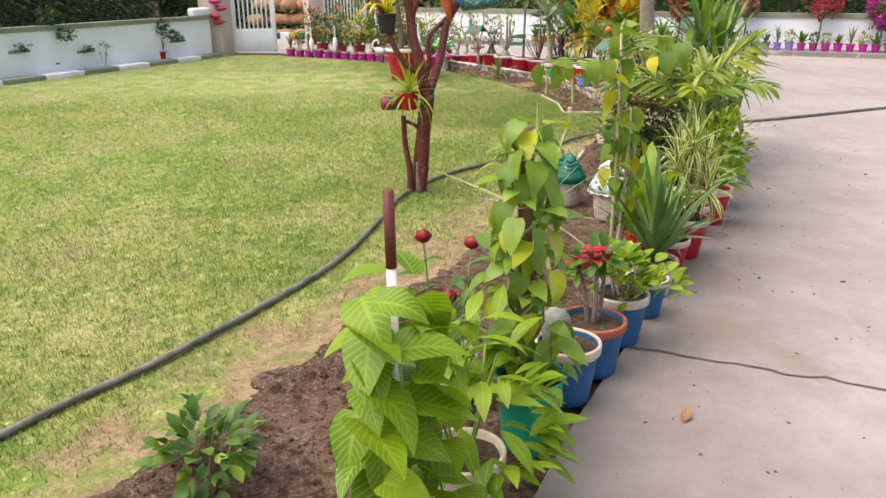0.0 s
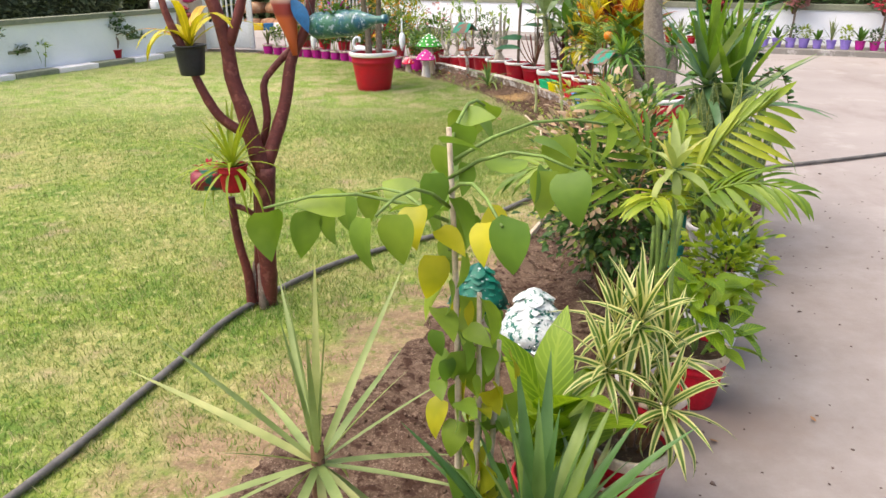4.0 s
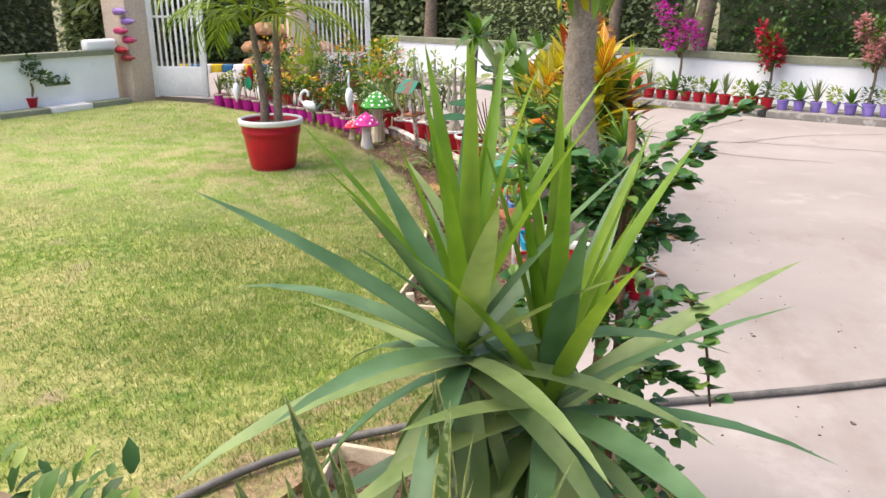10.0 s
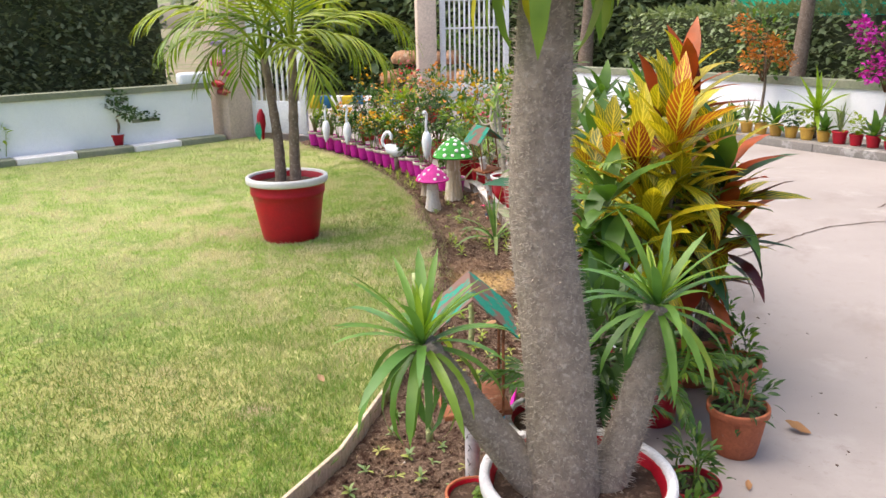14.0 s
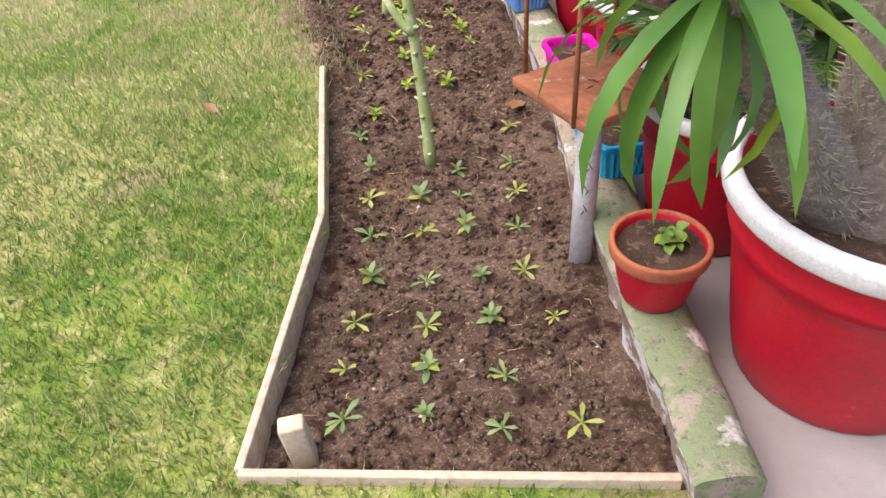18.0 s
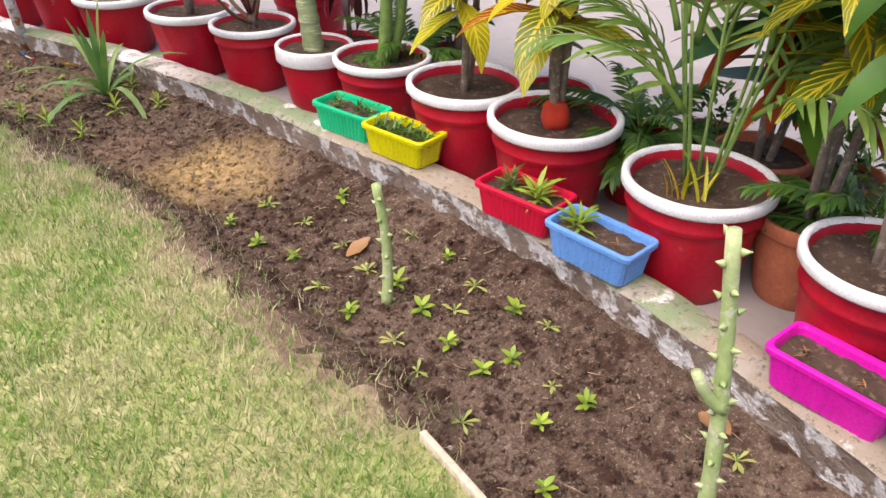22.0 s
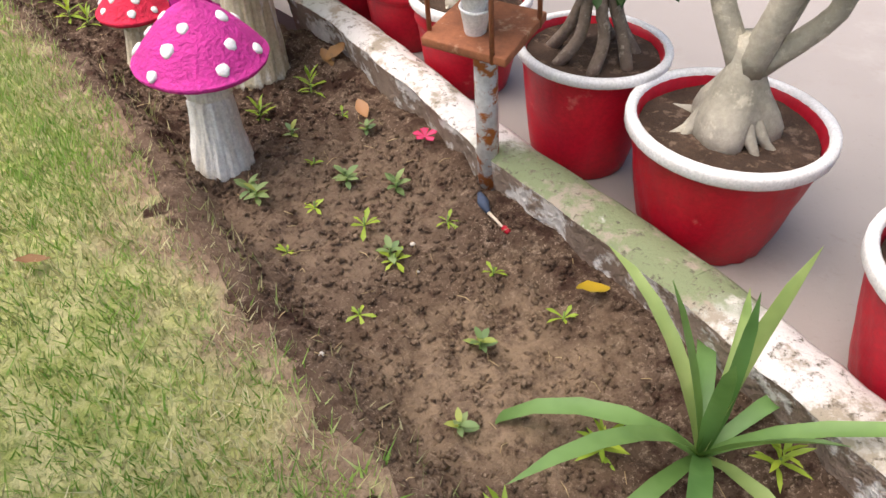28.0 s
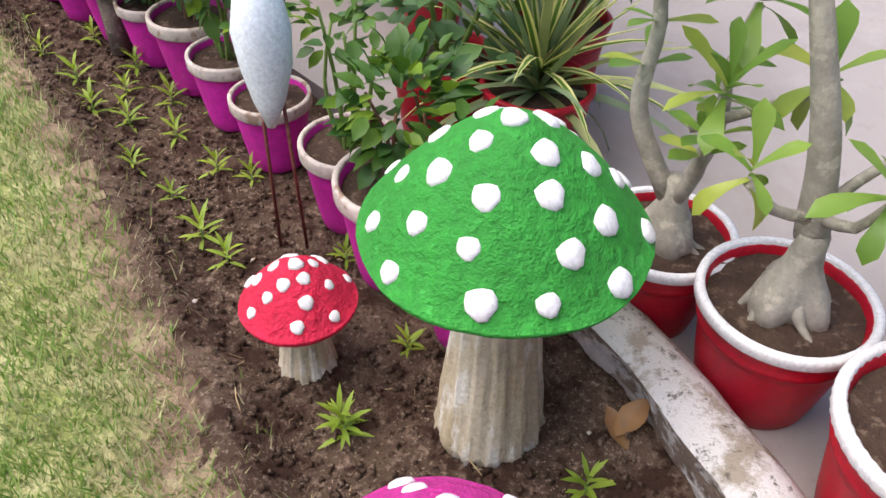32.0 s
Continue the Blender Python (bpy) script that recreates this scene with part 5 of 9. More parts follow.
def rosette(t, at, n, length, mat, shape="sword", w=0.1, el=(85, -25), droops=(0.2, 0.6, 1.1), fold=0.3, up=0.0, parent=None, az0=0.0, lenpow=0.0, name="leaf"):
    """Leaves in a spiral round at, the inner ones upright, the outer ones hanging."""
    for i in range(n):
        f = i / max(1, n - 1)
        e = el[0] + (el[1] - el[0]) * f + U(-9, 9)
        dr = droops[min(len(droops) - 1, int(f * len(droops) * 0.999))]
        L = length * U(0.8, 1.12) * (0.62 + 0.38 * math.sin(math.pi * min(1, 0.25 + f * 0.75)) if lenpow else 1.0)
        q = (at[0], at[1], at[2] + up * (1 - f))
        part(name, leaf_mesh(shape, w, dr, fold, mat), None, parent or t, m=aim(q, az0 + i * 137.5 + U(-8, 8), e, U(-12, 12), L, U(0.85, 1.15)))


def spray(t, at, rad, n, size, mat, shape="oval", w=0.5, name="foliage", shell=0.45, droop=0.5, flat=1.0, up=20, seed=None):
    """A joined crown of many small leaves in an uneven ball round at."""
    b = MB()
    q0 = Vector((U(0, 50), U(0, 50), U(0, 50)))
    for i in range(n):
        d = Vector((rnd.gauss(0, 1), rnd.gauss(0, 1), rnd.gauss(0, 1))).normalized()
        k = 0.78 + 0.45 * noise.noise(d * 1.9 + q0) + 0.2 * noise.noise(d * 4.5 + q0)
        r = (shell + (1 - shell) * rnd.random() ** 0.6) * k
        p = Vector((at[0] + d.x * rad[0] * r, at[1] + d.y * rad[1] * r, at[2] + d.z * rad[2] * r))
        az = math.degrees(math.atan2(-d.x, d.y)) + U(-50, 50)
        L = size * U(0.65, 1.25)
        b.leaf(aim(p, az, math.degrees(math.asin(max(-1, min(1, d.z)))) * 0.7 + up + U(-30, 30), U(-35, 35)), L, L * w, shape, droop, 0.25, 3)
    ob = part(name, b, mat, t)
    ob["kind"] = "stuff"
    return ob


def twig(t, pts, r0, r1, mat, name="stem", n=7, parent=None):
    b = MB()
    k = len(pts) - 1
    b.tube(pts, [r0 + (r1 - r0) * i / k for i in range(k + 1)], n)
    return part(name, b, mat, parent or t)


def bend(a, b, sag=(0, 0, 0), n=6):
    a, b, s = Vector(a), Vector(b), Vector(sag)
    return [a.lerp(b, i / n) + s * math.sin(math.pi * i / n) for i in range(n + 1)]


def stems(t, at, n, spread, h, r, mat, name="stem"):
    tops = []
    for i in range(n):
        a = 6.283 * i / n + U(-0.4, 0.4)
        top = (at[0] + spread * math.cos(a) * U(0.5, 1), at[1] + spread * math.sin(a) * U(0.5, 1), at[2] + h * U(0.75, 1))
        twig(t, bend((at[0] + 0.012 * math.cos(a), at[1] + 0.012 * math.sin(a), at[2] - 0.03), top, (U(-0.03, 0.03), U(-0.03, 0.03), 0), 5), r, r * 0.5, mat, name)
        tops.append(top)
    return tops


def frond(t, at, az, el, L, mat, n=22, ll=0.3, w=0.035, droop=0.9, mat_r=None, lift=25, name="frond", roll=0.0):
    """A feather palm leaf: an arching midrib with leaflets on both sides."""
    b = MB()
    y = z = 0.0
    pts = []
    m0 = aim(at, az, 0)
    steps = 14
    for i in range(steps + 1):
        s = i / steps
        a = radians(el) - droop * s ** 1.4
        if i:
            y += L / steps * math.cos(a)
            z += L / steps * math.sin(a)
        pts.append((Vector((0, y, z)), a))
    b.tube([m0 @ p for p, a in pts], [0.008 * L + 0.006 * (1 - i / steps) for i in range(steps + 1)], 5)
    for i in range(n):
        s = 0.22 + 0.78 * i / (n - 1)
        k = min(steps - 1, int(s * steps))
        p, a = pts[k]
        p = p.lerp(pts[k + 1][0], s * steps - k)
        l = ll * (0.55 + 0.6 * math.sin(math.pi * min(1, 0.2 + s * 0.72))) * U(0.9, 1.1)
        for sd in (-1, 1):
            mm = m0 @ Matrix.Translation(p) @ pose(0, 0, 0, math.degrees(a), roll, 0) @ pose(0, 0, 0, 0, 0, -sd * (62 - 34 * s + U(-5, 5))) @ pose(0, 0, 0, lift + U(-12, 8), 0, 0)
            b.leaf(mm, l, w * (1.0 if l > ll * 0.6 else 0.8), "lance", 0.7, 0.35, 4)
    return part(name, b, mat, t)


def bloom(t, at, r, mat, n=5, name="flower", shape="spoon", el=25, az0=0):
    b = MB()
    for i in range(n):
        b.leaf(aim(at, az0 + 360 * i / n + U(-8, 8), el + U(-8, 8), 0), r, r * 0.75, shape, 0.5, 0.15, 4)
    return part(name, b, mat, t)

# ---- border along the driveway, from its near end ----
G_A = "pots along the driveway edge"
# lime-leaved climber on a white-tipped stake
t, s = potted("stake_climber", "redcream", (-0.10, 1.55), 0.27, "lime-green broad-leaved plant tied to a white-tipped stake", group=G_A)
twig(t, [(0, 0, s - 0.1), (-0.01, 0, 0.99)], 0.011, 0.011, M_white, "stake", 10)
twig(t, [(-0.01, 0, 0.99), (-0.012, 0, 1.16)], 0.012, 0.012, M_maroon, "stake_tip", 10)
for i in range(64):
    z = 0.26 + 0.72 * (i / 64) ** 0.9
    part("leaf", leaf_mesh("heart", 0.62, (0.5, 0.9, 1.3)[i % 3], 0.25, L_lime, 7), None, t, m=aim((U(0.03, 0.13) * math.cos(i * 2.4), U(0.03, 0.13) * math.sin(i * 2.4), z), i * 137.5, U(-55, 30), U(-25, 25), U(0.13, 0.22) * (1.1 - 0.3 * i / 64)))
for i in range(5):
    a = i * 1.26
    twig(t, bend((0.03 * math.cos(a), 0.03 * math.sin(a), s - 0.02), (0.07 * math.cos(a + 1), 0.07 * math.sin(a + 1), U(0.6, 0.9)), (0.02, 0.02, 0), 5), 0.006, 0.004, M_stemgreen)

# pothos on a brown moss pole in a green bucket
t, s = potted("pothos_pole", "green", (0.30, 2.40), 0.25, "pothos climbing a brown moss pole in a green plastic pot", group=G_A)
pole = twig(t, [(-0.03, 0.02, s - 0.1), (-0.03, 0.02, 0.7), (-0.035, 0.02, 1.13)], 0.024, 0.024, M_twig, "moss_pole", 12)
for k in range(9):
    mb = MB()
    zz = 0.45 + k * 0.078
    mb.tube([(-0.03 + 0.026 * math.cos(a), 0.02 + 0.026 * math.sin(a), zz + 0.05 * a / 6.283) for a in [j * 0.52 for j in range(13)]], 0.003, 5)
    part("twine", mb, M_board, pole)
for i in range(165):
    f = i / 165
    z = 0.26 + 0.90 * f ** 1.15
    r = 0.035 + 0.15 * rnd.random() * (1 - 0.6 * f)
    part("leaf", leaf_mesh("heart", 0.62, (0.3, 0.8, 1.2)[i % 3], 0.22, L_pothos, 7), None, t, m=aim((-0.03 + r * math.cos(i * 2.4), 0.02 + r * math.sin(i * 2.4), z), i * 137.5 - 90, U(-80, 0) if i % 5 else U(0, 35), U(-30, 30), U(0.075, 0.125)))
for k in range(3):
    mb = MB()
    mb.tube([(-0.03 + (0.05 + 0.01 * k) * math.cos(a + k * 2), 0.02 + 0.055 * math.sin(a + k * 2), 0.34 + 0.8 * a / 12) for a in [j * 0.5 for j in range(24)]], 0.005, 5)
    part("vine", mb, M_stemgreen, t)

t, s = potted("lime_bedding_plant", "cream", (0.06, 2.05), 0.26, "bushy lime-green plant in a cream pot", group=G_A)
stems(t, (0, 0, s), 7, 0.16, 0.42, 0.006, M_stemgreen)
for i in range(150):
    d = Vector((rnd.gauss(0, 1), rnd.gauss(0, 1), abs(rnd.gauss(0, 1)))).normalized()
    part("leaf", leaf_mesh("lance", 0.34, (0.4, 0.9)[i % 2], 0.2, L_lime), None, t, m=aim((d.x * 0.23, d.y * 0.23, s + 0.05 + d.z * 0.44 * rnd.random() ** 0.4), math.degrees(math.atan2(-d.x, d.y)) + U(-50, 50), U(-30, 60), U(-20, 20), U(0.09, 0.16)))
t, s = potted("cream_bowl_plant", "cream", (0.02, 2.75), 0.24, "thin green stems in a cream bowl", group=G_A)
stems(t, (0, 0, s), 6, 0.1, 0.2, 0.005, M_stemgreen)
spray(t, (0, 0, s + 0.14), (0.13, 0.13, 0.12), 60, 0.07, F_green, "lance", 0.4)
# ball cactus, crown of thorns, jade
t, s = potted("ball_cactus", "blue", (0.48, 2.72), 0.26, "grey ball cactus in a blue pot with a cream rim", group=G_A)
mb = MB()
mb.lathe([(0.02, s - 0.02), (0.045, s + 0.03), (0.056, s + 0.08), (0.052, s + 0.125), (0.03, s + 0.155), (0, s + 0.16)], 36, lambda a, z: 1 + 0.06 * math.cos(18 * a))
part("cactus_body", mb, surf("cactus_wool", (0.42, 0.42, 0.38), (0.3, 0.32, 0.26), scale=60, fine=200, rough=0.95, bumps=1, dist=0.01, coord="Object"), t, m=pose(-0.05, 0.0, 0))
t, s = potted("crown_of_thorns", "blueterra", (0.62, 2.95), 0.28, "red-flowering crown of thorns in a blue pot with terracotta rim", group=G_A)
for i, (x, y, h) in enumerate(((0.0, 0.02, 0.27), (-0.06, 0.05, 0.22), (0.05, 0.08, 0.25))):
    twig(t, bend((x * 0.3, y * 0.3, s - 0.03), (x, y, s + h), (0.01, 0, 0), 5), 0.012, 0.008, M_bark)
    rosette(t, (x, y, s + h), 12, 0.125, L_mid, "spoon", 0.36, (60, -20), (0.3, 0.6))
    for k in range(5 if i != 1 else 3):
        bloom(t, (x + U(-0.035, 0.035), y + U(-0.035, 0.035), s + h + U(0.02, 0.06)), 0.046, F_red, 4, el=10, shape="oval")
t, s = potted("jade_plant", "blue", (0.80, 3.23), 0.25, "plump yellow-green jade succulent in a blue pot with cream rim", group=G_A)
stems(t, (0, 0, s), 6, 0.09, 0.14, 0.012, M_bark)
for i in range(150):
    d = Vector((rnd.gauss(0, 1), rnd.gauss(0, 1), abs(rnd.gauss(0, 1)))).normalized()
    part("leaf", leaf_mesh("oval", 0.72, 0.2, 0.35, L_yellow if i % 4 == 0 else L_lime, 5), None, t, m=aim((d.x * 0.17 * (0.5 + 0.5 * (i % 3)), d.y * 0.17 * (0.5 + 0.5 * (i % 3)), s + 0.03 + d.z * 0.17), math.degrees(math.atan2(-d.x, d.y)) + U(-40, 40), U(10, 70), U(-20, 20), U(0.05, 0.075)))
t, s = potted("small_succulent", "blue", (0.99, 3.52), 0.21, "small light green succulent in a blue pot", group=G_A)
rosette(t, (0, 0, s), 24, 0.09, L_lime, "spoon", 0.4, (80, 0), (0.2, 0.5))
# flower seedlings behind them
t, s = potted("red_bedding_plant", "redplain", (0.40, 3.12), 0.20, "small plant in a red pot among the border plants", group=G_A)
rosette(t, (0, 0, s), 16, 0.13, L_mid, "lance", 0.35, (70, 5), (0.3, 0.7))
t = thing("celosia", (-0.08, 2.95, -0.03), "celosia plant with dark red flower heads in the border", "plant")
mt_dk = leafy("celosia_red", (0.25, 0.006, 0.015), (0.32, 0.01, 0.02), trans=0.1)
for i, (x, y, h) in enumerate(((0, 0, 0.62), (0.2, 0.12, 0.55), (0.1, -0.15, 0.42))):
    twig(t, bend((x * 0.5, y * 0.5, 0), (x, y, h), (0.02, 0, 0), 5), 0.006, 0.004, M_stemgreen)
    for k in range(8):
        part("leaf", leaf_mesh("lance", 0.32, 0.7, 0.2, L_mid), None, t, m=aim((x * (0.5 + k / 16), y * (0.5 + k / 16), h * (0.15 + k / 10)), k * 137 + i * 50, U(0, 40), 0, U(0.1, 0.16)))
    mb = MB()
    mb.lathe([(0, -0.02), (0.02, -0.01), (0.032, 0.01), (0.022, 0.03), (0, 0.04)], 14, lambda a, z: 1 + 0.2 * math.sin(5 * a + z * 200), m=pose(x, y, h))
    part("flower_head", mb, mt_dk, t)
t = thing("young_shrub", (-0.78, 2.20, -0.03), "small dark-leaved shrub in the border soil", "shrub")
stems(t, (0, 0, 0), 4, 0.12, 0.18, 0.006, M_twig)
spray(t, (0, 0, 0.15), (0.2, 0.18, 0.13), 120, 0.075, F_green, "oval", 0.55)

# dracaena with a bare stem and stiff pale leaves
t = thing("spiky_dracaena", (0.50, 4.05, -0.04), "dracaena with bare brown stem and stiff spiky leaves", "plant")
twig(t, [(0, 0, -0.02), (0.005, 0, 0.15), (-0.005, 0.005, 0.30), (0, 0, 0.46)], 0.024, 0.019, M_twig, "trunk", 10)
rosette(t, (0, 0, 0.40), 27, 0.56, L_spike, "sword", 0.048, (88, -55), (0.03, 0.08, 0.15, 0.35), 0.35)

# tall yellowing plant on three canes
t, s = potted("yellowing_plant", "cream", (0.90, 3.92), 0.24, "tall thin-stemmed plant with large yellowing heart-shaped leaves", group=G_A)
for k, (x, y, h) in enumerate(((-0.02, 0.02, 1.34), (0.05, 0.0, 0.95), (0.1, 0.05, 0.8))):
    n = (30, 24, 20)[k]
    twig(t, bend((x * 0.4, y * 0.4, s - 0.03), (x, y, h), (0.012, 0.01, 0), 7), 0.011, 0.006, M_board, "cane")
    for i in range(n):
        f = 0.32 + 0.68 * (i + 1) / n if k == 0 else 0.15 + 0.85 * (i + 1) / n
        z = s + 0.05 + (h - s - 0.05) * f
        part("leaf", leaf_mesh("heart", 0.66, (0.5, 0.9)[i % 2], 0.2, L_yellow, 7), None, t, m=aim((x * (0.4 + 0.6 * f) + 0.04 * math.cos(i * 2.4), y + 0.04 * math.sin(i * 2.4), z), i * 137.5, U(-85, -45) if i % 4 else U(-20, 20), U(-30, 30), U(0.07, 0.125)))
for k in range(8):
    a = k * 0.85 + 1.6
    p0 = (-0.02, 0.02, 1.05 + 0.035 * k)
    r = (0.40, 0.30, 0.42, 0.26)[k % 4]
    p1 = (-0.02 + r * math.cos(a), 0.02 + r * math.sin(a), 1.10 + 0.035 * k)
    twig(t, bend(p0, p1, (0, 0, 0.05), 4), 0.005, 0.003, M_stemgreen, "branch")
    for j in range(4):
        q = Vector(p0).lerp(Vector(p1), 0.5 + 0.17 * j) + Vector((U(-0.03, 0.03), U(-0.03, 0.03), U(-0.01, 0.02)))
        part("leaf", leaf_mesh("heart", 0.74, (0.5, 1.0)[j % 2], 0.2, L_yellow, 7), None, t, m=aim(q, math.degrees(a) - 90 + U(-110, 110), U(-85, -35) if j % 4 else U(-20, 30), U(-45, 45), U(0.08, 0.13)))

# strap-leaved pots
L_aloe = leafy("aloe_leaf", (0.075, 0.17, 0.05), (0.15, 0.28, 0.08), (0.26, 0.36, 0.09), trans=0.2, rough=0.35)
t, s = potted("aloe", "cream", (1.10, 3.80), 0.24, "clump of dark upright sword leaves in a cream pot", group=G_A)
rosette(t, (0, 0, s), 30, 0.56, L_aloe, "sword", 0.092, (88, 46), (0.1, 0.25, 0.5), 0.5)
t, s = potted("blue_agave", "redcream", (1.26, 4.09), 0.22, "small blue-grey agave in a red pot with cream rim", group=G_A)
rosette(t, (0, 0, s), 20, 0.24, L_grey, "sword", 0.16, (80, 0), (0.1, 0.4), 0.5)
t, s = potted("variegated_dracaena", "redcream", (1.43, 4.37), 0.26, "variegated dracaena with cream-edged drooping leaves in a red pot", group=G_A)
for k, (x, y, z) in enumerate(((0, 0, 0.62), (-0.10, -0.06, 0.50), (0.07, -0.11, 0.40), (-0.05, 0.1, 0.56), (0.10, 0.06, 0.48))):
    twig(t, bend((x * 0.2, y * 0.2, s - 0.03), (x, y, z), (0.01, 0.02, 0), 5), 0.011, 0.009, M_twig)
    rosette(t, (x, y, z), 26, 0.22, L_varieg, "sword", 0.14, (85, -45), (0.3, 0.8, 1.3), 0.25, up=0.06)
t, s = potted("dieffenbachia", "redplain", (1.16, 4.28), 0.22, "broad pale-veined leaves of a dieffenbachia in the border", group=G_A)
for i in range(14):
    part("leaf", leaf_mesh("heart", 0.42, 0.6, 0.2, L_lime, 7), None, t, m=aim((0, 0, s + 0.02 * i), i * 137.5, U(30, 70), U(-15, 15), U(0.28, 0.4)))
stems(t, (0, 0, s), 3, 0.05, 0.28, 0.012, M_stemgreen)
# sapling with a pale whorl of leaves
t, s = potted("whorled_sapling", "redcream", (1.60, 4.76), 0.22, "slender sapling topped by a whorl of pale long leaves", group=G_A)
twig(t, bend((0, 0, s - 0.03), (-0.01, 0.03, 1.05), (0.015, 0, 0), 7), 0.011, 0.008, M_stemgreen, "trunk")
rosette(t, (-0.01, 0.03, 1.02), 19, 0.165, L_whorl, "lance", 0.20, (80, -35), (0.5, 1.0, 1.5), 0.25)
t, s = potted("lime_coleus", "redcream", (1.80, 5.03), 0.26, "bushy lime-leaved plant in a red pot with cream rim", group=G_A)
stems(t, (0, 0, s), 5, 0.1, 0.25, 0.007, M_stemgreen)
for i in range(58):
    d = Vector((rnd.gauss(0, 1), rnd.gauss(0, 1), abs(rnd.gauss(0, 1)))).normalized()
    part("leaf", leaf_mesh("lance", 0.45, (0.5, 0.9)[i % 2], 0.2, L_lime), None, t, m=aim((d.x * 0.14, d.y * 0.14, s + 0.06 + d.z * 0.26), math.degrees(math.atan2(-d.x, d.y)) + U(-40, 40), U(-10, 55), U(-20, 20), U(0.11, 0.17)))
t, s = potted("golden_duranta", "white", (1.98, 5.44), 0.26, "golden-green small-leaved duranta shrub in a white pot", group=G_A)
stems(t, (0, 0, s), 6, 0.12, 0.28, 0.006, M_twig)
spray(t, (0, 0, s + 0.25), (0.23, 0.23, 0.28), 520, 0.055, F_lime, "oval", 0.5)
# areca palm
t, s = potted("areca_palm", "white", (1.60, 5.06), 0.26, "young palm with broad feathery fronds in a white pot", group=G_A)
for k, (az, el, L, ll, droop, roll) in enumerate(((-72, 66, 0.46, 0.22, 0.75, 58), (84, 58, 0.60, 0.20, 1.5, -30), (-20, 78, 0.34, 0.16, 0.8, 40), (48, 74, 0.50, 0.19, 1.0, -20), (158, 62, 0.44, 0.17, 1.3, 0), (-120, 50, 0.42, 0.18, 1.2, 20), (110, 80, 0.42, 0.16, 0.9, -30))):
    a = radians(az)
    top = (0.05 - 0.05 * math.sin(a), 0.05 * math.cos(a), (0.84, 0.74, 0.80)[k % 3])
    twig(t, bend((0.01 * k - 0.03, 0.0, s - 0.03), top, (0.01, 0, 0), 5), 0.010, 0.008, M_stemgreen, "stalk", 8)
    frond(t, top, az, el, L, L_palm if k % 2 else L_palmY, 12, ll, 0.027, droop, lift=6, roll=roll)
# white pots before the snake plant
t, s = potted("bromeliad", "white", (2.22, 6.05), 0.24, "broad dark rosette plant in a white pot", group=G_A)
rosette(t, (0, 0, s), 16, 0.26, L_dark, "lance", 0.26, (75, 10), (0.3, 0.7), 0.3)
t, s = potted("small_agave", "white", (2.40, 6.38), 0.22, "small green rosette in a white pot", group=G_A)
rosette(t, (0, 0, s), 16, 0.2, L_mid, "lance", 0.26, (75, 0), (0.3, 0.7), 0.3)
t, s = potted("snake_plant", "white", (2.27, 6.48), 0.34, "dense clump of tall banded snake plant leaves", group=G_A)
for i in range(46):
    a, r = i * 2.4, 0.125 * math.sqrt((i + 0.5) / 46)
    part("leaf", leaf_mesh("strap", 0.078, (0.03, 0.1, 0.18)[i % 3], 0.35, L_snake, 8), None, t, m=aim((r * math.cos(a), r * math.sin(a), s - 0.02), math.degrees(a) - 90, 89 - 80 * r + U(-3, 3), U(-90, 90), U(0.55, 0.92)))
# yucca with two heads
t, s = potted("yucca", "blueterra", (2.40, 7.0), 0.34, "two-headed yucca with long drooping sword leaves", group=G_A)
for k, (x, y, z, L) in enumerate(((-0.14, -0.02, 0.93, 0.60), (0.04, 0.06, 0.76, 0.66))):
    twig(t, bend((x * 0.3, y * 0.3, s - 0.05), (x, y, z), (0, 0.03, 0), 6), 0.032, 0.026, M_bark, "trunk", 10)
    rosette(t, (x, y, z - 0.03), 34, L, L_yucca, "sword", 0.115, (60, -66), (0.2, 0.6, 1.0, 1.5), 0.3, up=0.10, az0=k * 60)
    rosette(t, (x, y, z + 0.04), 15, L, L_yucca_in, "sword", 0.085, (89, 58), (0.05, 0.15, 0.3), 0.4, up=0.06, az0=k * 60 + 20)
# tall pale teal planter half hidden beside it
t = thing("teal_planter", (2.07, 6.60, -0.04), "tall pale teal plastic planter in the border", "planter", G_A)
mb = MB()
mb.lathe([(0, 0), (0.055, 0), (0.058, 0.01), (0.05, 0.70), (0.054, 0.71), (0.054, 0.74), (0.046, 0.74), (0.044, 0.70), (0, 0.69)], 20)
part("planter", mb, surf("pale_teal_plastic", (0.03, 0.42, 0.34), (0.02, 0.36, 0.29), scale=6, rough=0.4), t)
rosette(t, (0, 0, 0.69), 8, 0.12, L_mid, "lance", 0.3, (70, 10), (0.4, 0.8))

# pink-tipped shrub
t = thing("pink_tipped_shrub", (1.62, 6.04, -0.04), "dense shrub with green leaves and pink-cream young tips", "shrub", scale=1.1)
stems(t, (0, 0, 0), 10, 0.34, 0.85, 0.012, M_twig, "branch")
spray(t, (0, 0, 0.58), (0.47, 0.53, 0.55), 2700, 0.046, F_shrub, "oval", 0.5, "green_foliage", 0.4)
# darker leaves within the crown, its inner shade put into their colour
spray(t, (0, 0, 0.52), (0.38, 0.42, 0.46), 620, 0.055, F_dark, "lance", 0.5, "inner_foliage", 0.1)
spray(t, (-0.08, -0.05, 0.70), (0.40, 0.46, 0.44), 760, 0.045, F_pink, "oval", 0.5, "pink_foliage", 0.8)
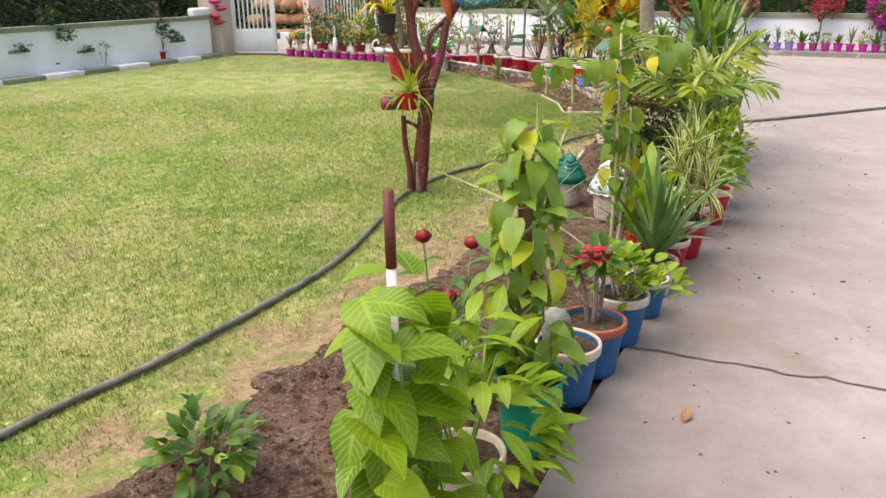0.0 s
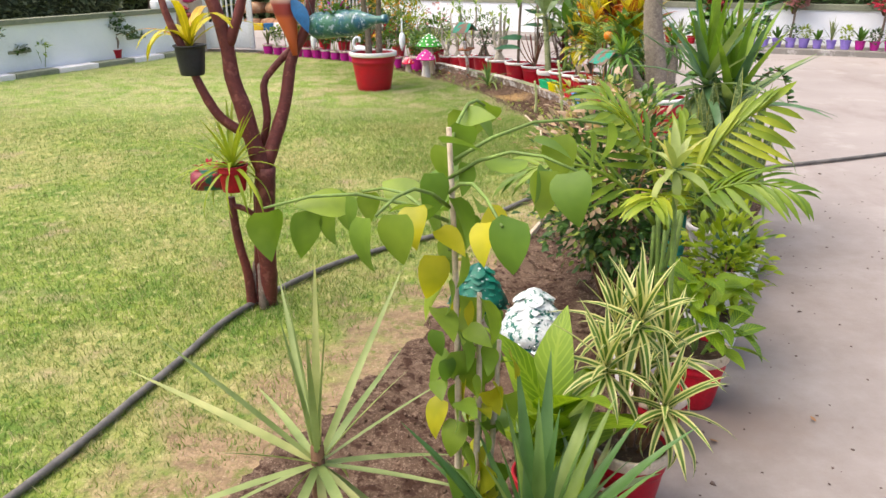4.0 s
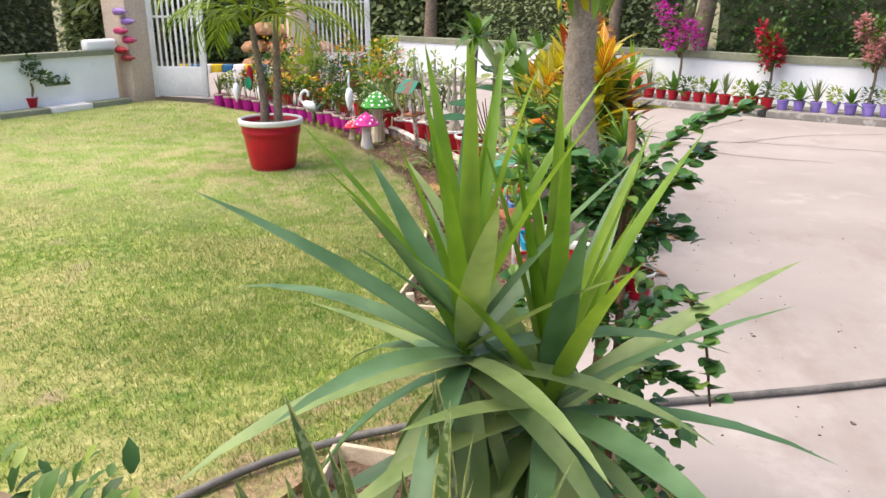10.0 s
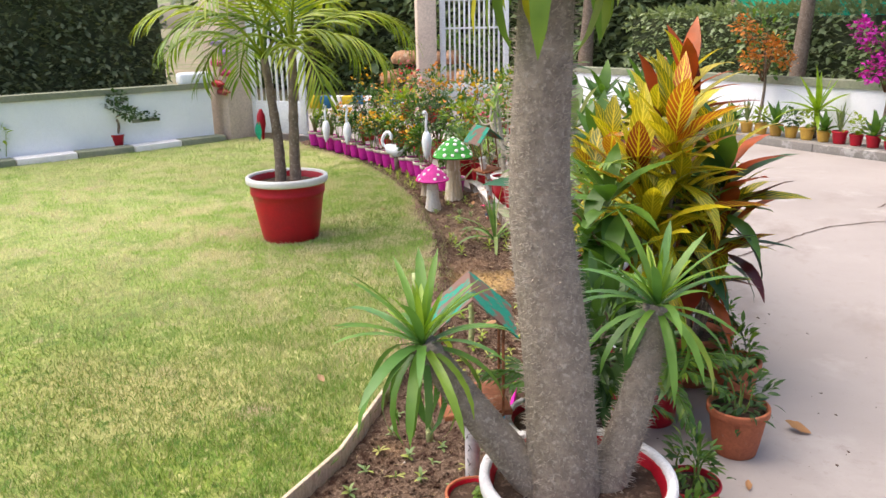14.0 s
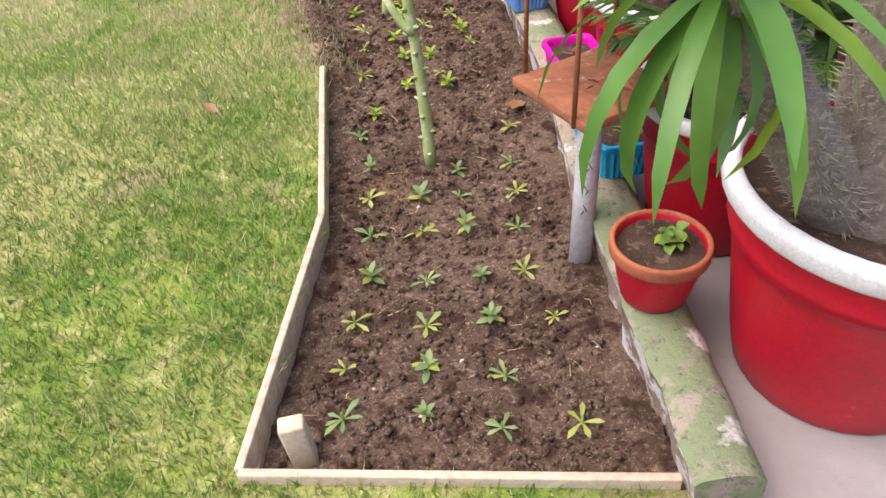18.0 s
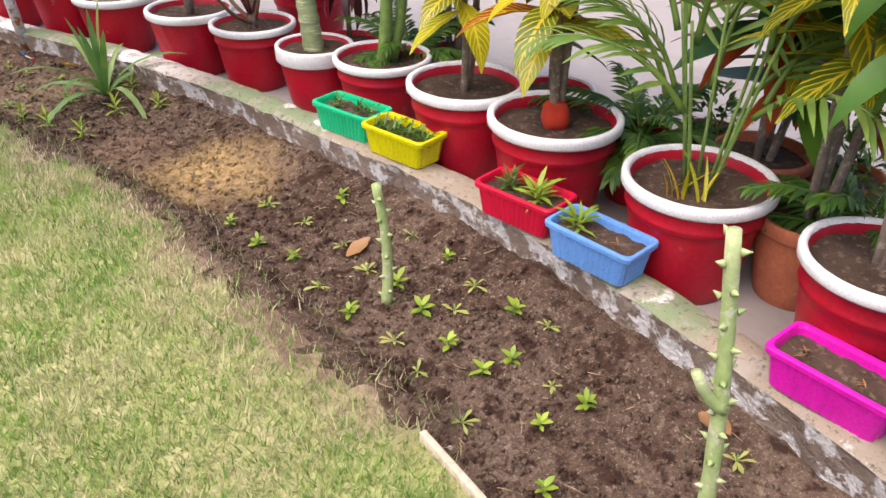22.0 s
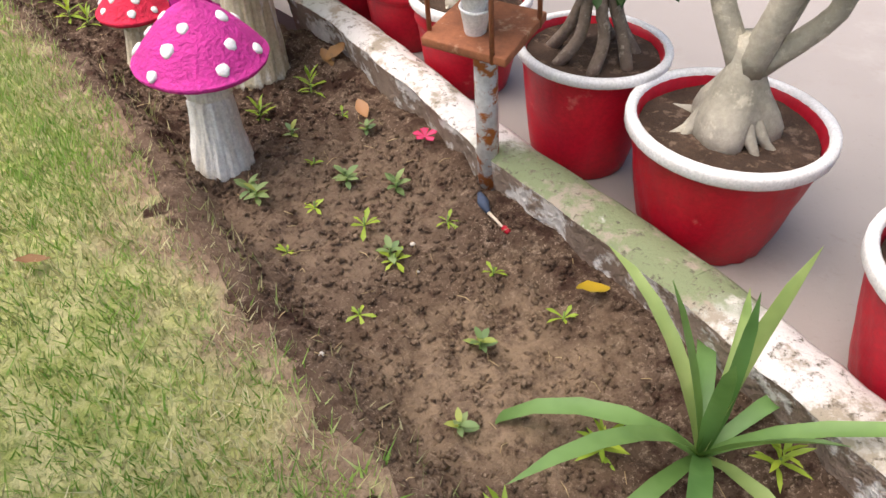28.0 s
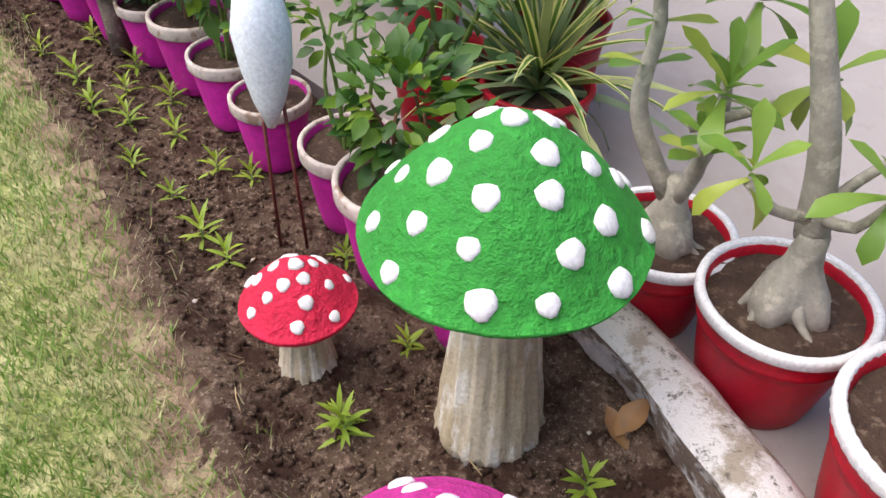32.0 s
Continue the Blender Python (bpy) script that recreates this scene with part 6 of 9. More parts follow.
for i in range(300):
    d = Vector((rnd.gauss(0, 1), rnd.gauss(0, 1) - 0.3, abs(rnd.gauss(0, 1)) + 0.4)).normalized()
    k = 0.80 + 0.24 * noise.noise(d * 2.2)
    q = (d.x * 0.47 * k, d.y * 0.53 * k, 0.58 + d.z * 0.54 * k)
    mm = L_pinktip if d.z > 0.3 and d.x + 0.5 * noise.noise(d * 3.1 + Vector((4, 2, 7))) < 0.25 else L_shrub
    part("leaf", leaf_mesh("oval", 0.5, (0.3, 0.7)[i % 2], 0.25, mm, 5), None, t, m=aim(q, math.degrees(math.atan2(-d.x, d.y)) + U(-70, 70), U(0, 65), U(-30, 30), U(0.038, 0.058)))

# painted scale ornaments in the border
M_scaleW = surf("ornament_white_green", (0.70, 0.74, 0.74), (0.55, 0.62, 0.62), (0.01, 0.13, 0.10), scale=14, rough=0.5, lo3=0.52, hi3=0.56)
M_scaleG = surf("ornament_green", (0.0, 0.14, 0.09), (0.0, 0.10, 0.07), (0.6, 0.66, 0.64), scale=16, rough=0.45, lo3=0.62, hi3=0.66)
for at, mm, sc, lab in (((1.17, 5.25), M_scaleW, 0.82, "cone of white and green painted shell scales on a pot"), ((0.93, 5.62), M_scaleG, 0.75, "green and white painted scaly ornament on the border soil")):
    t = thing("scale_ornament", (at[0], at[1], -0.04), lab, "ornament", "painted scale ornaments", scale=sc)
    mb = MB()
    mb.lathe([(0, 0), (0.11, 0), (0.13, 0.04), (0.15, 0.24), (0.155, 0.28), (0.14, 0.30), (0, 0.30)], 20)
    part("base", mb, M_rimdirt, t)
    for j in range(7):
        r, z = 0.20 * (1 - j / 7.3), 0.28 + 0.036 * j
        n = max(4, int(16 * (1 - j / 8)))
        for i in range(n):
            part("scale", leaf_mesh("oval", 0.85, 0.25, -0.25, mm, 4), None, t, m=aim((r * 0.55 * math.cos(6.283 * (i + 0.5 * (j % 2)) / n), r * 0.55 * math.sin(6.283 * (i + 0.5 * (j % 2)) / n), z + 0.02), math.degrees(6.283 * (i + 0.5 * (j % 2)) / n) - 90, -22, 0, 0.105))
    mb = MB()
    mb.lathe([(0.19, 0.27), (0.16, 0.33), (0.10, 0.43), (0.04, 0.51), (0, 0.53)], 16)
    part("core", mb, mm, t)

# round-leaved bush on a stake by the hose
F_round = leafy("foliage_round", (0.045, 0.13, 0.04), (0.09, 0.22, 0.055), (0.24, 0.38, 0.08), island=True, trans=0.2, rough=0.35)
t = thing("round_leaved_bush", (2.60, 7.72, -0.04), "dark round-leaved bush tied to a dark stake", "shrub")
twig(t, [(0.03, 0, 0), (0.035, 0, 0.7), (0.03, 0, 1.42)], 0.013, 0.012, M_twig, "stake", 8)
twig(t, smooth_line([(0.0, 0.02, 0), (-0.03, 0.0, 0.45), (-0.01, 0.02, 0.8), (0.02, 0.0, 1.16)], 0.06), 0.019, 0.012, M_twig, "trunk", 9)


def round_branch(pts, n, size):
    """A spreading branch set with round leaves on both sides."""
    line = smooth_line(pts, 0.03)
    twig(t, line, 0.007, 0.003, M_twig, "branch")
    n = int(n * 1.5)
    for i in range(n):
        f = (0.18 + 0.82 * (i + 0.5) / n) * (len(line) - 1)
        k = min(len(line) - 2, int(f))
        p = line[k].lerp(line[k + 1], f - k)
        d = line[k + 1] - line[k]
        az = math.degrees(math.atan2(-d.x, d.y)) + (70 if i % 2 else -70) * (1 - 0.6 * i / n) + U(-25, 25)
        part("leaf", leaf_mesh("oval", 0.9, 0.3, 0.18, L_round, 5), None, t, m=aim(p + Vector((U(-0.012, 0.012), U(-0.012, 0.012), U(-0.012, 0.016))), az, U(-5, 45), U(-30, 30), size * U(0.8, 1.15)))


for pts, n, size in (
        ([(0.0, 0.0, 1.22), (-0.14, -0.08, 1.36), (-0.25, -0.10, 1.46)], 26, 0.050),
        ([(0.0, 0.0, 1.20), (-0.16, -0.02, 1.33), (-0.28, -0.08, 1.37)], 28, 0.052),
        ([(0.0, 0.0, 1.12), (-0.18, -0.10, 1.25), (-0.33, -0.15, 1.26)], 34, 0.054),
        ([(0.0, 0.0, 1.08), (-0.12, -0.12, 1.19), (-0.24, -0.16, 1.17)], 28, 0.052),
        ([(0.01, 0.0, 1.14), (-0.06, -0.12, 1.28), (-0.10, -0.16, 1.34)], 22, 0.050),
        ([(0.02, 0.0, 1.16), (0.12, 0.05, 1.33), (0.26, 0.06, 1.43), (0.35, 0.06, 1.45)], 42, 0.048),
        ([(0.02, 0.0, 1.14), (0.14, -0.02, 1.27), (0.26, 0.08, 1.34)], 30, 0.048),
        ([(0.02, 0.02, 1.08), (0.14, 0.10, 1.20), (0.22, 0.14, 1.22)], 30, 0.050),
        ([(0.02, 0.02, 0.95), (0.12, 0.02, 1.08), (0.22, 0.05, 1.06)], 30, 0.052),
        ([(0.0, 0.0, 0.80), (-0.14, -0.08, 0.98), (-0.28, -0.14, 0.98)], 32, 0.052),
        ([(0.0, 0.0, 0.72), (-0.16, -0.02, 0.88), (-0.30, -0.06, 0.84)], 30, 0.052),
        ([(0.0, 0.0, 0.66), (0.12, 0.0, 0.86), (0.22, 0.03, 0.88)], 32, 0.054),
        ([(0.0, 0.0, 0.45), (0.14, 0.04, 0.62), (0.28, 0.0, 0.58)], 30, 0.054),
        ([(0.0, 0.0, 0.35), (-0.14, 0.04, 0.5), (-0.28, 0.06, 0.46)], 28, 0.054),
        ([(0.0, 0.0, 0.15), (0.16, 0.0, 0.26), (0.30, -0.04, 0.2)], 24, 0.052),
        ([(0.03, -0.05, 0.7), (0.14, -0.34, 1.02), (0.19, -0.5, 1.02), (0.21, -0.6, 0.86)], 36, 0.046)):
    round_branch(pts, n, size)
for (dx, dy, z, n, r) in ((0.0, 0.0, 1.24, 110, 0.13), (0.04, 0.04, 1.10, 150, 0.17), (-0.10, -0.05, 1.20, 90, 0.12), (0.02, 0.02, 0.80, 190, 0.22), (0.05, -0.02, 0.5, 190, 0.24), (0.1, 0.0, 0.25, 120, 0.2)):
    spray(t, (dx, dy, z), (r, r, r * 0.7), n, 0.044, F_round, "oval", 0.88, "foliage", 0.15)

# ---- painted dead tree with hanging pots ----
t = thing("painted_tree", (-0.20, 5.90, -0.02), "maroon-painted dead tree trunk carrying pots and ornaments", "tree")
R3 = lambda *p: [Vector(q) for q in p]
for k, (pts, r0, r1) in enumerate((
        (R3((0.03, 0.0, 0), (0.05, -0.02, 0.2), (0.06, -0.04, 0.45), (0.08, -0.06, 0.62), (0.10, -0.07, 0.78)), 0.042, 0.05),
        (R3((-0.03, 0.0, 0), (0.0, 0.01, 0.2), (0.03, -0.01, 0.42), (0.06, -0.05, 0.65), (0.09, -0.07, 0.75)), 0.034, 0.036),
        (R3((-0.05, -0.03, 0), (-0.05, -0.04, 0.2), (-0.08, -0.05, 0.4), (-0.09, -0.06, 0.62)), 0.026, 0.02),
        (R3((-0.09, -0.06, 0.58), (-0.02, -0.06, 0.56), (0.05, -0.05, 0.50)), 0.014, 0.014),
        (R3((0.10, -0.07, 0.74), (0.06, -0.08, 0.88), (0.03, -0.09, 1.05), (-0.01, -0.09, 1.2), (-0.02, -0.09, 1.34), (-0.05, -0.10, 1.5), (-0.12, -0.1, 1.72), (-0.1, -0.08, 1.95)), 0.045, 0.02),
        (R3((-0.02, -0.09, 1.34), (0.04, -0.1, 1.46), (0.09, -0.09, 1.62), (0.14, -0.08, 1.8)), 0.026, 0.016),
        (R3((0.10, -0.07, 0.78), (0.15, -0.02, 0.92), (0.2, 0.02, 1.08), (0.24, 0.05, 1.28), (0.32, 0.06, 1.42), (0.36, 0.08, 1.60), (0.46, 0.1, 1.78)), 0.036, 0.016),
        (R3((0.07, 0.0, 0.86), (0.11, 0.0, 1.0), (0.1, 0.02, 1.15), (0.14, 0.04, 1.22), (0.24, 0.05, 1.32)), 0.02, 0.016),
        (R3((0.04, -0.08, 0.93), (-0.08, -0.1, 1.02), (-0.15, -0.11, 1.15), (-0.2, -0.12, 1.3), (-0.27, -0.13, 1.5), (-0.3, -0.13, 1.7)), 0.026, 0.014))):
    sm = smooth_line([tuple(p) for p in pts], 0.05)
    mb = MB()
    mb.tube(sm, [(r0 + (r1 - r0) * i / (len(sm) - 1)) * (1 + 0.12 * noise.noise(p * 14)) for i, p in enumerate(sm)], 10)
    part("trunk" if k < 3 else "branch", mb, M_maroon, t)
for k in range(4):
    mb = MB()
    mb.tube([(0.06 * math.cos(k * 1.7), 0.06 * math.sin(k * 1.7), 0.0), (0.035 * math.cos(k * 1.7), 0.035 * math.sin(k * 1.7), 0.1), (0.02 * math.cos(k * 1.7), 0.02 * math.sin(k * 1.7), 0.26)], [0.028, 0.022, 0.012], 7)
    part("root_flare", mb, M_bark, t)
t, s = potted("hanging_spider_plant", "redplain", (-0.24, 5.76), 0.15, "yellow-green spider plant in a red pot on the painted tree", "potted plant", z=0.66)
rosette(t, (0, 0, s), 48, 0.33, L_spider, "sword", 0.06, (85, -20), (0.4, 0.9, 1.5), 0.3)
t, s = potted("hanging_black_pot", "black", (-0.39, 5.80), 0.15, "trailing yellow plant in a black pot hung on the painted tree", "potted plant", z=1.20)
for i in range(12):
    part("leaf", leaf_mesh("strap", 0.11, (1.4, 2.2)[i % 2], 0.2, L_crotonY, 9), None, t, m=aim((0, 0, s), i * 137, U(40, 85), 0, U(0.25, 0.42)))
t = thing("parrot_ornament", (0.03, 5.93, 1.27), "painted parrot ornament, cream and orange with blue wing", "ornament")
mb = MB()
mb.tube([(0.03, 0, 0.0), (0.02, 0, 0.1), (0.0, 0, 0.19), (-0.01, 0, 0.26), (-0.01, -0.0, 0.33), (-0.015, 0, 0.37)], [0.012, 0.03, 0.05, 0.058, 0.05, 0.015], 14)
mt = nodes_of("parrot_paint")
zc = mt[1].nodes.new("ShaderNodeTexCoord")
sx = mt[1].nodes.new("ShaderNodeSeparateXYZ")
mt[3].new(zc.outputs["Object"], sx.inputs[0])
cc = mixc(mt[1], ramp(mt[1], sx.outputs[2], 0.17, 0.19), (0.62, 0.13, 0.04), (0.35, 0.05, 0.04))
cc = mixc(mt[1], ramp(mt[1], sx.outputs[2], 0.23, 0.25), cc, (0.66, 0.42, 0.32))
mt[3].new(cc, mt[4].inputs["Base Color"])
part("parrot", mb, mt[0], t)
part("wing", leaf_mesh("lance", 0.4, 0.3, 0.2, M_blue, 6), None, t, m=aim((0.04, -0.02, 0.26), -130, -50, 20, 0.18))
t = thing("bottle_garden", (0.15, 5.95, 1.40), "green painted bottle planter with tiny plants hung from the tree", "planter", rz=-20)
mb = MB()
mb.lathe([(0, 0), (0.05, 0.0), (0.06, 0.02), (0.06, 0.2), (0.05, 0.25), (0.018, 0.33), (0.016, 0.36), (0.02, 0.37), (0.02, 0.39), (0, 0.39)], 16, m=pose(0, 0, 0, 0, 84, 0))
part("bottle", mb, surf("bottle_green", (0.05, 0.16, 0.10), (0.02, 0.10, 0.16), (0.35, 0.45, 0.5), scale=18, rough=0.3), t)
spray(t, (0.14, 0, 0.05), (0.1, 0.05, 0.05), 70, 0.04, F_green, name="foliage")
spray(t, (0.14, 0, 0.08), (0.09, 0.04, 0.03), 14, 0.025, F_mag, name="blossom")
t = thing("wire_hanger", (0.15, 5.95, 1.46), "thin wire from which the bottle planter hangs", "wire")
twig(t, [(0.0, 0, 0.0), (-0.05, 0.0, 0.22)], 0.0025, 0.0025, M_hose, "wire")
t = thing("bottle_planter_small", (-0.45, 5.78, 0.70), "green and red painted bottle planter tied to the tree", "planter", rz=10)
mb = MB()
mb.lathe([(0, 0), (0.04, 0.0), (0.05, 0.02), (0.05, 0.14), (0.02, 0.2), (0, 0.2)], 14, m=pose(0, 0, 0, 0, 90, 0))
part("bottle", mb, surf("bottle_teal", (0.01, 0.13, 0.08), (0.25, 0.03, 0.05), scale=9, rough=0.4, lo=0.5, hi=0.54), t)
spray(t, (0.08, 0, 0.05), (0.09, 0.04, 0.025), 40, 0.035, F_red, name="foliage")

# ---- palm in the red tub on the lawn ----
t, s = potted("palm_tub", "red", (-0.59, 12.97), 0.65, "feather palm in a large white-rimmed red tub on the lawn", "potted palm")
heads = []
for (x0, x1, y1, z1) in ((-0.06, -0.14, 0.02, 1.42), (0.08, 0.10, 0.05, 1.5)):
    sm = smooth_line([(x0, 0, s - 0.05), (x0 * 1.1, 0.01, 0.8), (x1, y1, z1)], 0.05)
    mb = MB()
    mb.tube(sm, [0.046 - 0.018 * i / len(sm) + 0.003 * (i % 3 == 0) for i in range(len(sm))], 12)
    part("trunk", mb, M_bark, t)
    heads.append((x1, y1, z1))
for h, (x, y, z) in enumerate(heads):
    for k in range(9):
        az = k * 137.5 + h * 40
        el = (82, 62, 45, 28)[k % 4]
        frond(t, (x, y, z), az, el, U(0.85, 1.12), L_palmY if k % 3 else L_palm, 20, 0.35, 0.019, 1.6, lift=-4)
t = thing("palm_parrot", (-0.755, 12.93, 0.80), "small red and green parrot ornament tied to the palm trunk", "ornament")
mb = MB()
mb.tube([(0, 0, 0), (0, -0.01, 0.06), (0, -0.015, 0.12), (0, -0.01, 0.19), (0, -0.01, 0.24)], [0.008, 0.02, 0.036, 0.032, 0.01], 12)
part("body", mb, M_red, t)
part("wing", leaf_mesh("lance", 0.4, 0.3, 0.2, M_teal, 6), None, t, m=aim((0.0, -0.045, 0.15), 180, -80, 0, 0.16))
part("wing", leaf_mesh("lance", 0.4, 0.3, 0.2, M_blue, 6), None, t, m=aim((-0.03, -0.01, 0.15), 90, -80, 0, 0.15))

# ---- things in the curved bed ----
seed_mats = [F_lime, F_green, leafy("seedling_blue_green", (0.12, 0.22, 0.11), (0.18, 0.28, 0.15), island=True), leafy("seedling_yellow", (0.30, 0.33, 0.06), (0.38, 0.36, 0.10), island=True)]


def seedling(at, kind, mat, sc, label):
    """A seedling of a few leaves on a short stem."""
    t = thing("seedling", (at[0], at[1], soil_z(at[0], at[1], -0.055, 0.019, 1.0) - 0.004), label, "seedling", "seedlings in the curved bed", rz=U(0, 360), scale=sc)
    if kind == "leafy":
        for i in range(8):
            part("leaf", leaf_mesh("oval", 0.44, 0.5, 0.2, mat, 4), None, t, m=aim((0, 0, 0.014 + 0.003 * i), i * 137.5 + U(-10, 10), 12 + 6 * i + U(-8, 8), U(-15, 15), U(0.028, 0.044)))
    elif kind == "grassy":
        for i in range(13):
            part("leaf", leaf_mesh("lance", 0.2, 0.5, 0.2, mat, 3), None, t, m=aim((0, 0, 0.006 + 0.004 * i), i * 137.5, 10 + 5.2 * i + U(-8, 8), 0, U(0.045, 0.068)))
    else:
        for i in range(6):
            part("leaf", leaf_mesh("spoon", 0.3, 0.6, 0.2, mat, 4), None, t, m=aim((0, 0, 0.012), i * 137.5 + U(-15, 15), U(5, 50), U(-20, 20), U(0.032, 0.054)))
    part("stem", seed_stem, None, t)


b = MB()
b.tube([(0, 0, -0.02), (0, 0, 0.035)], 0.0028, 5)
seed_stem = b.mesh("stem", M_stemgreen)
L_seed_lime = leafy("seedling_lime_leaf", (0.30, 0.42, 0.05), (0.42, 0.52, 0.06), trans=0.35)
L_seed_blue = leafy("seedling_pale_leaf", (0.20, 0.30, 0.13), (0.30, 0.38, 0.15), (0.38, 0.42, 0.10), trans=0.3)
L_seed_straw = leafy("seedling_straw_leaf", (0.38, 0.40, 0.10), (0.46, 0.44, 0.14), trans=0.3)
BLUE_ROWS = [(1.55, 10.68), (1.6, 10.52), (1.61, 10.39), (1.63, 10.24), (1.75, 10.39), (1.76, 10.25), (1.85, 10.4), (1.84, 10.52), (1.99, 10.7), (1.99, 10.54), (1.87, 10.25), (2.0, 10.4), (2.0, 10.26), (1.91, 10.09), (2.01, 10.11), (1.78, 10.08), (1.65, 10.08), (1.63, 9.93), (1.79, 9.92), (1.93, 9.94), (2.07, 9.94), (1.96, 9.79), (1.8, 9.8), (2.1, 9.65), (1.95, 9.65), (1.8, 9.68), (1.63, 9.79), (1.64, 9.67)]
YELLOW_ROWS = [(1.73, 11.22), (1.51, 11.06), (1.67, 10.98), (1.77, 11.09), (1.8, 10.99), (1.49, 11.27), (1.58, 10.82), (1.36, 12.26), (1.23, 12.21), (1.37, 12.25), (1.28, 12.04), (1.45, 12.1), (1.61, 12.19), (1.52, 11.93), (1.36, 11.91), (1.38, 11.73), (1.42, 11.58), (1.73, 11.86), (1.78, 11.7), (1.54, 11.76), (1.59, 11.64), (1.79, 11.54), (1.6, 11.49), (1.69, 11.47), (1.83, 11.38), (1.87, 11.27), (1.64, 11.21), (1.48, 11.4), (1.6, 11.32)]
TUFTS = [(0.63, 13.42), (0.72, 13.31), (0.84, 13.15), (0.99, 13.35), (1.16, 13.28), (1.08, 13.49), (0.81, 13.56), (-0.22, 14.84), (0.2, 14.78), (-0.14, 15.04), (-0.21, 14.83), (-0.77, 15.41), (-0.65, 15.29), (-0.9, 15.49), (-0.61, 15.51), (-0.7, 15.52), (-0.86, 15.65), (-0.78, 15.79), (-0.94, 15.81), (-1.0, 15.68), (-1.12, 15.72), (-1.24, 15.86), (-1.33, 16.13), (-1.11, 15.96), (-1.39, 15.95), (-1.08, 15.83), (-1.06, 16.09), (-0.56, 15.21), (-0.32, 15.28), (-0.54, 15.59), (0.07, 14.66)]
SPARSE = [(0.57, 14.17), (0.32, 14.35), (0.38, 14.16), (0.1, 14.3), (0.26, 14.24), (0.45, 14.31), (0.66, 13.99), (0.44, 14.07), (0.24, 14.43), (0.37, 14.53), (0.79, 13.86), (0.57, 13.61), (0.38, 13.9), (0.62, 13.8), (0.3, 14.63), (0.12, 14.27), (0.21, 14.1), (0.17, 14.56), (0.45, 14.05), (0.33, 14.33), (-1.6, 16.2), (-1.75, 16.4), (-2.0, 16.55)]
for rows, kinds_of, lab in ((BLUE_ROWS, [("sparse", L_seed_blue), ("leafy", L_seed_blue), ("sparse", L_seed_straw)], "young pale green seedling planted in the dark soil"), (YELLOW_ROWS, [("leafy", L_seed_lime), ("sparse", L_seed_straw)], "young yellow-green seedling planted in the dark soil"), (TUFTS, [("grassy", L_seed_lime)], "bright green tufted seedling in the bed soil"), (SPARSE, [("sparse", L_seed_lime), ("leafy", L_seed_blue)], "sparse young seedling in the bed soil")):
    for i, at in enumerate(rows):
        kd, mm = kinds_of[i % len(kinds_of)]
        seedling(at, kd, mm, U(0.7, 1.05), lab)

# thorny green cuttings
M_cut = surf("green_cutting", (0.40, 0.45, 0.21), (0.32, 0.41, 0.14), (0.54, 0.53, 0.36), scale=12, rough=0.6, coord="Object")
for (x, y, h, r, lean) in ((1.765, 10.56, 0.75, 0.0165, (-0.068, 0.038)), (1.538, 11.597, 0.39, 0.0165, (-0.02, 0.0))):
    t = thing("thorny_cutting", (x, y, -0.07), "leafless thorny green cutting stuck upright in the soil", "cutting", "cuttings in the bed")
    mb = MB()
    line = bend((0, 0, 0), (lean[0], lean[1], h), (0.015, 0, 0), 12)
    mb.tube(line, [r * (1 + 0.07 * (i % 2)) * (1 - 0.3 * i / 12) for i in range(13)], 10)
    part("stem", mb, M_cut, t)
    for k in range(int(h * 44)):
        f = (k + 0.5) / (h * 44)
        p = line[min(12, int(f * 12))].lerp(line[min(12, int(f * 12) + 1)], f * 12 - int(f * 12))
        a = k * 2.4
        th = MB()
        th.lathe([(0.008, 0), (0.004, 0.008), (0, 0.017)], 6, m=pose(p.x + r * 0.8 * math.cos(a), p.y + r * 0.8 * math.sin(a), p.z, 0, 70, math.degrees(a)))
        part("thorn", th, M_cut, t)
    if h > 0.5:
        twig(t, bend((-0.02, 0.012, h * 0.54), (-0.085, 0.03, h * 0.66), (0, 0, -0.015), 4), 0.013, 0.009, M_cut, "side_shoot")

# bird feeders
M_pvc = surf("white_pvc", (0.70, 0.66, 0.68), (0.62, 0.58, 0.6), (0.12, 0.12, 0.12), scale=9, fine=70, rough=0.5, lo3=0.66, hi3=0.70)
M_rustpost = surf("white_rusty_post", (0.68, 0.66, 0.64), (0.58, 0.55, 0.53), (0.42, 0.13, 0.03), scale=9, rough=0.6, lo3=0.50, hi3=0.56)
M_rust = surf("rusty_steel", (0.36, 0.13, 0.06), (0.24, 0.09, 0.045), (0.46, 0.25, 0.15), scale=10, fine=70, rough=0.85, lo3=0.58, hi3=0.66)
M_roof = surf("flaked_teal_roof", (0.0, 0.22, 0.15), (0.17, 0.095, 0.075), (0.20, 0.11, 0.085), scale=11, fine=60, rough=0.75, lo=0.46, hi=0.52, lo3=0.60, hi3=0.64)


M_inkmark = surf("faded_ink", (0.02, 0.02, 0.025), scale=30, rough=0.6)


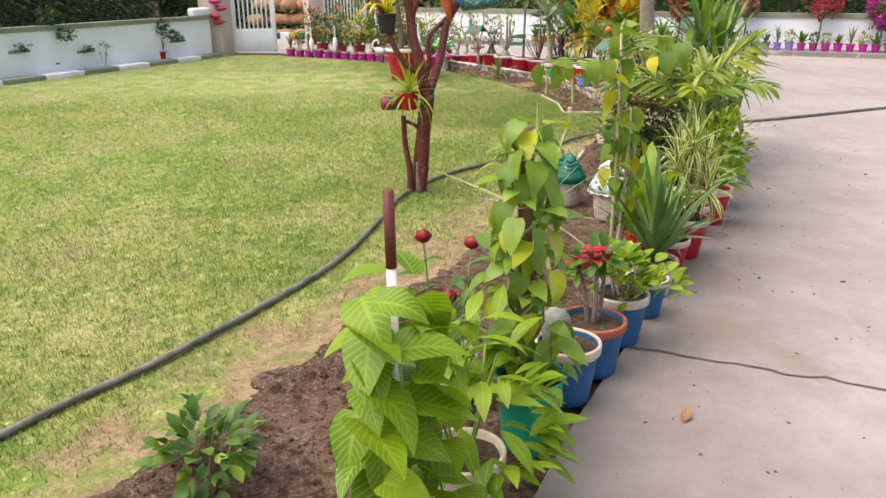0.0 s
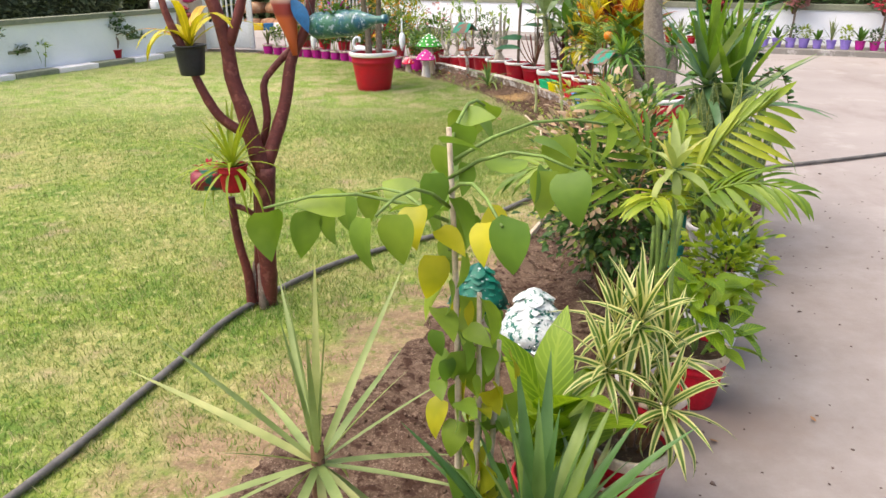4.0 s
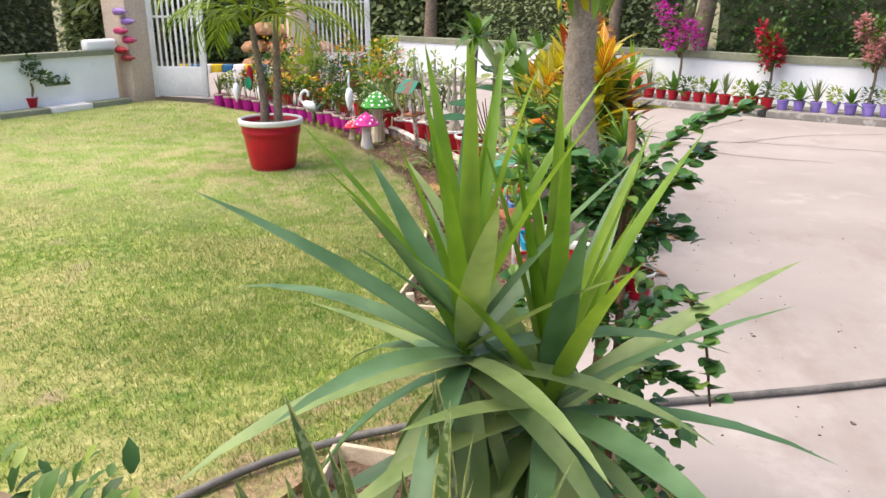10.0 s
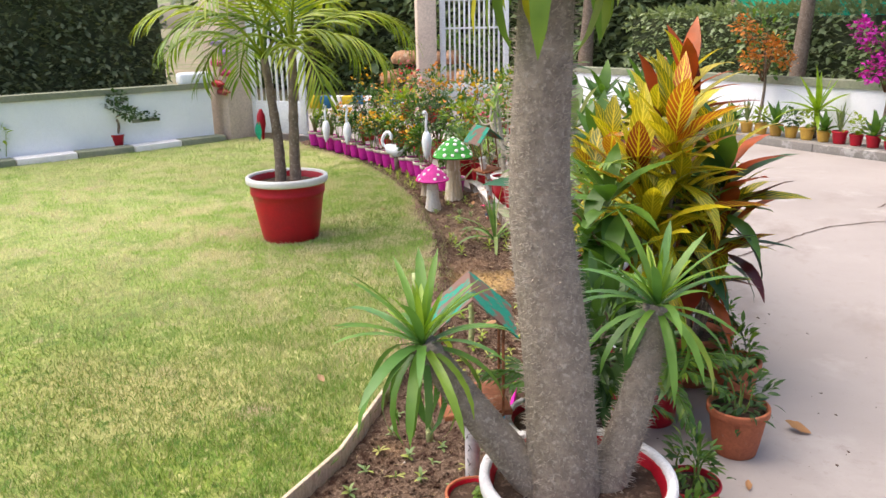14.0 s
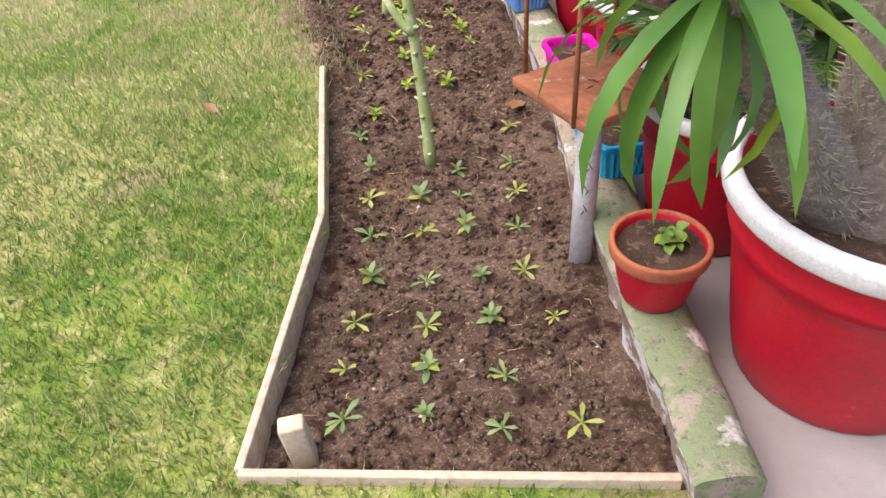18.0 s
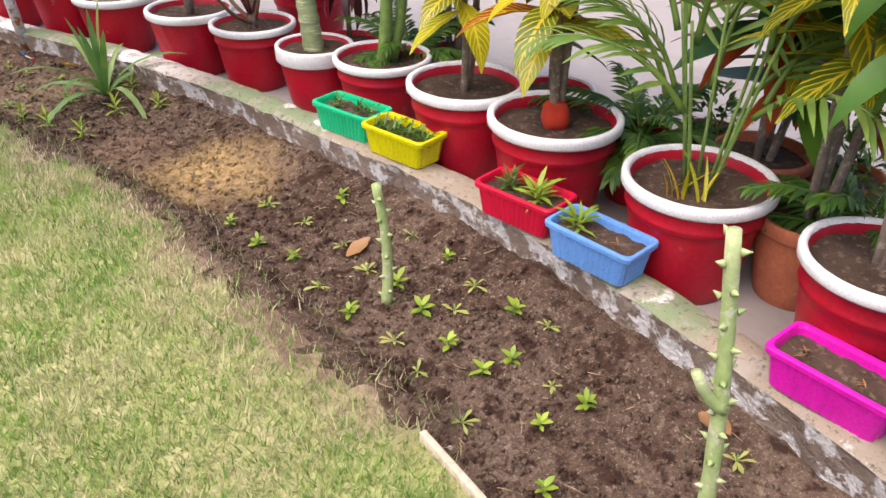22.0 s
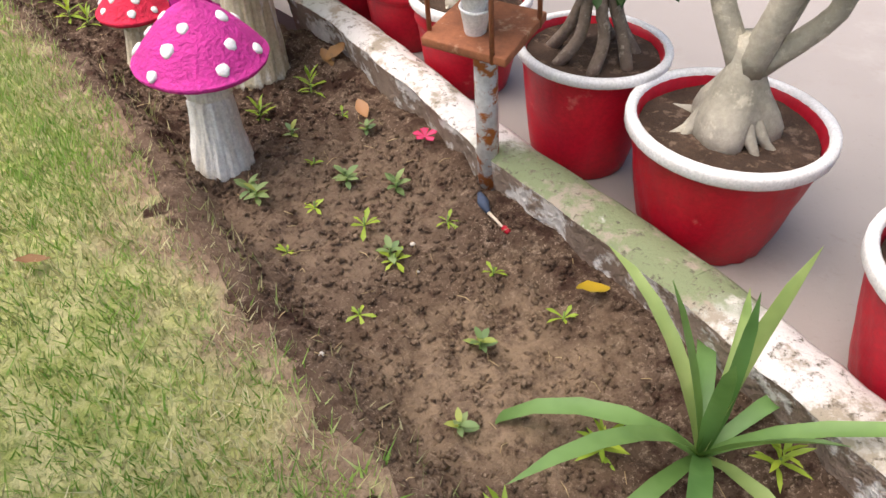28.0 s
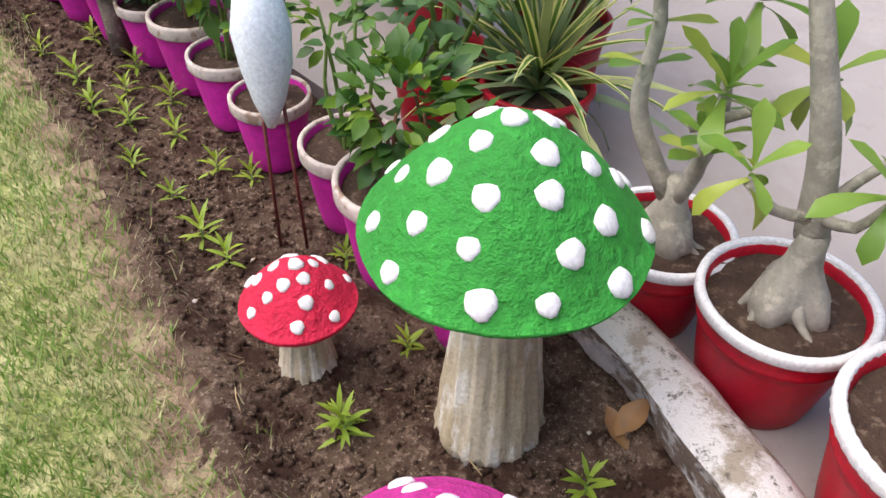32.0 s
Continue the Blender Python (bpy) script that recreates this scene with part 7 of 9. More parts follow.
def feeder(at, post_m, label, ridge_az, top, tray_z, r, half=0.145, length=0.30, cups=False, tray=0.115):
    t = thing("bird_feeder", (at[0], at[1], -0.08), label, "bird feeder", "bird feeders", rz=ridge_az)
    mb = MB()
    mb.lathe([(r, 0), (r, tray_z + 0.07), (r * 0.8, tray_z + 0.075), (0, tray_z + 0.075)], 18)
    part("post", mb, post_m, t)
    zt = tray_z + 0.08
    bm = soft_box((-tray, -tray, zt), (tray, tray, zt + 0.008), 0.003)
    for v in bm.verts:
        if v.co.z > zt + 0.004 and max(abs(v.co.x), abs(v.co.y)) > tray - 0.015:
            v.co.z += 0.012
    part("tray", bm, M_rust, t, "rusted square tray", m=pose(0, 0, 0, 0, 0, 10))
    lo, hi = top - 0.13 + 0.08, top + 0.08
    for sgn, nm in ((-1, "roof_panel"), (1, "roof_panel")):
        b = MB()
        th = 0.006
        b.add([(-length / 2, 0, hi), (length / 2, 0, hi), (length / 2, sgn * half, lo), (-length / 2, sgn * half, lo), (-length / 2, 0, hi - th), (length / 2, 0, hi - th), (length / 2, sgn * half, lo - th), (-length / 2, sgn * half, lo - th)],
              [(0, 1, 2, 3), (7, 6, 5, 4), (0, 4, 5, 1), (1, 5, 6, 2), (2, 6, 7, 3), (3, 7, 4, 0)])
        part(nm, b, M_roof, t, smooth=False)
    for x in (0.015 - tray, tray - 0.015):
        for y in (0.015 - tray, tray - 0.015):
            twig(t, [(x, y, zt), (x, y, lo + (half - abs(y)) / half * 0.13 - 0.004)], 0.005, 0.005, M_rust, "rod", 6)
    if cups:
        for k in range(2):
            c = MB()
            c.lathe([(0, 0), (0.019, 0), (0.021, 0.008), (0.030, 0.06), (0.033, 0.065), (0.030, 0.068), (0.026, 0.06), (0.018, 0.012), (0, 0.01)], 18, m=pose(0.0, -0.03, zt + 0.01 + 0.05 * k, 4 * k, 3, 0))
            part("cup", c, M_white, t, "white cup")
        spray(t, (-0.06, 0.04, zt + 0.09), (0.04, 0.04, 0.05), 60, 0.05, F_green, "lance", 0.18, "sprig")
    else:
        for k in range(9):
            part("husk", leaf_mesh("oval", 0.6, 0.6, 0.5, M_rust, 4), None, t, m=aim((U(-0.08, 0.08), U(-0.08, 0.08), zt + 0.014), U(0, 360), U(0, 30), 0, U(0.02, 0.045)))
    return t


piped = feeder((2.14, 10.12), M_pvc, "bird feeder on a white pipe with flaked teal roof", -66, 0.84, 0.41, 0.026)
for k in range(7):
    mb = MB()
    q = -0.80 + 0.13 * (k % 3)
    mb.tube([(0.0265 * math.cos(q + 0.12 * j), 0.0265 * math.sin(q + 0.12 * j), 0.20 + 0.028 * k + 0.006 * j * (-1) ** k) for j in range(3 + k % 2)], 0.0011, 5)
    part("ink_mark", mb, M_inkmark, piped, "black ink mark")
lean = feeder((0.675, 14.274), M_rustpost, "rusty bird feeder on a white post with teal roof", -42, 0.80, 0.40, 0.025, half=0.125, cups=True, tray=0.092)
lean.matrix_basis = pose(0.675, 14.274, -0.08, 5.5, -4.2, 0) @ pose(0, 0, 0, 0, 0, -42)

# clump of strap leaves in the bed
t = thing("strap_leaved_clump", (0.97, 13.53, -0.06), "clump of arching grey-green strap leaves in the bed", "plant")
rosette(t, (0, 0, 0.03), 15, 0.42, leafy("strap_leaf", (0.14, 0.28, 0.09), (0.24, 0.38, 0.12), (0.34, 0.44, 0.16)), "strap", 0.075, (88, 30), (0.2, 1.1, 1.9), 0.4)
# fallen leaves, petals
M_dry = leafy("dry_leaf", (0.42, 0.20, 0.08), (0.34, 0.17, 0.08), trans=0.15)
M_dryY = leafy("yellow_fallen_leaf", (0.55, 0.36, 0.03), (0.5, 0.3, 0.04), trans=0.15)
for (x, y, z, L, mm, az) in ((1.51, 11.86, -0.03, 0.1, M_dry, -70), (2.02, 10.85, -0.02, 0.12, M_dry, 170), (0.885, 13.90, -0.01, 0.085, M_dryY, -250), (0.24, 14.86, -0.02, 0.09, M_dry, -40), (0.26, 14.84, -0.03, 0.08, M_dry, 30), (0.37, 14.57, -0.03, 0.07, M_dry, 20), (3.25, 11.1, 0.006, 0.11, M_dry, 80), (3.1, 10.3, 0.006, 0.12, M_dry, 70), (0.89, 2.52, 0.006, 0.08, M_dry, -30), (2.24, 4.88, 0.006, 0.03, M_dry, 30), (1.83, 4.73, 0.006, 0.04, M_dry, 100), (3.04, 10.58, 0.006, 0.05, M_dry, 10), (1.12, 10.75, 0.02, 0.06, M_dry, 60), (-0.25, 14.0, 0.02, 0.07, M_dry, 120)):
    ob = new("fallen_leaf", leaf_mesh("lance", 0.5, -0.5, 0.45, mm, 6, 0.02))
    on_bed = y > 9.5 and edge_x(y) < x < 2.1
    ob.matrix_basis = aim((x, y, soil_z(x, y, -0.055, 0.019, 1.0) + 0.012 if on_bed else z), az, 4, U(-15, 15), L)
    tagged(ob, "dry curled fallen leaf on the ground", "leaf", "fallen leaves")
t = thing("fallen_flower", (0.522, 14.432, soil_z(0.522, 14.432, -0.055, 0.019, 1.0) + 0.004), "fallen pink adenium flower on the soil", "flower")
bloom(t, (0, 0, 0.012), 0.035, F_adenium, 5, "petals")
t = thing("broken_bird_toy", (0.645, 14.16, soil_z(0.645, 14.16, -0.055, 0.019, 1.0) + 0.004), "broken dark blue and red toy lying on the soil", "toy")
mb = MB()
mb.tube([(0, 0.06, 0.012), (0.005, 0.02, 0.018), (0.015, -0.01, 0.012)], [0.006, 0.014, 0.005], 8)
part("body", mb, surf("toy_blue", (0.05, 0.07, 0.12), scale=20), t)
twig(t, [(0.015, -0.01, 0.012), (0.045, -0.06, 0.008)], 0.004, 0.003, M_cream, "rod")
twig(t, [(0.045, -0.06, 0.008), (0.055, -0.075, 0.008)], 0.008, 0.006, M_red, "tip")

# ---- mushrooms ----
M_stalk = surf("mushroom_stalk", (0.60, 0.52, 0.38), (0.47, 0.38, 0.24), (0.74, 0.70, 0.61), scale=12, fine=90, rough=0.85, bumps=0.7, dist=0.006, stretch=(1, 1, 0.25), lo3=0.52, hi3=0.62)
M_stalkW = surf("white_mushroom_stalk", (0.82, 0.80, 0.75), (0.68, 0.62, 0.50), scale=9, fine=90, rough=0.85, bumps=0.6, dist=0.006, stretch=(1, 1, 0.3))


def mushroom(at, h, rc, hc, rs, capcol, label, stalk, nd, seed):
    """Cap of radius rc and height hc on a stalk that flares at its foot; h is the height of the cap's rim."""
    t = thing("garden_mushroom", (at[0], at[1], -0.07), label, "garden ornament", "concrete mushrooms")
    m = MB()
    grooves = lambda a, z: 1 + 0.045 * math.sin(13 * a + 2.0 * math.sin(z * 30)) + 0.03 * math.sin(29 * a + 1.5 * math.sin(z * 45)) + 0.03 * noise.noise(Vector((math.cos(a) * 4, math.sin(a) * 4, z * 14)))
    m.lathe([(0, 0), (rs * 1.55, 0.0), (rs * 1.5, h * 0.07), (rs * 1.33, h * 0.25), (rs * 1.16, h * 0.45), (rs * 1.08, h * 0.60), (rs * 1.05, h * 0.665), (rs * 0.92, h * 0.68), (rs * 0.94, h * 0.69), (rs * 1.09, h * 0.705), (rs * 1.07, h * 0.75), (rs * 0.99, h * 0.86), (rs * 1.0, h + 0.03), (0, h + 0.03)], 96, grooves)
    part("stalk", m, stalk, t)
    cap = MB()
    out = [(rc * math.sin(a) ** 0.9 if a < 1.5 else rc, h + hc * max(0, math.cos(a)) ** 1.35) for a in [0.0, 0.12, 0.25, 0.4, 0.55, 0.7, 0.85, 1.0, 1.15, 1.3, 1.42]]
    prof = [(0, h + 0.015), (rs, h + 0.012), (rc * 0.88, h - 0.016), (rc * 0.955, h - 0.015), (rc * 0.99, h - 0.009), (rc * 1.003, h + 0.0)] + [(rc * (0.03 + 0.97 * (k / 11) ** 1.0) if k else 0, h + hc * (1 - (k / 11) ** 1.55)) for k in range(11, -1, -1)]
    if nd == 14:
        # a small nipple on top
        prof = prof[:-3] + [(rc * 0.16, h + hc * 0.955), (rc * 0.09, h + hc * 1.02), (rc * 0.05, h + hc * 1.10), (0, h + hc * 1.12)]
    rr = random.Random(seed)
    q0 = rr.uniform(0, 9)
    cap.lathe(prof, 48, lambda a, z: 1 + 0.026 * noise.noise(Vector((math.cos(a) * 1.6 + q0, math.sin(a) * 1.6, z * 9))) + 0.012 * noise.noise(Vector((math.cos(a) * 6 + q0, math.sin(a) * 6, z * 40))))
    c = part("cap", cap, surf("cap_" + label.split()[0], capcol, tuple(v * 0.82 for v in capcol), tuple(min(1, v * 1.25 + 0.02) for v in capcol), scale=8, fine=60, rough=0.7, bumps=1.0, dist=0.012, coord="Object", lo3=0.6, hi3=0.72), t)
    dot = MB()
    dot.lathe([(1.04, -0.3), (1.0, 0.06), (0.84, 0.28), (0.45, 0.38), (0, 0.40)], 12, lambda a, z: 1 + 0.07 * math.sin(3 * a + 1) + 0.05 * math.sin(5 * a))
    dm = dot.mesh("dot", M_white)
    ringn = [(0.0, 1), (0.26, 4), (0.48, 7), (0.70, 9), (0.90, 11)] if nd > 20 else ([(0.42, 4), (0.68, 5), (0.9, 6)] if nd == 14 else [(0.05, 1), (0.33, 5), (0.6, 6), (0.86, 7)] if nd > 12 else [(0.08, 1), (0.4, 5), (0.78, 8)])
    for j, (f, k) in enumerate(ringn):
        for i in range(k):
            a = 6.283 * (i + 0.5 * (j % 2)) / k + rr.uniform(-0.12, 0.12)
            ff = f + rr.uniform(-0.03, 0.03) if j else f
            r = rc * ff
            z = h + hc * (1 - max(0, ff) ** 1.55)
            slope = math.degrees(math.atan(hc * 1.55 * max(0.01, ff) ** 0.55 / rc))
            sz = rr.uniform(0.85, 1.15) * rc * (0.088 if nd > 20 else (0.10 if nd == 14 else 0.115))
            part("dot", dm, None, c, m=pose(r * math.cos(a), r * math.sin(a), z, 0, 0, math.degrees(a)) @ pose(0, 0, 0, 0, slope, rr.uniform(0, 0)) @ Matrix.Scale(sz, 4))
    return t


mushroom((0.03, 14.90), 0.465, 0.205, 0.175, 0.062, (0.035, 0.30, 0.035), "green concrete mushroom with white raised dots in the bed", M_stalk, 30, 4)
mushroom((0.01, 14.44), 0.312, 0.155, 0.132, 0.05, (0.62, 0.035, 0.30), "pink concrete mushroom with white raised dots in the bed", M_stalkW, 14, 7)
mushroom((-0.32, 14.98), 0.185, 0.103, 0.085, 0.036, (0.66, 0.016, 0.06), "red concrete mushroom with white raised dots in the bed", M_stalk, 16, 11)

M_bird = surf("white_gloss_paint", (0.78, 0.82, 0.88), (0.70, 0.74, 0.80), scale=5, fine=120, rough=0.4, bumps=0.08)
# ---- bird ornaments ----
def egg_bird(at, z, label, neck):
    t = thing("egret_ornament", (at[0], at[1], -0.05), label, "ornament", "bird ornaments")
    mb = MB()
    mb.tube([(0, -0.02, z), (0, -0.01, z + 0.05), (0, 0, z + 0.12), (0, 0.0, z + 0.19), (0, 0.005, z + 0.26), (0, 0.005, z + 0.30)], [0.008, 0.03, 0.048, 0.054, 0.04, 0.012], 16)
    if neck:
        mb.tube(smooth_line([(0, 0.0, z + 0.26), (0, -0.01, z + 0.36), (0, 0.01, z + 0.46), (0, -0.03, z + 0.5), (0, -0.07, z + 0.48)], 0.02), 0.014, 8)
    part("body", mb, M_bird, t)
    for x in (-0.03, 0.03):
        twig(t, [(x, 0, 0.0), (x * 0.7, -0.0, z + 0.1)], 0.004, 0.004, M_maroon, "leg", 6)
    return t


egg_bird((-0.44, 15.29), 0.32, "white egret ornament on thin red iron legs", True)
egg_bird((-2.2, 16.62), 0.2, "white egret ornament beside the magenta pots", True)
egg_bird((-2.75, 16.98), 0.16, "white egret ornament near the gate", True)
t = thing("swan_ornament", (-1.2, 16.05, -0.04), "white swan planter with a curved neck", "ornament")
mb = MB()
mb.tube([(-0.14, 0, 0.30), (-0.1, 0, 0.27), (0, 0, 0.24), (0.1, 0, 0.25), (0.16, 0, 0.3)], [0.02, 0.06, 0.075, 0.055, 0.01], 14)
part("body", mb, M_bird, t)
mb = MB()
mb.tube(smooth_line([(-0.12, 0, 0.27), (-0.18, 0, 0.33), (-0.16, 0, 0.42), (-0.1, 0, 0.46), (-0.06, 0, 0.42), (-0.07, 0, 0.38)], 0.02), 0.02, 10)
part("neck", mb, M_bird, t)
twig(t, [(0, 0, 0), (0, 0, 0.2)], 0.03, 0.03, M_bark, "stand")
# ---- troughs on the kerb ----
def trough(at, az, colour, label, L=0.28, W=0.145, H=0.10, plants=None):
    t = thing("trough_planter", (at[0], at[1], 0.107), label, "planter", "plastic troughs on the kerb", rz=az)
    m = surf("plastic_" + label.split()[0], colour, tuple(c * 0.85 for c in colour), scale=6, fine=140, rough=0.38, bumps=0.06, coord="Object")

    def ring(l, w, z, fl):
        pts = []
        for (cx, cy, a0) in ((l / 2, w / 2, 0), (-l / 2, w / 2, 90), (-l / 2, -w / 2, 180), (l / 2, -w / 2, 270)):
            for k in range(4):
                a = radians(a0 + 30 * k)
                pts.append((cx - math.copysign(0.02, cx) + 0.02 * math.cos(a), cy - math.copysign(0.02, cy) + 0.02 * math.sin(a)))
        out = []
        for i, p in enumerate(pts):
            q = pts[(i + 1) % len(pts)]
            n = 24 if math.dist(p, q) > 0.14 else (12 if math.dist(p, q) > 0.04 else 1)
            for k in range(n):
                x, y = p[0] + (q[0] - p[0]) * k / n, p[1] + (q[1] - p[1]) * k / n
                f = 1 + (fl * (1 if k % 2 else -1) if n > 1 else 0)
                out.append((x * (f if abs(y) < w / 2 - 0.001 else 1), y * (f if abs(y) > w / 2 - 0.001 else 1), z))
        return out
    rings = [ring(L * 0.84, W * 0.8, 0.0, 0.02), ring(L * 0.9, W * 0.88, H * 0.55, 0.02), ring(L * 0.93, W * 0.92, H - 0.02, 0.018), ring(L * 0.94, W * 0.93, H - 0.018, 0), ring(L, W, H - 0.016, 0), ring(L * 1.005, W * 1.01, H - 0.004, 0), ring(L * 0.99, W * 0.98, H, 0), ring(L * 0.93, W * 0.86, H, 0), ring(L * 0.91, W * 0.82, H - 0.008, 0), ring(L * 0.88, W * 0.78, H * 0.5, 0)]
    n = len(rings[0])
    b = MB()
    b.add([p for r in rings for p in r], [(j * n + i, j * n + (i + 1) % n, (j + 1) * n + (i + 1) % n, (j + 1) * n + i) for j in range(len(rings) - 1) for i in range(n)] + [tuple(reversed(range(n)))])
    part("trough", b, m, t, smooth=False)
    s = MB()
    nx, ny = 16, 8
    s.add([(-L * 0.45 + L * 0.9 * i / nx, -W * 0.4 + W * 0.8 * j / ny, H - 0.026 + U(-0.004, 0.004)) for i in range(nx + 1) for j in range(ny + 1)], [(i * (ny + 1) + j, (i + 1) * (ny + 1) + j, (i + 1) * (ny + 1) + j + 1, i * (ny + 1) + j + 1) for i in range(nx) for j in range(ny)])
    part("soil", s, M_potsoil, t)
    for (x, y, k, mm, n) in plants or []:
        for i in range(n):
            part("leaf", leaf_mesh("lance", 0.2, 0.6, 0.2, mm, 3), None, t, m=aim((x + U(-0.012, 0.012), y + U(-0.012, 0.012), H - 0.026 + 0.0015 * i), i * 137.5, (8 + 65 * i / n) + U(-10, 10), U(-10, 10), U(0.6, 1) * k))
    return t


L_magpetal = leafy("magenta_petal", (0.62, 0.02, 0.40), (0.55, 0.02, 0.48), trans=0.3)
trough((1.74, 12.42), -64, (0.0, 0.47, 0.20), "green plastic trough with sparse petunias on the kerb", plants=[(-0.07, 0, 0.05, L_mid, 14), (0.03, 0.01, 0.06, L_mid, 14), (0.09, 0, 0.05, L_mid, 14), (0.06, -0.02, 0.03, L_magpetal, 3)])
trough((1.83, 12.155), -66, (0.62, 0.55, 0.0), "yellow plastic trough full of feathery seedlings on the kerb", plants=[(0.022 * i - 0.1, 0.02 * ((i % 3) - 1), 0.06, L_mid, 9) for i in range(10)])
trough((1.98, 11.61), -68, (0.58, 0.008, 0.04), "red plastic trough with two green plantlets on the kerb", plants=[(-0.06, 0.01, 0.08, L_mid, 20), (0.05, 0, 0.09, L_seed_lime, 24)])
trough((2.04, 11.32), -72, (0.13, 0.30, 0.66), "light blue plastic trough with one tufted plant on the kerb", plants=[(-0.07, 0, 0.085, L_seed_lime, 20), (0.05, 0, 0.025, M_dry, 4)])
trough((2.18, 10.665), -76, (0.66, 0.01, 0.36), "pink plastic trough with withered seedlings on the kerb", plants=[(-0.08, 0, 0.03, M_dry, 5), (0.05, 0, 0.03, M_dry, 5)])
trough((2.225, 10.37), -78, (0.0, 0.36, 0.60), "turquoise plastic trough with withered seedlings on the kerb", plants=[(-0.06, 0, 0.035, M_dry, 5), (0.05, 0.02, 0.06, L_seed_lime, 8)])
t, s = potted("small_red_pot", "redterra", (2.25, 9.865), 0.19, "small red clay pot with one green plantlet on the kerb", z=0.105)
for i in range(30):
    part("leaf", leaf_mesh("oval", 0.85, 0.9, 0.5, L_shrub, 4), None, t, m=aim((0.022 + U(-0.016, 0.016), 0.005 + U(-0.016, 0.016), s + 0.0009 * i), i * 137.5, 5 + 2.2 * i, U(-30, 30), U(0.018, 0.030)))

# ---- red pots behind the kerb ----
G_B = "red pots behind the bed kerb"
M_pach = surf("spiny_grey_trunk", (0.30, 0.25, 0.20), (0.22, 0.18, 0.145), (0.38, 0.33, 0.275), scale=26, fine=90, rough=0.9, bumps=0.8, dist=0.01)
M_spine = surf("pale_spine", (0.42, 0.36, 0.29), (0.30, 0.25, 0.20), scale=30, rough=0.7)


def spiny(t, line, rads, name, n_sp):
    mb = MB()
    mb.tube(line, rads, 18)
    tr = part(name, mb, M_pach, t)
    sp = MB()
    k = len(line) - 1
    for i in range(n_sp):
        f = rnd.random() * k
        j = min(k - 1, int(f))
        p = line[j].lerp(line[j + 1], f - j)
        r = rads[j] + (rads[j + 1] - rads[j]) * (f - j)
        a = rnd.random() * 6.283
        d = Vector((math.cos(a), math.sin(a), U(-0.2, 0.6))).normalized()
        q = p + Vector((math.cos(a), math.sin(a), 0)) * r * 0.97
        e = q + d * U(0.014, 0.030)
        o = d.orthogonal().normalized() * 0.0019
        c = d.cross(o)
        sp.add([tuple(q + o), tuple(q - o * 0.5 + c * 0.9), tuple(q - o * 0.5 - c * 0.9), tuple(e)], [(0, 1, 3), (1, 2, 3), (2, 0, 3)])
    part("spine", sp, M_spine, tr, m=Matrix())["kind"] = "stuff"
    return tr


t, s = potted("pachypodium_tub", "red", (2.594, 9.785), 0.555, "tall spiny pachypodium in a large red tub with white rim", "potted plant", group=G_B)
line = smooth_line([(-0.03, -0.02, s - 0.05), (-0.06, -0.01, 0.75), (-0.12, 0.0, 1.2), (-0.11, -0.02, 1.6), (-0.09, -0.04, 1.9), (-0.08, -0.05, 2.08)], 0.06)
spiny(t, line, [0.104 - 0.045 * (i / (len(line) - 1)) for i in range(len(line))], "trunk", 2600)
rosette(t, (-0.08, -0.05, 2.08), 44, 0.42, L_pach, "strap", 0.13, (85, -60), (0.3, 0.9, 1.6, 2.0), 0.25)
for i in range(16):
    part("leaf", leaf_mesh("strap", 0.12, (0.9, 1.4)[i % 2], 0.25, L_yellow, 8), None, t, m=aim((-0.085, -0.05, 2.02), i * 137.5, U(-50, -15), U(-15, 15), U(0.36, 0.5)))
for (x, y, z, bx, by) in ((0.155, 0.26, 0.87, 0.10, 0.06), (-0.39, -0.17, 0.84, -0.12, -0.04)):
    line = smooth_line([(bx * 0.6, by * 0.6, s - 0.04), (bx + (x - bx) * 0.45, by + (y - by) * 0.45, 0.60), (x, y, z)], 0.05)
    spiny(t, line, [0.060 - 0.022 * (i / (len(line) - 1)) for i in range(len(line))], "branch", 900)
    rosette(t, (x, y, z - 0.005), 40, 0.31, L_pach, "strap", 0.09, (72, -45), (0.5, 0.9, 1.3, 1.7), 0.25)
    rosette(t, (x, y, z + 0.01), 12, 0.17, L_yucca_in, "strap", 0.11, (88, 45), (0.2, 0.5), 0.3)

t, s = potted("red_pot_fern", "redtall", (2.435, 10.21), 0.39, "feathery dark plant in a red pot with white rim", group=G_B)
for k in range(14):
    frond(t, (0, 0, s), k * 137.5, U(50, 80), U(0.3, 0.42), F_green, 18, 0.07, 0.012, 1.3, lift=0)
spray(t, (0.1, 0.06, s + 0.3), (0.2, 0.2, 0.26), 340, 0.11, F_dark, "lance", 0.28)

t, s = potted("mango_sapling", "redtall", (2.385, 10.77), 0.37, "long-leaved dark green sapling in a red pot with white rim", group=G_B)
for (x, y, z) in ((-0.02, 0.02, 0.78), (0.08, -0.05, 0.66), (0.03, 0.12, 0.9)):
    twig(t, bend((x * 0.2, y * 0.2, s - 0.03), (x, y, z), (0.02, 0, 0), 6), 0.014, 0.009, M_bark, "trunk")
    rosette(t, (x, y, z), 17, 0.27, L_mid, "lance", 0.27, (60, -35), (0.5, 0.9, 1.3), 0.2, up=0.1)
mb = MB()
mb.lathe([(0, -0.05), (0.03, -0.04), (0.05, 0), (0.045, 0.03), (0.02, 0.05), (0, 0.05)], 16, m=pose(-0.16, -0.02, 0.9))
part("orange_fruit", mb, surf("orange_skin", (0.7, 0.2, 0.01), (0.62, 0.16, 0.01), scale=12, rough=0.5), t)
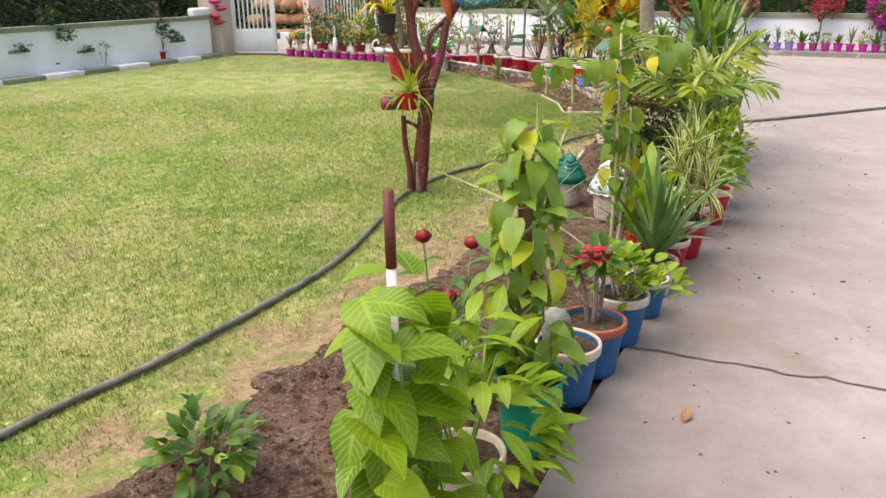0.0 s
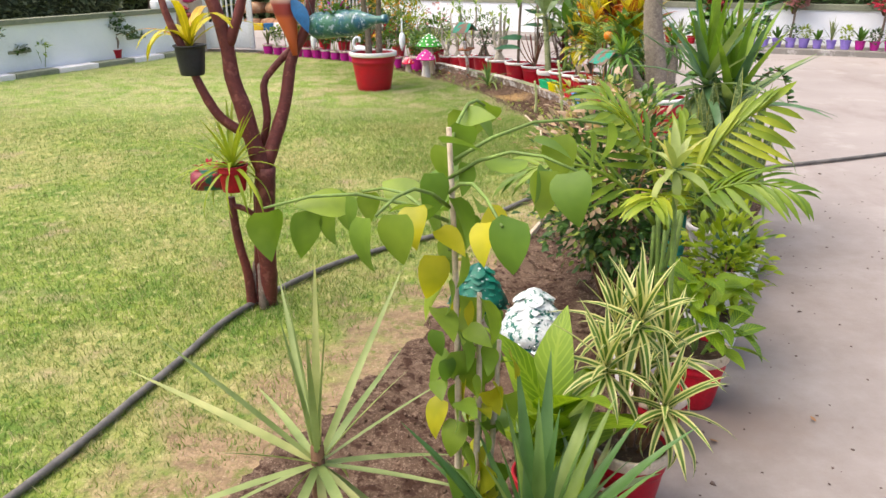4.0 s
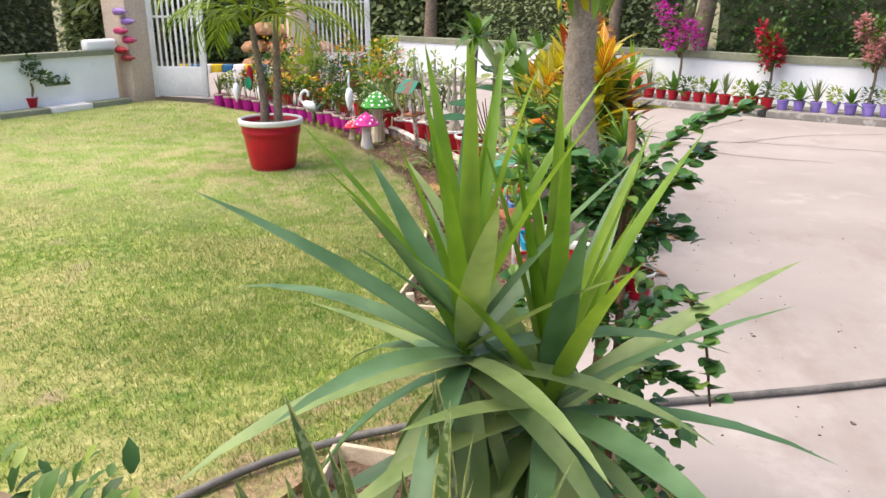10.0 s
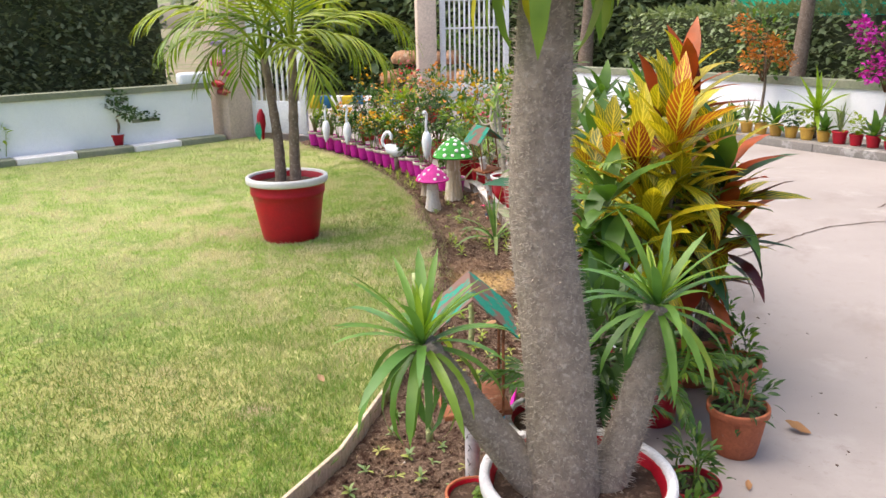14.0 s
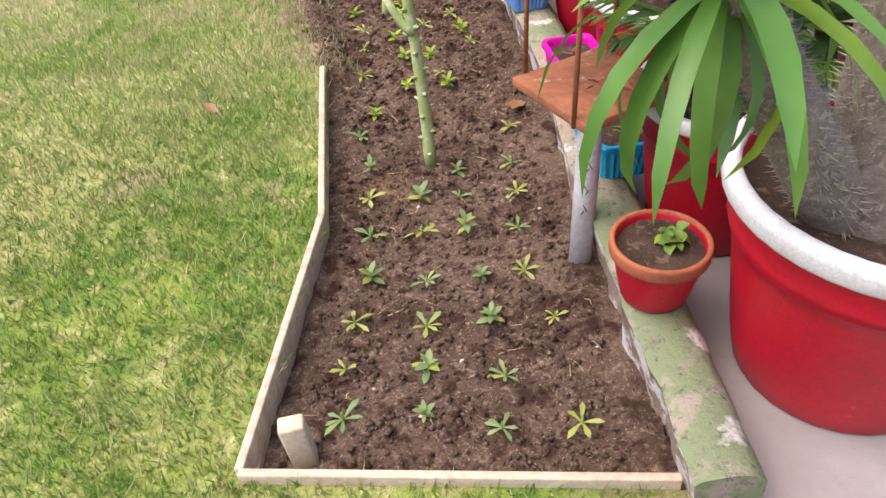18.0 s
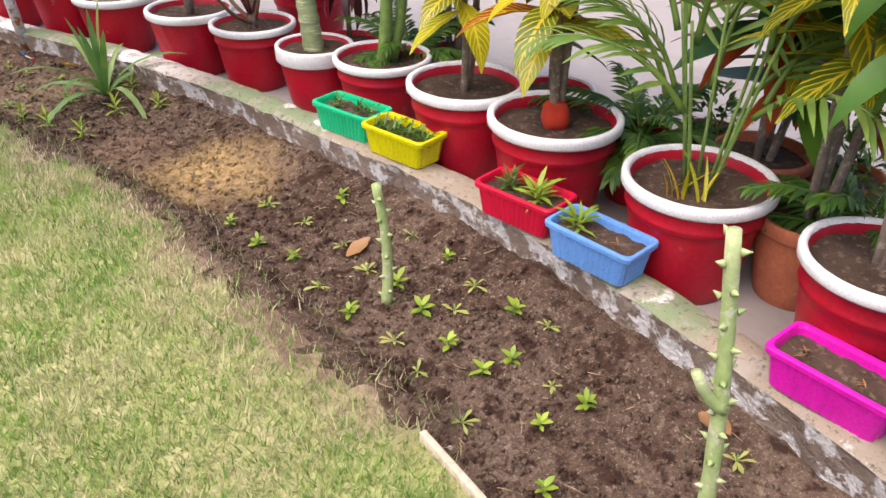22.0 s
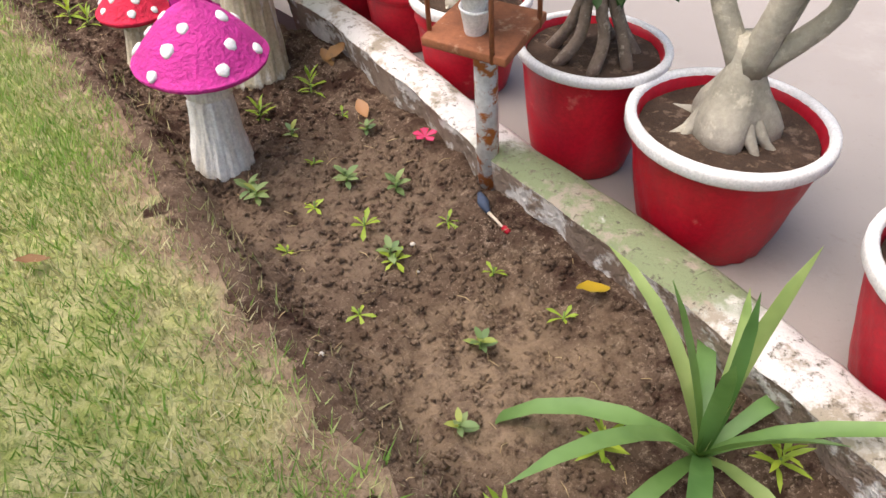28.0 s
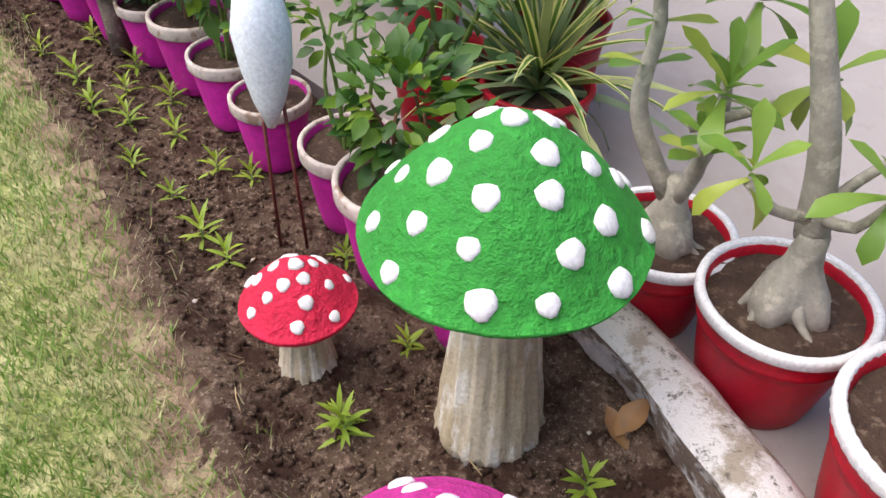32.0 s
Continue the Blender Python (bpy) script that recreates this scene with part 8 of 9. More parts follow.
twig(t, bend((0.03, 0.05, 0.8), (-0.16, -0.02, 0.95), (0, 0, 0.06), 4), 0.006, 0.004, M_twig, "branch")

F_bamboo = leafy("bamboo_leaf", (0.16, 0.28, 0.06), (0.28, 0.38, 0.08), island=True, trans=0.35)
t, s = potted("bamboo_palm", "red", (2.315, 11.285), 0.41, "bamboo-like palm with narrow leaves in a red pot", group=G_B)
for k in range(7):
    a = k * 2.4
    twig(t, bend((0.03 * math.cos(a), 0.03 * math.sin(a), s - 0.03), (0.15 * math.cos(a), 0.15 * math.sin(a), s + U(0.45, 0.75)), (0, 0, 0), 4), 0.0055, 0.004, M_stemgreen, "cane")
    for j in range(3):
        frond(t, (0.12 * math.cos(a), 0.12 * math.sin(a), s + 0.24 + 0.17 * j), math.degrees(a) - 90 + U(-60, 60), U(45, 80), U(0.30, 0.42), F_bamboo, 9, 0.17, 0.017, 1.1, lift=5)

for k in range(9):
    part("sprout", leaf_mesh("sword", 0.09, 0.6, 0.3, L_crotonY, 6), None, t, m=aim((-0.08 + U(-0.04, 0.04), -0.04 + U(-0.05, 0.05), s), k * 137, U(45, 85), 0, U(0.09, 0.16)))


def croton(at, d, mats, label, trunks, n, L=0.24, w=0.34, kind="red", shape="lance", extra=None):
    t, s = potted("croton", kind, at, d, label, group=G_B)
    for (x, y, z) in trunks:
        twig(t, bend((x * 0.25, y * 0.25, s - 0.03), (x, y, z), (0.015, 0.01, 0), 6), 0.014, 0.010, M_bark, "trunk")
        for i in range(n):
            f = i / n
            e = 80 - 105 * f + U(-10, 10)
            mm = mats[rnd.randrange(len(mats))]
            part("leaf", leaf_mesh(shape, w, (0.3, 0.6, 1.0)[i % 3], 0.22, mm, 7, 0.006), None, t, m=aim((x, y, z + 0.10 - 0.26 * f), i * 137.5, e, U(-15, 15), L * U(0.75, 1.15)))
    return t, s


t, s = croton((2.18, 11.785), 0.42, [L_croton, L_crotonY], "yellow and green croton in a red pot, tied with red cloth", ((-0.03, 0.0, 0.80), (0.05, 0.03, 0.95), (0.0, 0.06, 0.7)), 16, 0.27)
mb = MB()
mb.lathe([(0.035, s - 0.01), (0.045, s + 0.02), (0.04, s + 0.06), (0.03, s + 0.075), (0, s + 0.075)], 14, lambda a, z: 1 + 0.12 * math.sin(4 * a))
part("cloth_tie", mb, surf("red_cloth", (0.5, 0.04, 0.015), scale=30, rough=0.9), t, "red cloth tie")
croton((2.072, 12.18), 0.412, [L_croton, L_crotonY, L_crotonR, L_dark], "croton with yellow, red and dark leaves in a red pot", ((-0.04, -0.03, 0.72), (0.06, 0.05, 0.88)), 20, 0.26)
t, s = potted("dumb_cane", "red", (1.952, 12.655), 0.385, "green-caned broad-leaved plant in a red pot", group=G_B, tall=0.95)
twig(t, bend((0, 0, s - 0.03), (0.02, 0.03, 0.8), (0.02, 0, 0), 6), 0.026, 0.02, M_stemgreen, "cane", 10)
twig(t, bend((0.04, 0.02, s - 0.03), (0.1, 0.0, 0.7), (0.02, 0, 0), 6), 0.022, 0.016, M_stemgreen, "cane", 10)
for (x, y, z) in ((0.02, 0.03, 0.8), (0.1, 0.0, 0.7)):
    rosette(t, (x, y, z), 12, 0.34, L_mid, "lance", 0.36, (80, -5), (0.3, 0.7, 1.0), 0.2, up=0.1)
t, s = potted("ringed_trunk_plant", "tallrim", (1.78, 12.98), 0.322, "thick ringed green trunk in a red pot with deep white rim", group=G_B, tall=0.89)
mb = MB()
pts = bend((0, 0, s - 0.03), (-0.07, 0.10, 0.95), (0.01, 0, 0), 44)
mb.tube(pts, [0.042 - 0.010 * i / 44 + (0.0035 if i % 3 == 0 else 0) for i in range(45)], 16)
part("trunk", mb, surf("ringed_trunk", (0.26, 0.30, 0.15), (0.18, 0.22, 0.10), (0.45, 0.45, 0.3), scale=14, rough=0.7, stretch=(0.3, 0.3, 2.5)), t)
rosette(t, (-0.07, 0.10, 0.95), 14, 0.4, L_grey, "spoon", 0.34, (80, -10), (0.3, 0.8), 0.2)
t, s = potted("purple_cordyline", "redplain", (1.98, 13.12), 0.26, "dark purple-leaved cordyline in a red pot on the driveway", group=G_B)
L_purple = leafy("purple_leaf", (0.07, 0.015, 0.02), (0.14, 0.03, 0.035), trans=0.2)
twig(t, [(0, 0, s - 0.03), (0, 0, s + 0.3)], 0.012, 0.01, M_twig, "trunk")
rosette(t, (0, 0, s + 0.3), 26, 0.28, L_purple, "lance", 0.16, (85, -40), (0.3, 0.8, 1.2), 0.25)
for (x, y) in ((2.12, 12.78), (2.5, 11.75), (2.62, 11.0)):
    t, s = potted("fern_pot", "redplain", (x, y), 0.26, "feathery green fern in a low red pot", group=G_B)
    for k in range(16):
        frond(t, (0, 0, s), k * 137.5, U(25, 70), U(0.3, 0.42), F_green, 20, 0.07, 0.013, 1.1, lift=0)
t, s = potted("broad_leaf_tree", "red", (1.612, 13.335), 0.375, "very large heart-shaped leaves on dark stalks in a red pot", group=G_B, tall=0.94)
twig(t, bend((0, 0, s - 0.03), (0.02, 0.05, 1.15), (0.02, 0.0, 0), 8), 0.022, 0.014, M_bark, "trunk", 10)
for k in range(6):
    twig(t, bend((0, 0, s + 0.05), (0.14 * math.cos(k * 1.05), 0.14 * math.sin(k * 1.05), s + 0.45), (0, 0, -0.03), 4), 0.008, 0.005, M_maroon, "stalk")
for k, (root, az, el, L, dr) in enumerate((((-0.22, -0.13, 0.53), 112, 4, 0.38, 0.2), ((-0.19, 0.20, 0.62), 73, 6, 0.33, 0.3), ((0.06, -0.02, 0.80), 60, 10, 0.36, 0.5), ((0.12, 0.12, 0.72), -60, 10, 0.34, 0.5), ((0.0, 0.2, 0.95), 20, 20, 0.34, 0.5), ((0.1, -0.15, 0.9), 200, 15, 0.32, 0.5))):
    twig(t, bend((0.01, 0.0, s + 0.02), root, (0, 0, -0.05), 6), 0.010, 0.006, M_twig, "stalk")
    part("leaf", leaf_mesh("heart", 0.66, dr, 0.12, L_yucbig, 14), None, t, m=aim(root, az, el, (-8, -16, -6, 8, 5, -5)[k], L))
t, s = potted("slim_trunk_tree", "spiral", (1.398, 13.63), 0.40, "slim grey trunk in a fluted red pot with white rim", group=G_B, tall=0.92)
twig(t, bend((0, 0, s - 0.03), (0.03, 0.03, 1.3), (-0.01, 0.0, 0), 8), 0.022, 0.017, M_bark, "trunk", 10)
rosette(t, (0.03, 0.03, 1.3), 18, 0.34, L_mid, "lance", 0.3, (75, -30), (0.4, 0.9), 0.2)

M_aden = surf("adenium_trunk", (0.40, 0.365, 0.30), (0.30, 0.275, 0.22), (0.50, 0.45, 0.36), scale=9, fine=60, rough=0.75, bumps=0.5, dist=0.005)


def adenium(at, d, kind, label, arms, leaves, flowers=0, fat=0.07, seed=1, boughs=(), tall=1.0, roots=5, neck=1.0):
    t, s = potted("adenium", kind, at, d, label, group=G_B, tall=tall)
    cau = MB()
    H = fat * 3.2
    prof = [(fat * 0.9, -0.03), (fat * 1.22, 0.0), (fat * 1.25, fat * 0.45), (fat * 1.12, fat * 0.95), (fat * 0.86, fat * 1.45), (fat * 0.62, fat * 2.0), (fat * 0.52, fat * 2.6), (fat * 0.48, H), (0, H + 0.004)]
    # legs that part towards the soil
    cau.lathe([(r, s + z * neck) for r, z in prof], 36, lambda a, z: 1 + (0.22 * math.sin(3 * a + seed) + 0.10 * math.sin(5 * a + 2 * seed) + 0.05 * math.sin(9 * a + z * 40)) * max(0.0, 1 - (z - s) / (fat * 2.2)))
    part("swollen_trunk", cau, M_aden, t)
    for k in range(roots):
        a, q = 6.283 * k / roots + 0.5 * math.sin(seed + 2.3 * k), fat * (1.0 + 0.5 * math.sin(seed * 3 + k))
        c, e = math.cos(a), math.sin(a)
        line = smooth_line([(fat * 0.55 * c, fat * 0.55 * e, s + fat * 1.0 * neck), (fat * 0.98 * c, fat * 0.98 * e, s + fat * 0.5 * neck), (fat * 1.3 * c - 0.01 * e, fat * 1.3 * e + 0.01 * c, s + 0.004), (fat * 1.1 * c + q * math.cos(a + 0.5), fat * 1.1 * e + q * math.sin(a + 0.5), s - 0.014)], 0.02)
        twig(t, line, fat * 0.28, fat * 0.08, M_aden, "root", 8)
    for (x, y, z, r) in arms:
        line = smooth_line([(x * 0.10, y * 0.10, s + fat * 2.2), (x * 0.78, y * 0.62, s + fat * 2.2 + (z - s - fat * 2.2) * 0.36), (x * 0.72, y * 0.95, s + fat * 2.2 + (z - s - fat * 2.2) * 0.7), (x, y, z)], 0.04)
        mb = MB()
        mb.tube(line, [r * (1 - 0.5 * i / (len(line) - 1)) for i in range(len(line))], 10)
        part("arm", mb, M_aden, t)
        rosette(t, (x, y, z), leaves, 0.105, L_aden, "spoon", 0.36, (70, -20), (0.3, 0.7), 0.2, up=0.03)
        for q in (0.55, 0.8):
            p = line[int(q * (len(line) - 1))]
            rosette(t, (p.x, p.y, p.z), 4, 0.085, L_aden, "spoon", 0.36, (40, 10), (0.4,), 0.2)
        for k in range(flowers):
            bloom(t, (x + U(-0.05, 0.05), y + U(-0.05, 0.05), z + U(0.03, 0.09)), 0.04, F_adenium, 5, az0=U(0, 72))
    for pts, r0, r1, n, L in boughs:
        line = smooth_line(pts, 0.03)
        twig(t, line, r0, r1, M_aden, "bough", 10)
        rosette(t, tuple(line[-1]), n, L, L_aden, "spoon", 0.40, (70, -30), (0.4, 0.8, 1.1), 0.2, up=0.03)
    return t


adenium((1.125, 14.10), 0.415, "spiral", "thick-trunked adenium in a fluted red pot with white rim", ((0.1, 0.05, 0.9, 0.03), (-0.1, 0.08, 0.85, 0.026), (0.02, -0.1, 0.95, 0.03), (0.14, -0.08, 0.75, 0.024)), 10, fat=0.064, seed=2, tall=0.84, roots=7)
t, s = potted("ficus_bonsai", "redhigh", (0.90, 14.385), 0.35, "small dark-leaved ficus with bare roots in a red pot", group=G_B, tall=0.77)
for k in range(7):
    a = k * 0.9
    twig(t, smooth_line([(0.10 * math.cos(a), 0.10 * math.sin(a), s - 0.01), (0.06 * math.cos(a + 0.3), 0.06 * math.sin(a + 0.3), s + 0.06), (0.03 * math.cos(a), 0.03 * math.sin(a), s + 0.14), (0.02, 0.02, s + 0.2)], 0.03), 0.015, 0.012, M_bark, "root", 8)
stems(t, (0.02, 0.02, s + 0.18), 6, 0.14, 0.3, 0.012, M_bark, "branch")
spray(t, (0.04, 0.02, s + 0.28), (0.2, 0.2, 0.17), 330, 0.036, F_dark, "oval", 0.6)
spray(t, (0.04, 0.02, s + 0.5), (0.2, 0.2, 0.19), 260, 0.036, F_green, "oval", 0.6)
adenium((0.647, 14.752), 0.325, "redrope", "tall grey-armed adenium in a red pot with roped white rim", (), 9, fat=0.046, seed=4, roots=8, neck=0.55, boughs=(
    ([(-0.012, 0.0, 0.20), (-0.045, 0.01, 0.38), (-0.05, 0.02, 0.52), (-0.10, 0.04, 0.78), (-0.13, 0.06, 1.0)], 0.027, 0.016, 11, 0.11),
    ([(0.012, -0.012, 0.20), (0.035, -0.04, 0.40), (-0.03, -0.04, 0.52), (-0.10, -0.03, 0.62), (-0.12, -0.02, 0.86)], 0.019, 0.012, 10, 0.11),
    ([(0.015, 0.0, 0.20), (0.065, 0.01, 0.42), (0.075, 0.02, 0.56), (0.12, 0.03, 0.70), (0.13, 0.05, 0.98)], 0.020, 0.013, 11, 0.11),
    ([(-0.05, 0.02, 0.50), (0.0, 0.06, 0.62), (0.09, 0.10, 0.74), (0.20, 0.14, 0.84)], 0.013, 0.009, 10, 0.10),
    ([(-0.045, 0.02, 0.44), (-0.03, 0.08, 0.60), (-0.05, 0.15, 0.82)], 0.012, 0.008, 9, 0.10)))
adenium((0.478, 15.008), 0.285, "red", "adenium with a bulging trunk in a small red pot", (), 10, fat=0.047, seed=3, boughs=(
    ([(0.0, 0.01, 0.34), (-0.03, 0.02, 0.50), (-0.105, 0.03, 0.72)], 0.026, 0.014, 0, 0.1),
    ([(-0.10, 0.03, 0.70), (-0.19, 0.05, 0.69), (-0.28, 0.10, 0.78)], 0.010, 0.007, 9, 0.095),
    ([(-0.10, 0.03, 0.71), (0.03, 0.04, 0.72), (0.2, 0.10, 0.82)], 0.010, 0.007, 9, 0.095),
    ([(-0.105, 0.03, 0.72), (-0.11, 0.06, 0.84), (-0.07, 0.08, 0.95)], 0.014, 0.009, 10, 0.10),
    ([(-0.02, 0.0, 0.38), (-0.08, -0.03, 0.41), (-0.13, -0.04, 0.46)], 0.010, 0.007, 8, 0.09),
    ([(0.0, 0.0, 0.38), (0.03, -0.04, 0.40), (0.055, -0.05, 0.45)], 0.010, 0.007, 11, 0.11),
    ([(0.0, 0.01, 0.40), (0.09, 0.05, 0.46), (0.22, 0.06, 0.50)], 0.009, 0.006, 7, 0.09)))
t = adenium((0.303, 15.17), 0.255, "red", "pink-flowered adenium in a small red pot", ((-0.11, 0.03, 0.70, 0.018), (0.06, 0.05, 0.6, 0.015), (0.02, -0.06, 0.5, 0.015)), 11, fat=0.042, seed=5, boughs=(([(0.0, 0.02, 0.4), (0.1, 0.0, 0.46), (0.16, -0.04, 0.52)], 0.010, 0.007, 9, 0.1),))
for k in range(4):
    bloom(t, (-0.12 + 0.035 * k, -0.01 + 0.02 * (k % 2), 0.74 + 0.02 * (k % 3)), 0.042, F_adenium, 5, az0=20 * k, el=35)
# low red pots and a spiky plant on the drive behind them
t, s = potted("pineapple_plant", "redplain", (0.05, 15.62), 0.26, "spiky dull green rosette in a dark red pot", group=G_B)
rosette(t, (0, 0, s), 46, 0.42, L_grey, "sword", 0.06, (86, -10), (0.2, 0.6, 1.1), 0.4)
rosette(t, (0, 0, s + 0.05), 30, 0.38, L_varieg, "sword", 0.06, (86, 10), (0.3, 0.8), 0.4)

# pots on the driveway side of the tub
for (x, y, d, kind, lab, m1) in ((2.88, 9.92, 0.21, "red", "small red pot of trailing green leaves", F_green), (2.97, 10.86, 0.24, "terra", "clay pot with dark green cuttings", F_dark), (2.92, 11.30, 0.24, "terra", "clay pot with feathery green leaves", F_green), (2.86, 10.3, 0.2, "redplain", "small pot with tangled green stems", F_green), (2.80, 11.75, 0.22, "terra", "clay pot of low green leaves", F_green)):
    t, s = potted("side_pot", kind, (x, y), d, lab, group="pots at the drive side of the tub")
    stems(t, (0, 0, s), 4, 0.06, 0.14, 0.005, M_stemgreen)
    spray(t, (0, 0, s + 0.07), (d * 0.55, d * 0.55, 0.16), 160, 0.05, m1, "lance", 0.35)
# tall crotons and broad leaves seen above the tub
for (x, y, z, mats, lab, kind) in ((2.55, 11.10, 0.95, [L_crotonY, L_crotonY, L_crotonY, L_croton], "tall yellow croton with orange lower leaves", "terra"), (2.72, 11.45, 0.75, [L_crotonR, L_dark, L_croton], "croton with dark red and green leaves", "terra"), (2.45, 12.2, 1.05, [L_crotonR, L_crotonY], "orange-red croton in a red pot", "red"), (2.30, 12.75, 0.9, [L_crotonY, L_croton], "yellow croton in a red pot", "red")):
    croton((x, y), 0.3, mats, lab, ((-0.06, 0.0, z), (0.08, 0.05, z + 0.18), (0.02, -0.08, z - 0.15), (0.1, 0.1, z - 0.02)), 24, 0.35, 0.26, kind)
t, s = potted("plumeria_shrub", "red", (2.0, 13.75), 0.4, "leafy green shrub with long leaves in a red pot", group=G_B)
stems(t, (0, 0, s), 5, 0.3, 0.9, 0.014, M_bark, "branch")
for k in range(7):
    rosette(t, (0.3 * math.cos(k), 0.3 * math.sin(k), s + 0.6 + 0.06 * k), 14, 0.26, L_mid, "lance", 0.26, (75, -25), (0.4, 0.8), 0.2)

# ---- magenta pots leading to the gate ----
G_C = "magenta pots along the bed end"
line = resample([(-0.06, 15.10, 0), (-0.33, 15.41, 0), (-0.57, 15.60, 0), (-0.89, 15.92, 0), (-1.6, 16.42, 0), (-2.4, 16.98, 0), (-3.3, 17.55, 0)], 0.24)
mixf = [F_lime, F_yellow, F_yellow, F_yellow, F_green, F_yellow, F_orange, F_yellow]
for i, p in enumerate(line):
    d = 0.255 if i == 1 else U(0.19, 0.23)
    t, s = potted("magenta_pot_plant", "magenta", (p.x + (0.03 if i == 0 else 0), p.y), d, "leafy plant in a magenta pot with a weathered rim", group=G_C, z=-0.045)
    h = U(0.2, 0.36)
    stems(t, (0, 0, s), 5, 0.08, h, 0.006, M_twig if i % 2 else M_stemgreen)
    if i in (0, 2, 3):
        spray(t, (0, 0, s + h * 0.8), (0.08, 0.08, 0.1), 30, 0.05, F_green, "oval", 0.55)
    elif i >= len(line) - 4 and i % 2:
        rosette(t, (0, 0, s), 14, 0.32, L_snake, "sword", 0.13, (88, 65), (0.05, 0.15), 0.4)
    else:
        spray(t, (0, 0, s + h * 0.85), (0.13, 0.13, 0.15), 170, 0.055, F_green if i % 3 else F_dark, "oval", 0.55)
        if i > 3:
            spray(t, (0, 0, s + h * 1.1), (0.13, 0.13, 0.1), 55, 0.045, mixf[i % 8], "oval", 0.7, "blossom", 0.7)
# second row behind: taller flowering shrubs
for i, p in enumerate(line[2::2]):
    t, s = potted("flowering_shrub", "redplain", (p.x + 0.42, p.y + 0.55), 0.26, "flowering shrub in a pot behind the magenta row", group="shrubs behind the magenta row")
    stems(t, (0, 0, s), 6, 0.2, 0.5, 0.01, M_twig, "branch")
    spray(t, (0, 0, s + 0.36), (0.3, 0.3, 0.32), 420, 0.08, (F_green, F_lime, F_green, F_dark)[i % 4], "lance", 0.4)
    spray(t, (0, 0, s + 0.55), (0.28, 0.28, 0.28), 45, 0.05, (F_rose, F_yellow, F_orange, F_yellow)[i % 4], "oval", 0.8, "blossom", 0.75)
t, s = potted("rose_bush", "redplain", (-0.18, 15.72), 0.26, "rose bush with grey-green leaves in a dark red pot", group=G_C)
stems(t, (0, 0, s), 5, 0.16, 0.4, 0.008, M_stemgreen, "branch")
spray(t, (0, 0, s + 0.22), (0.26, 0.26, 0.26), 260, 0.06, leafy("rose_leaf", (0.12, 0.22, 0.09), (0.18, 0.3, 0.12), island=True), "oval", 0.65)

# ---- row of painted pots along the far wall ----
G_D = "painted pots along the far wall"
rowline = resample([(2.30, 19.72, 0), (3.45, 18.95, 0), (5.25, 17.78, 0), (7.1, 16.95, 0), (9.0, 16.1, 0), (12.5, 14.5, 0)], 0.225)
kinds = ["ochre"] * 7 + ["redsmall"] * 10 + ["purple"] * 10 + ["magsmall"] * 60
for i, p in enumerate(rowline):
    kd = kinds[i]
    t, s = potted("wall_pot_plant", kd, (p.x, p.y), U(0.175, 0.2), "green plant in a painted %s pot along the wall" % {"ochre": "ochre", "redsmall": "red", "purple": "purple", "magsmall": "magenta"}[kd], group=G_D, z=0.09)
    k = i % 6
    if k in (0, 3):
        rosette(t, (0, 0, s), 13, U(0.22, 0.36), L_mid, "lance", 0.24, (85, 15), (0.3, 0.8), 0.25)
    elif k == 1:
        rosette(t, (0, 0, s), 12, U(0.3, 0.42), L_snake, "sword", 0.12, (88, 66), (0.05, 0.1), 0.4)
    else:
        spray(t, (0, 0, s + 0.12), (0.12, 0.12, 0.15), 90, 0.07, (F_green, F_dark, F_lime)[i % 3], "lance", 0.45)
G_E = "flowering plants behind the wall pots"
for (x, y, h, mm, base, r, lab) in ((4.05, 18.95, 1.5, F_mag, F_green, 0.5, "magenta bougainvillea in bloom by the wall"), (6.55, 17.55, 1.35, F_rose, F_green, 0.36, "pale pink bougainvillea on a bare trunk by the wall"), (7.9, 16.95, 1.35, F_red, F_dark, 0.55, "red bougainvillea in bloom by the wall"), (2.6, 19.9, 1.6, F_orange, F_green, 0.5, "orange-flowered shrub by the wall"), (5.3, 18.2, 1.2, F_red, F_green, 0.26, "small red-flowered shrub by the wall"), (10.2, 15.8, 1.3, F_red, F_green, 0.5, "red-flowered shrub farther along the wall"), (8.9, 16.4, 1.0, F_mag, F_green, 0.35, "small magenta bougainvillea by the wall")):
    t = thing("bougainvillea", (x, y, 0.08), lab, "flowering shrub", G_E)
    twig(t, bend((0, 0, 0), (0.03, 0.0, h * 0.7), (0.05, 0, 0), 6), 0.025, 0.015, M_bark, "trunk")
    stems(t, (0.03, 0, h * 0.45), 7, r * 0.8, h * 0.45, 0.009, M_twig, "branch")
    spray(t, (0, 0, h * 0.75), (r * 0.9, r * 0.9, h * 0.36), 220, 0.08, base, "oval", 0.55)
    for k in range(6):
        a = k * 1.05
        spray(t, (r * 0.55 * math.cos(a), r * 0.55 * math.sin(a), h * (0.62 + 0.1 * (k % 4))), (r * 0.42, r * 0.42, 0.2), 110, 0.055, mm, "oval", 0.85, "blossom", 0.3)
t = thing("wall_palm", (3.35, 19.25, 0.08), "young palm-like plant with arching green leaves by the wall", "plant", G_E)
twig(t, [(0, 0, 0), (0, 0, 0.35)], 0.03, 0.02, M_bark, "trunk")
rosette(t, (0, 0, 0.35), 18, 0.6, L_lime, "sword", 0.14, (85, 5), (0.2, 0.6, 1.0), 0.3)

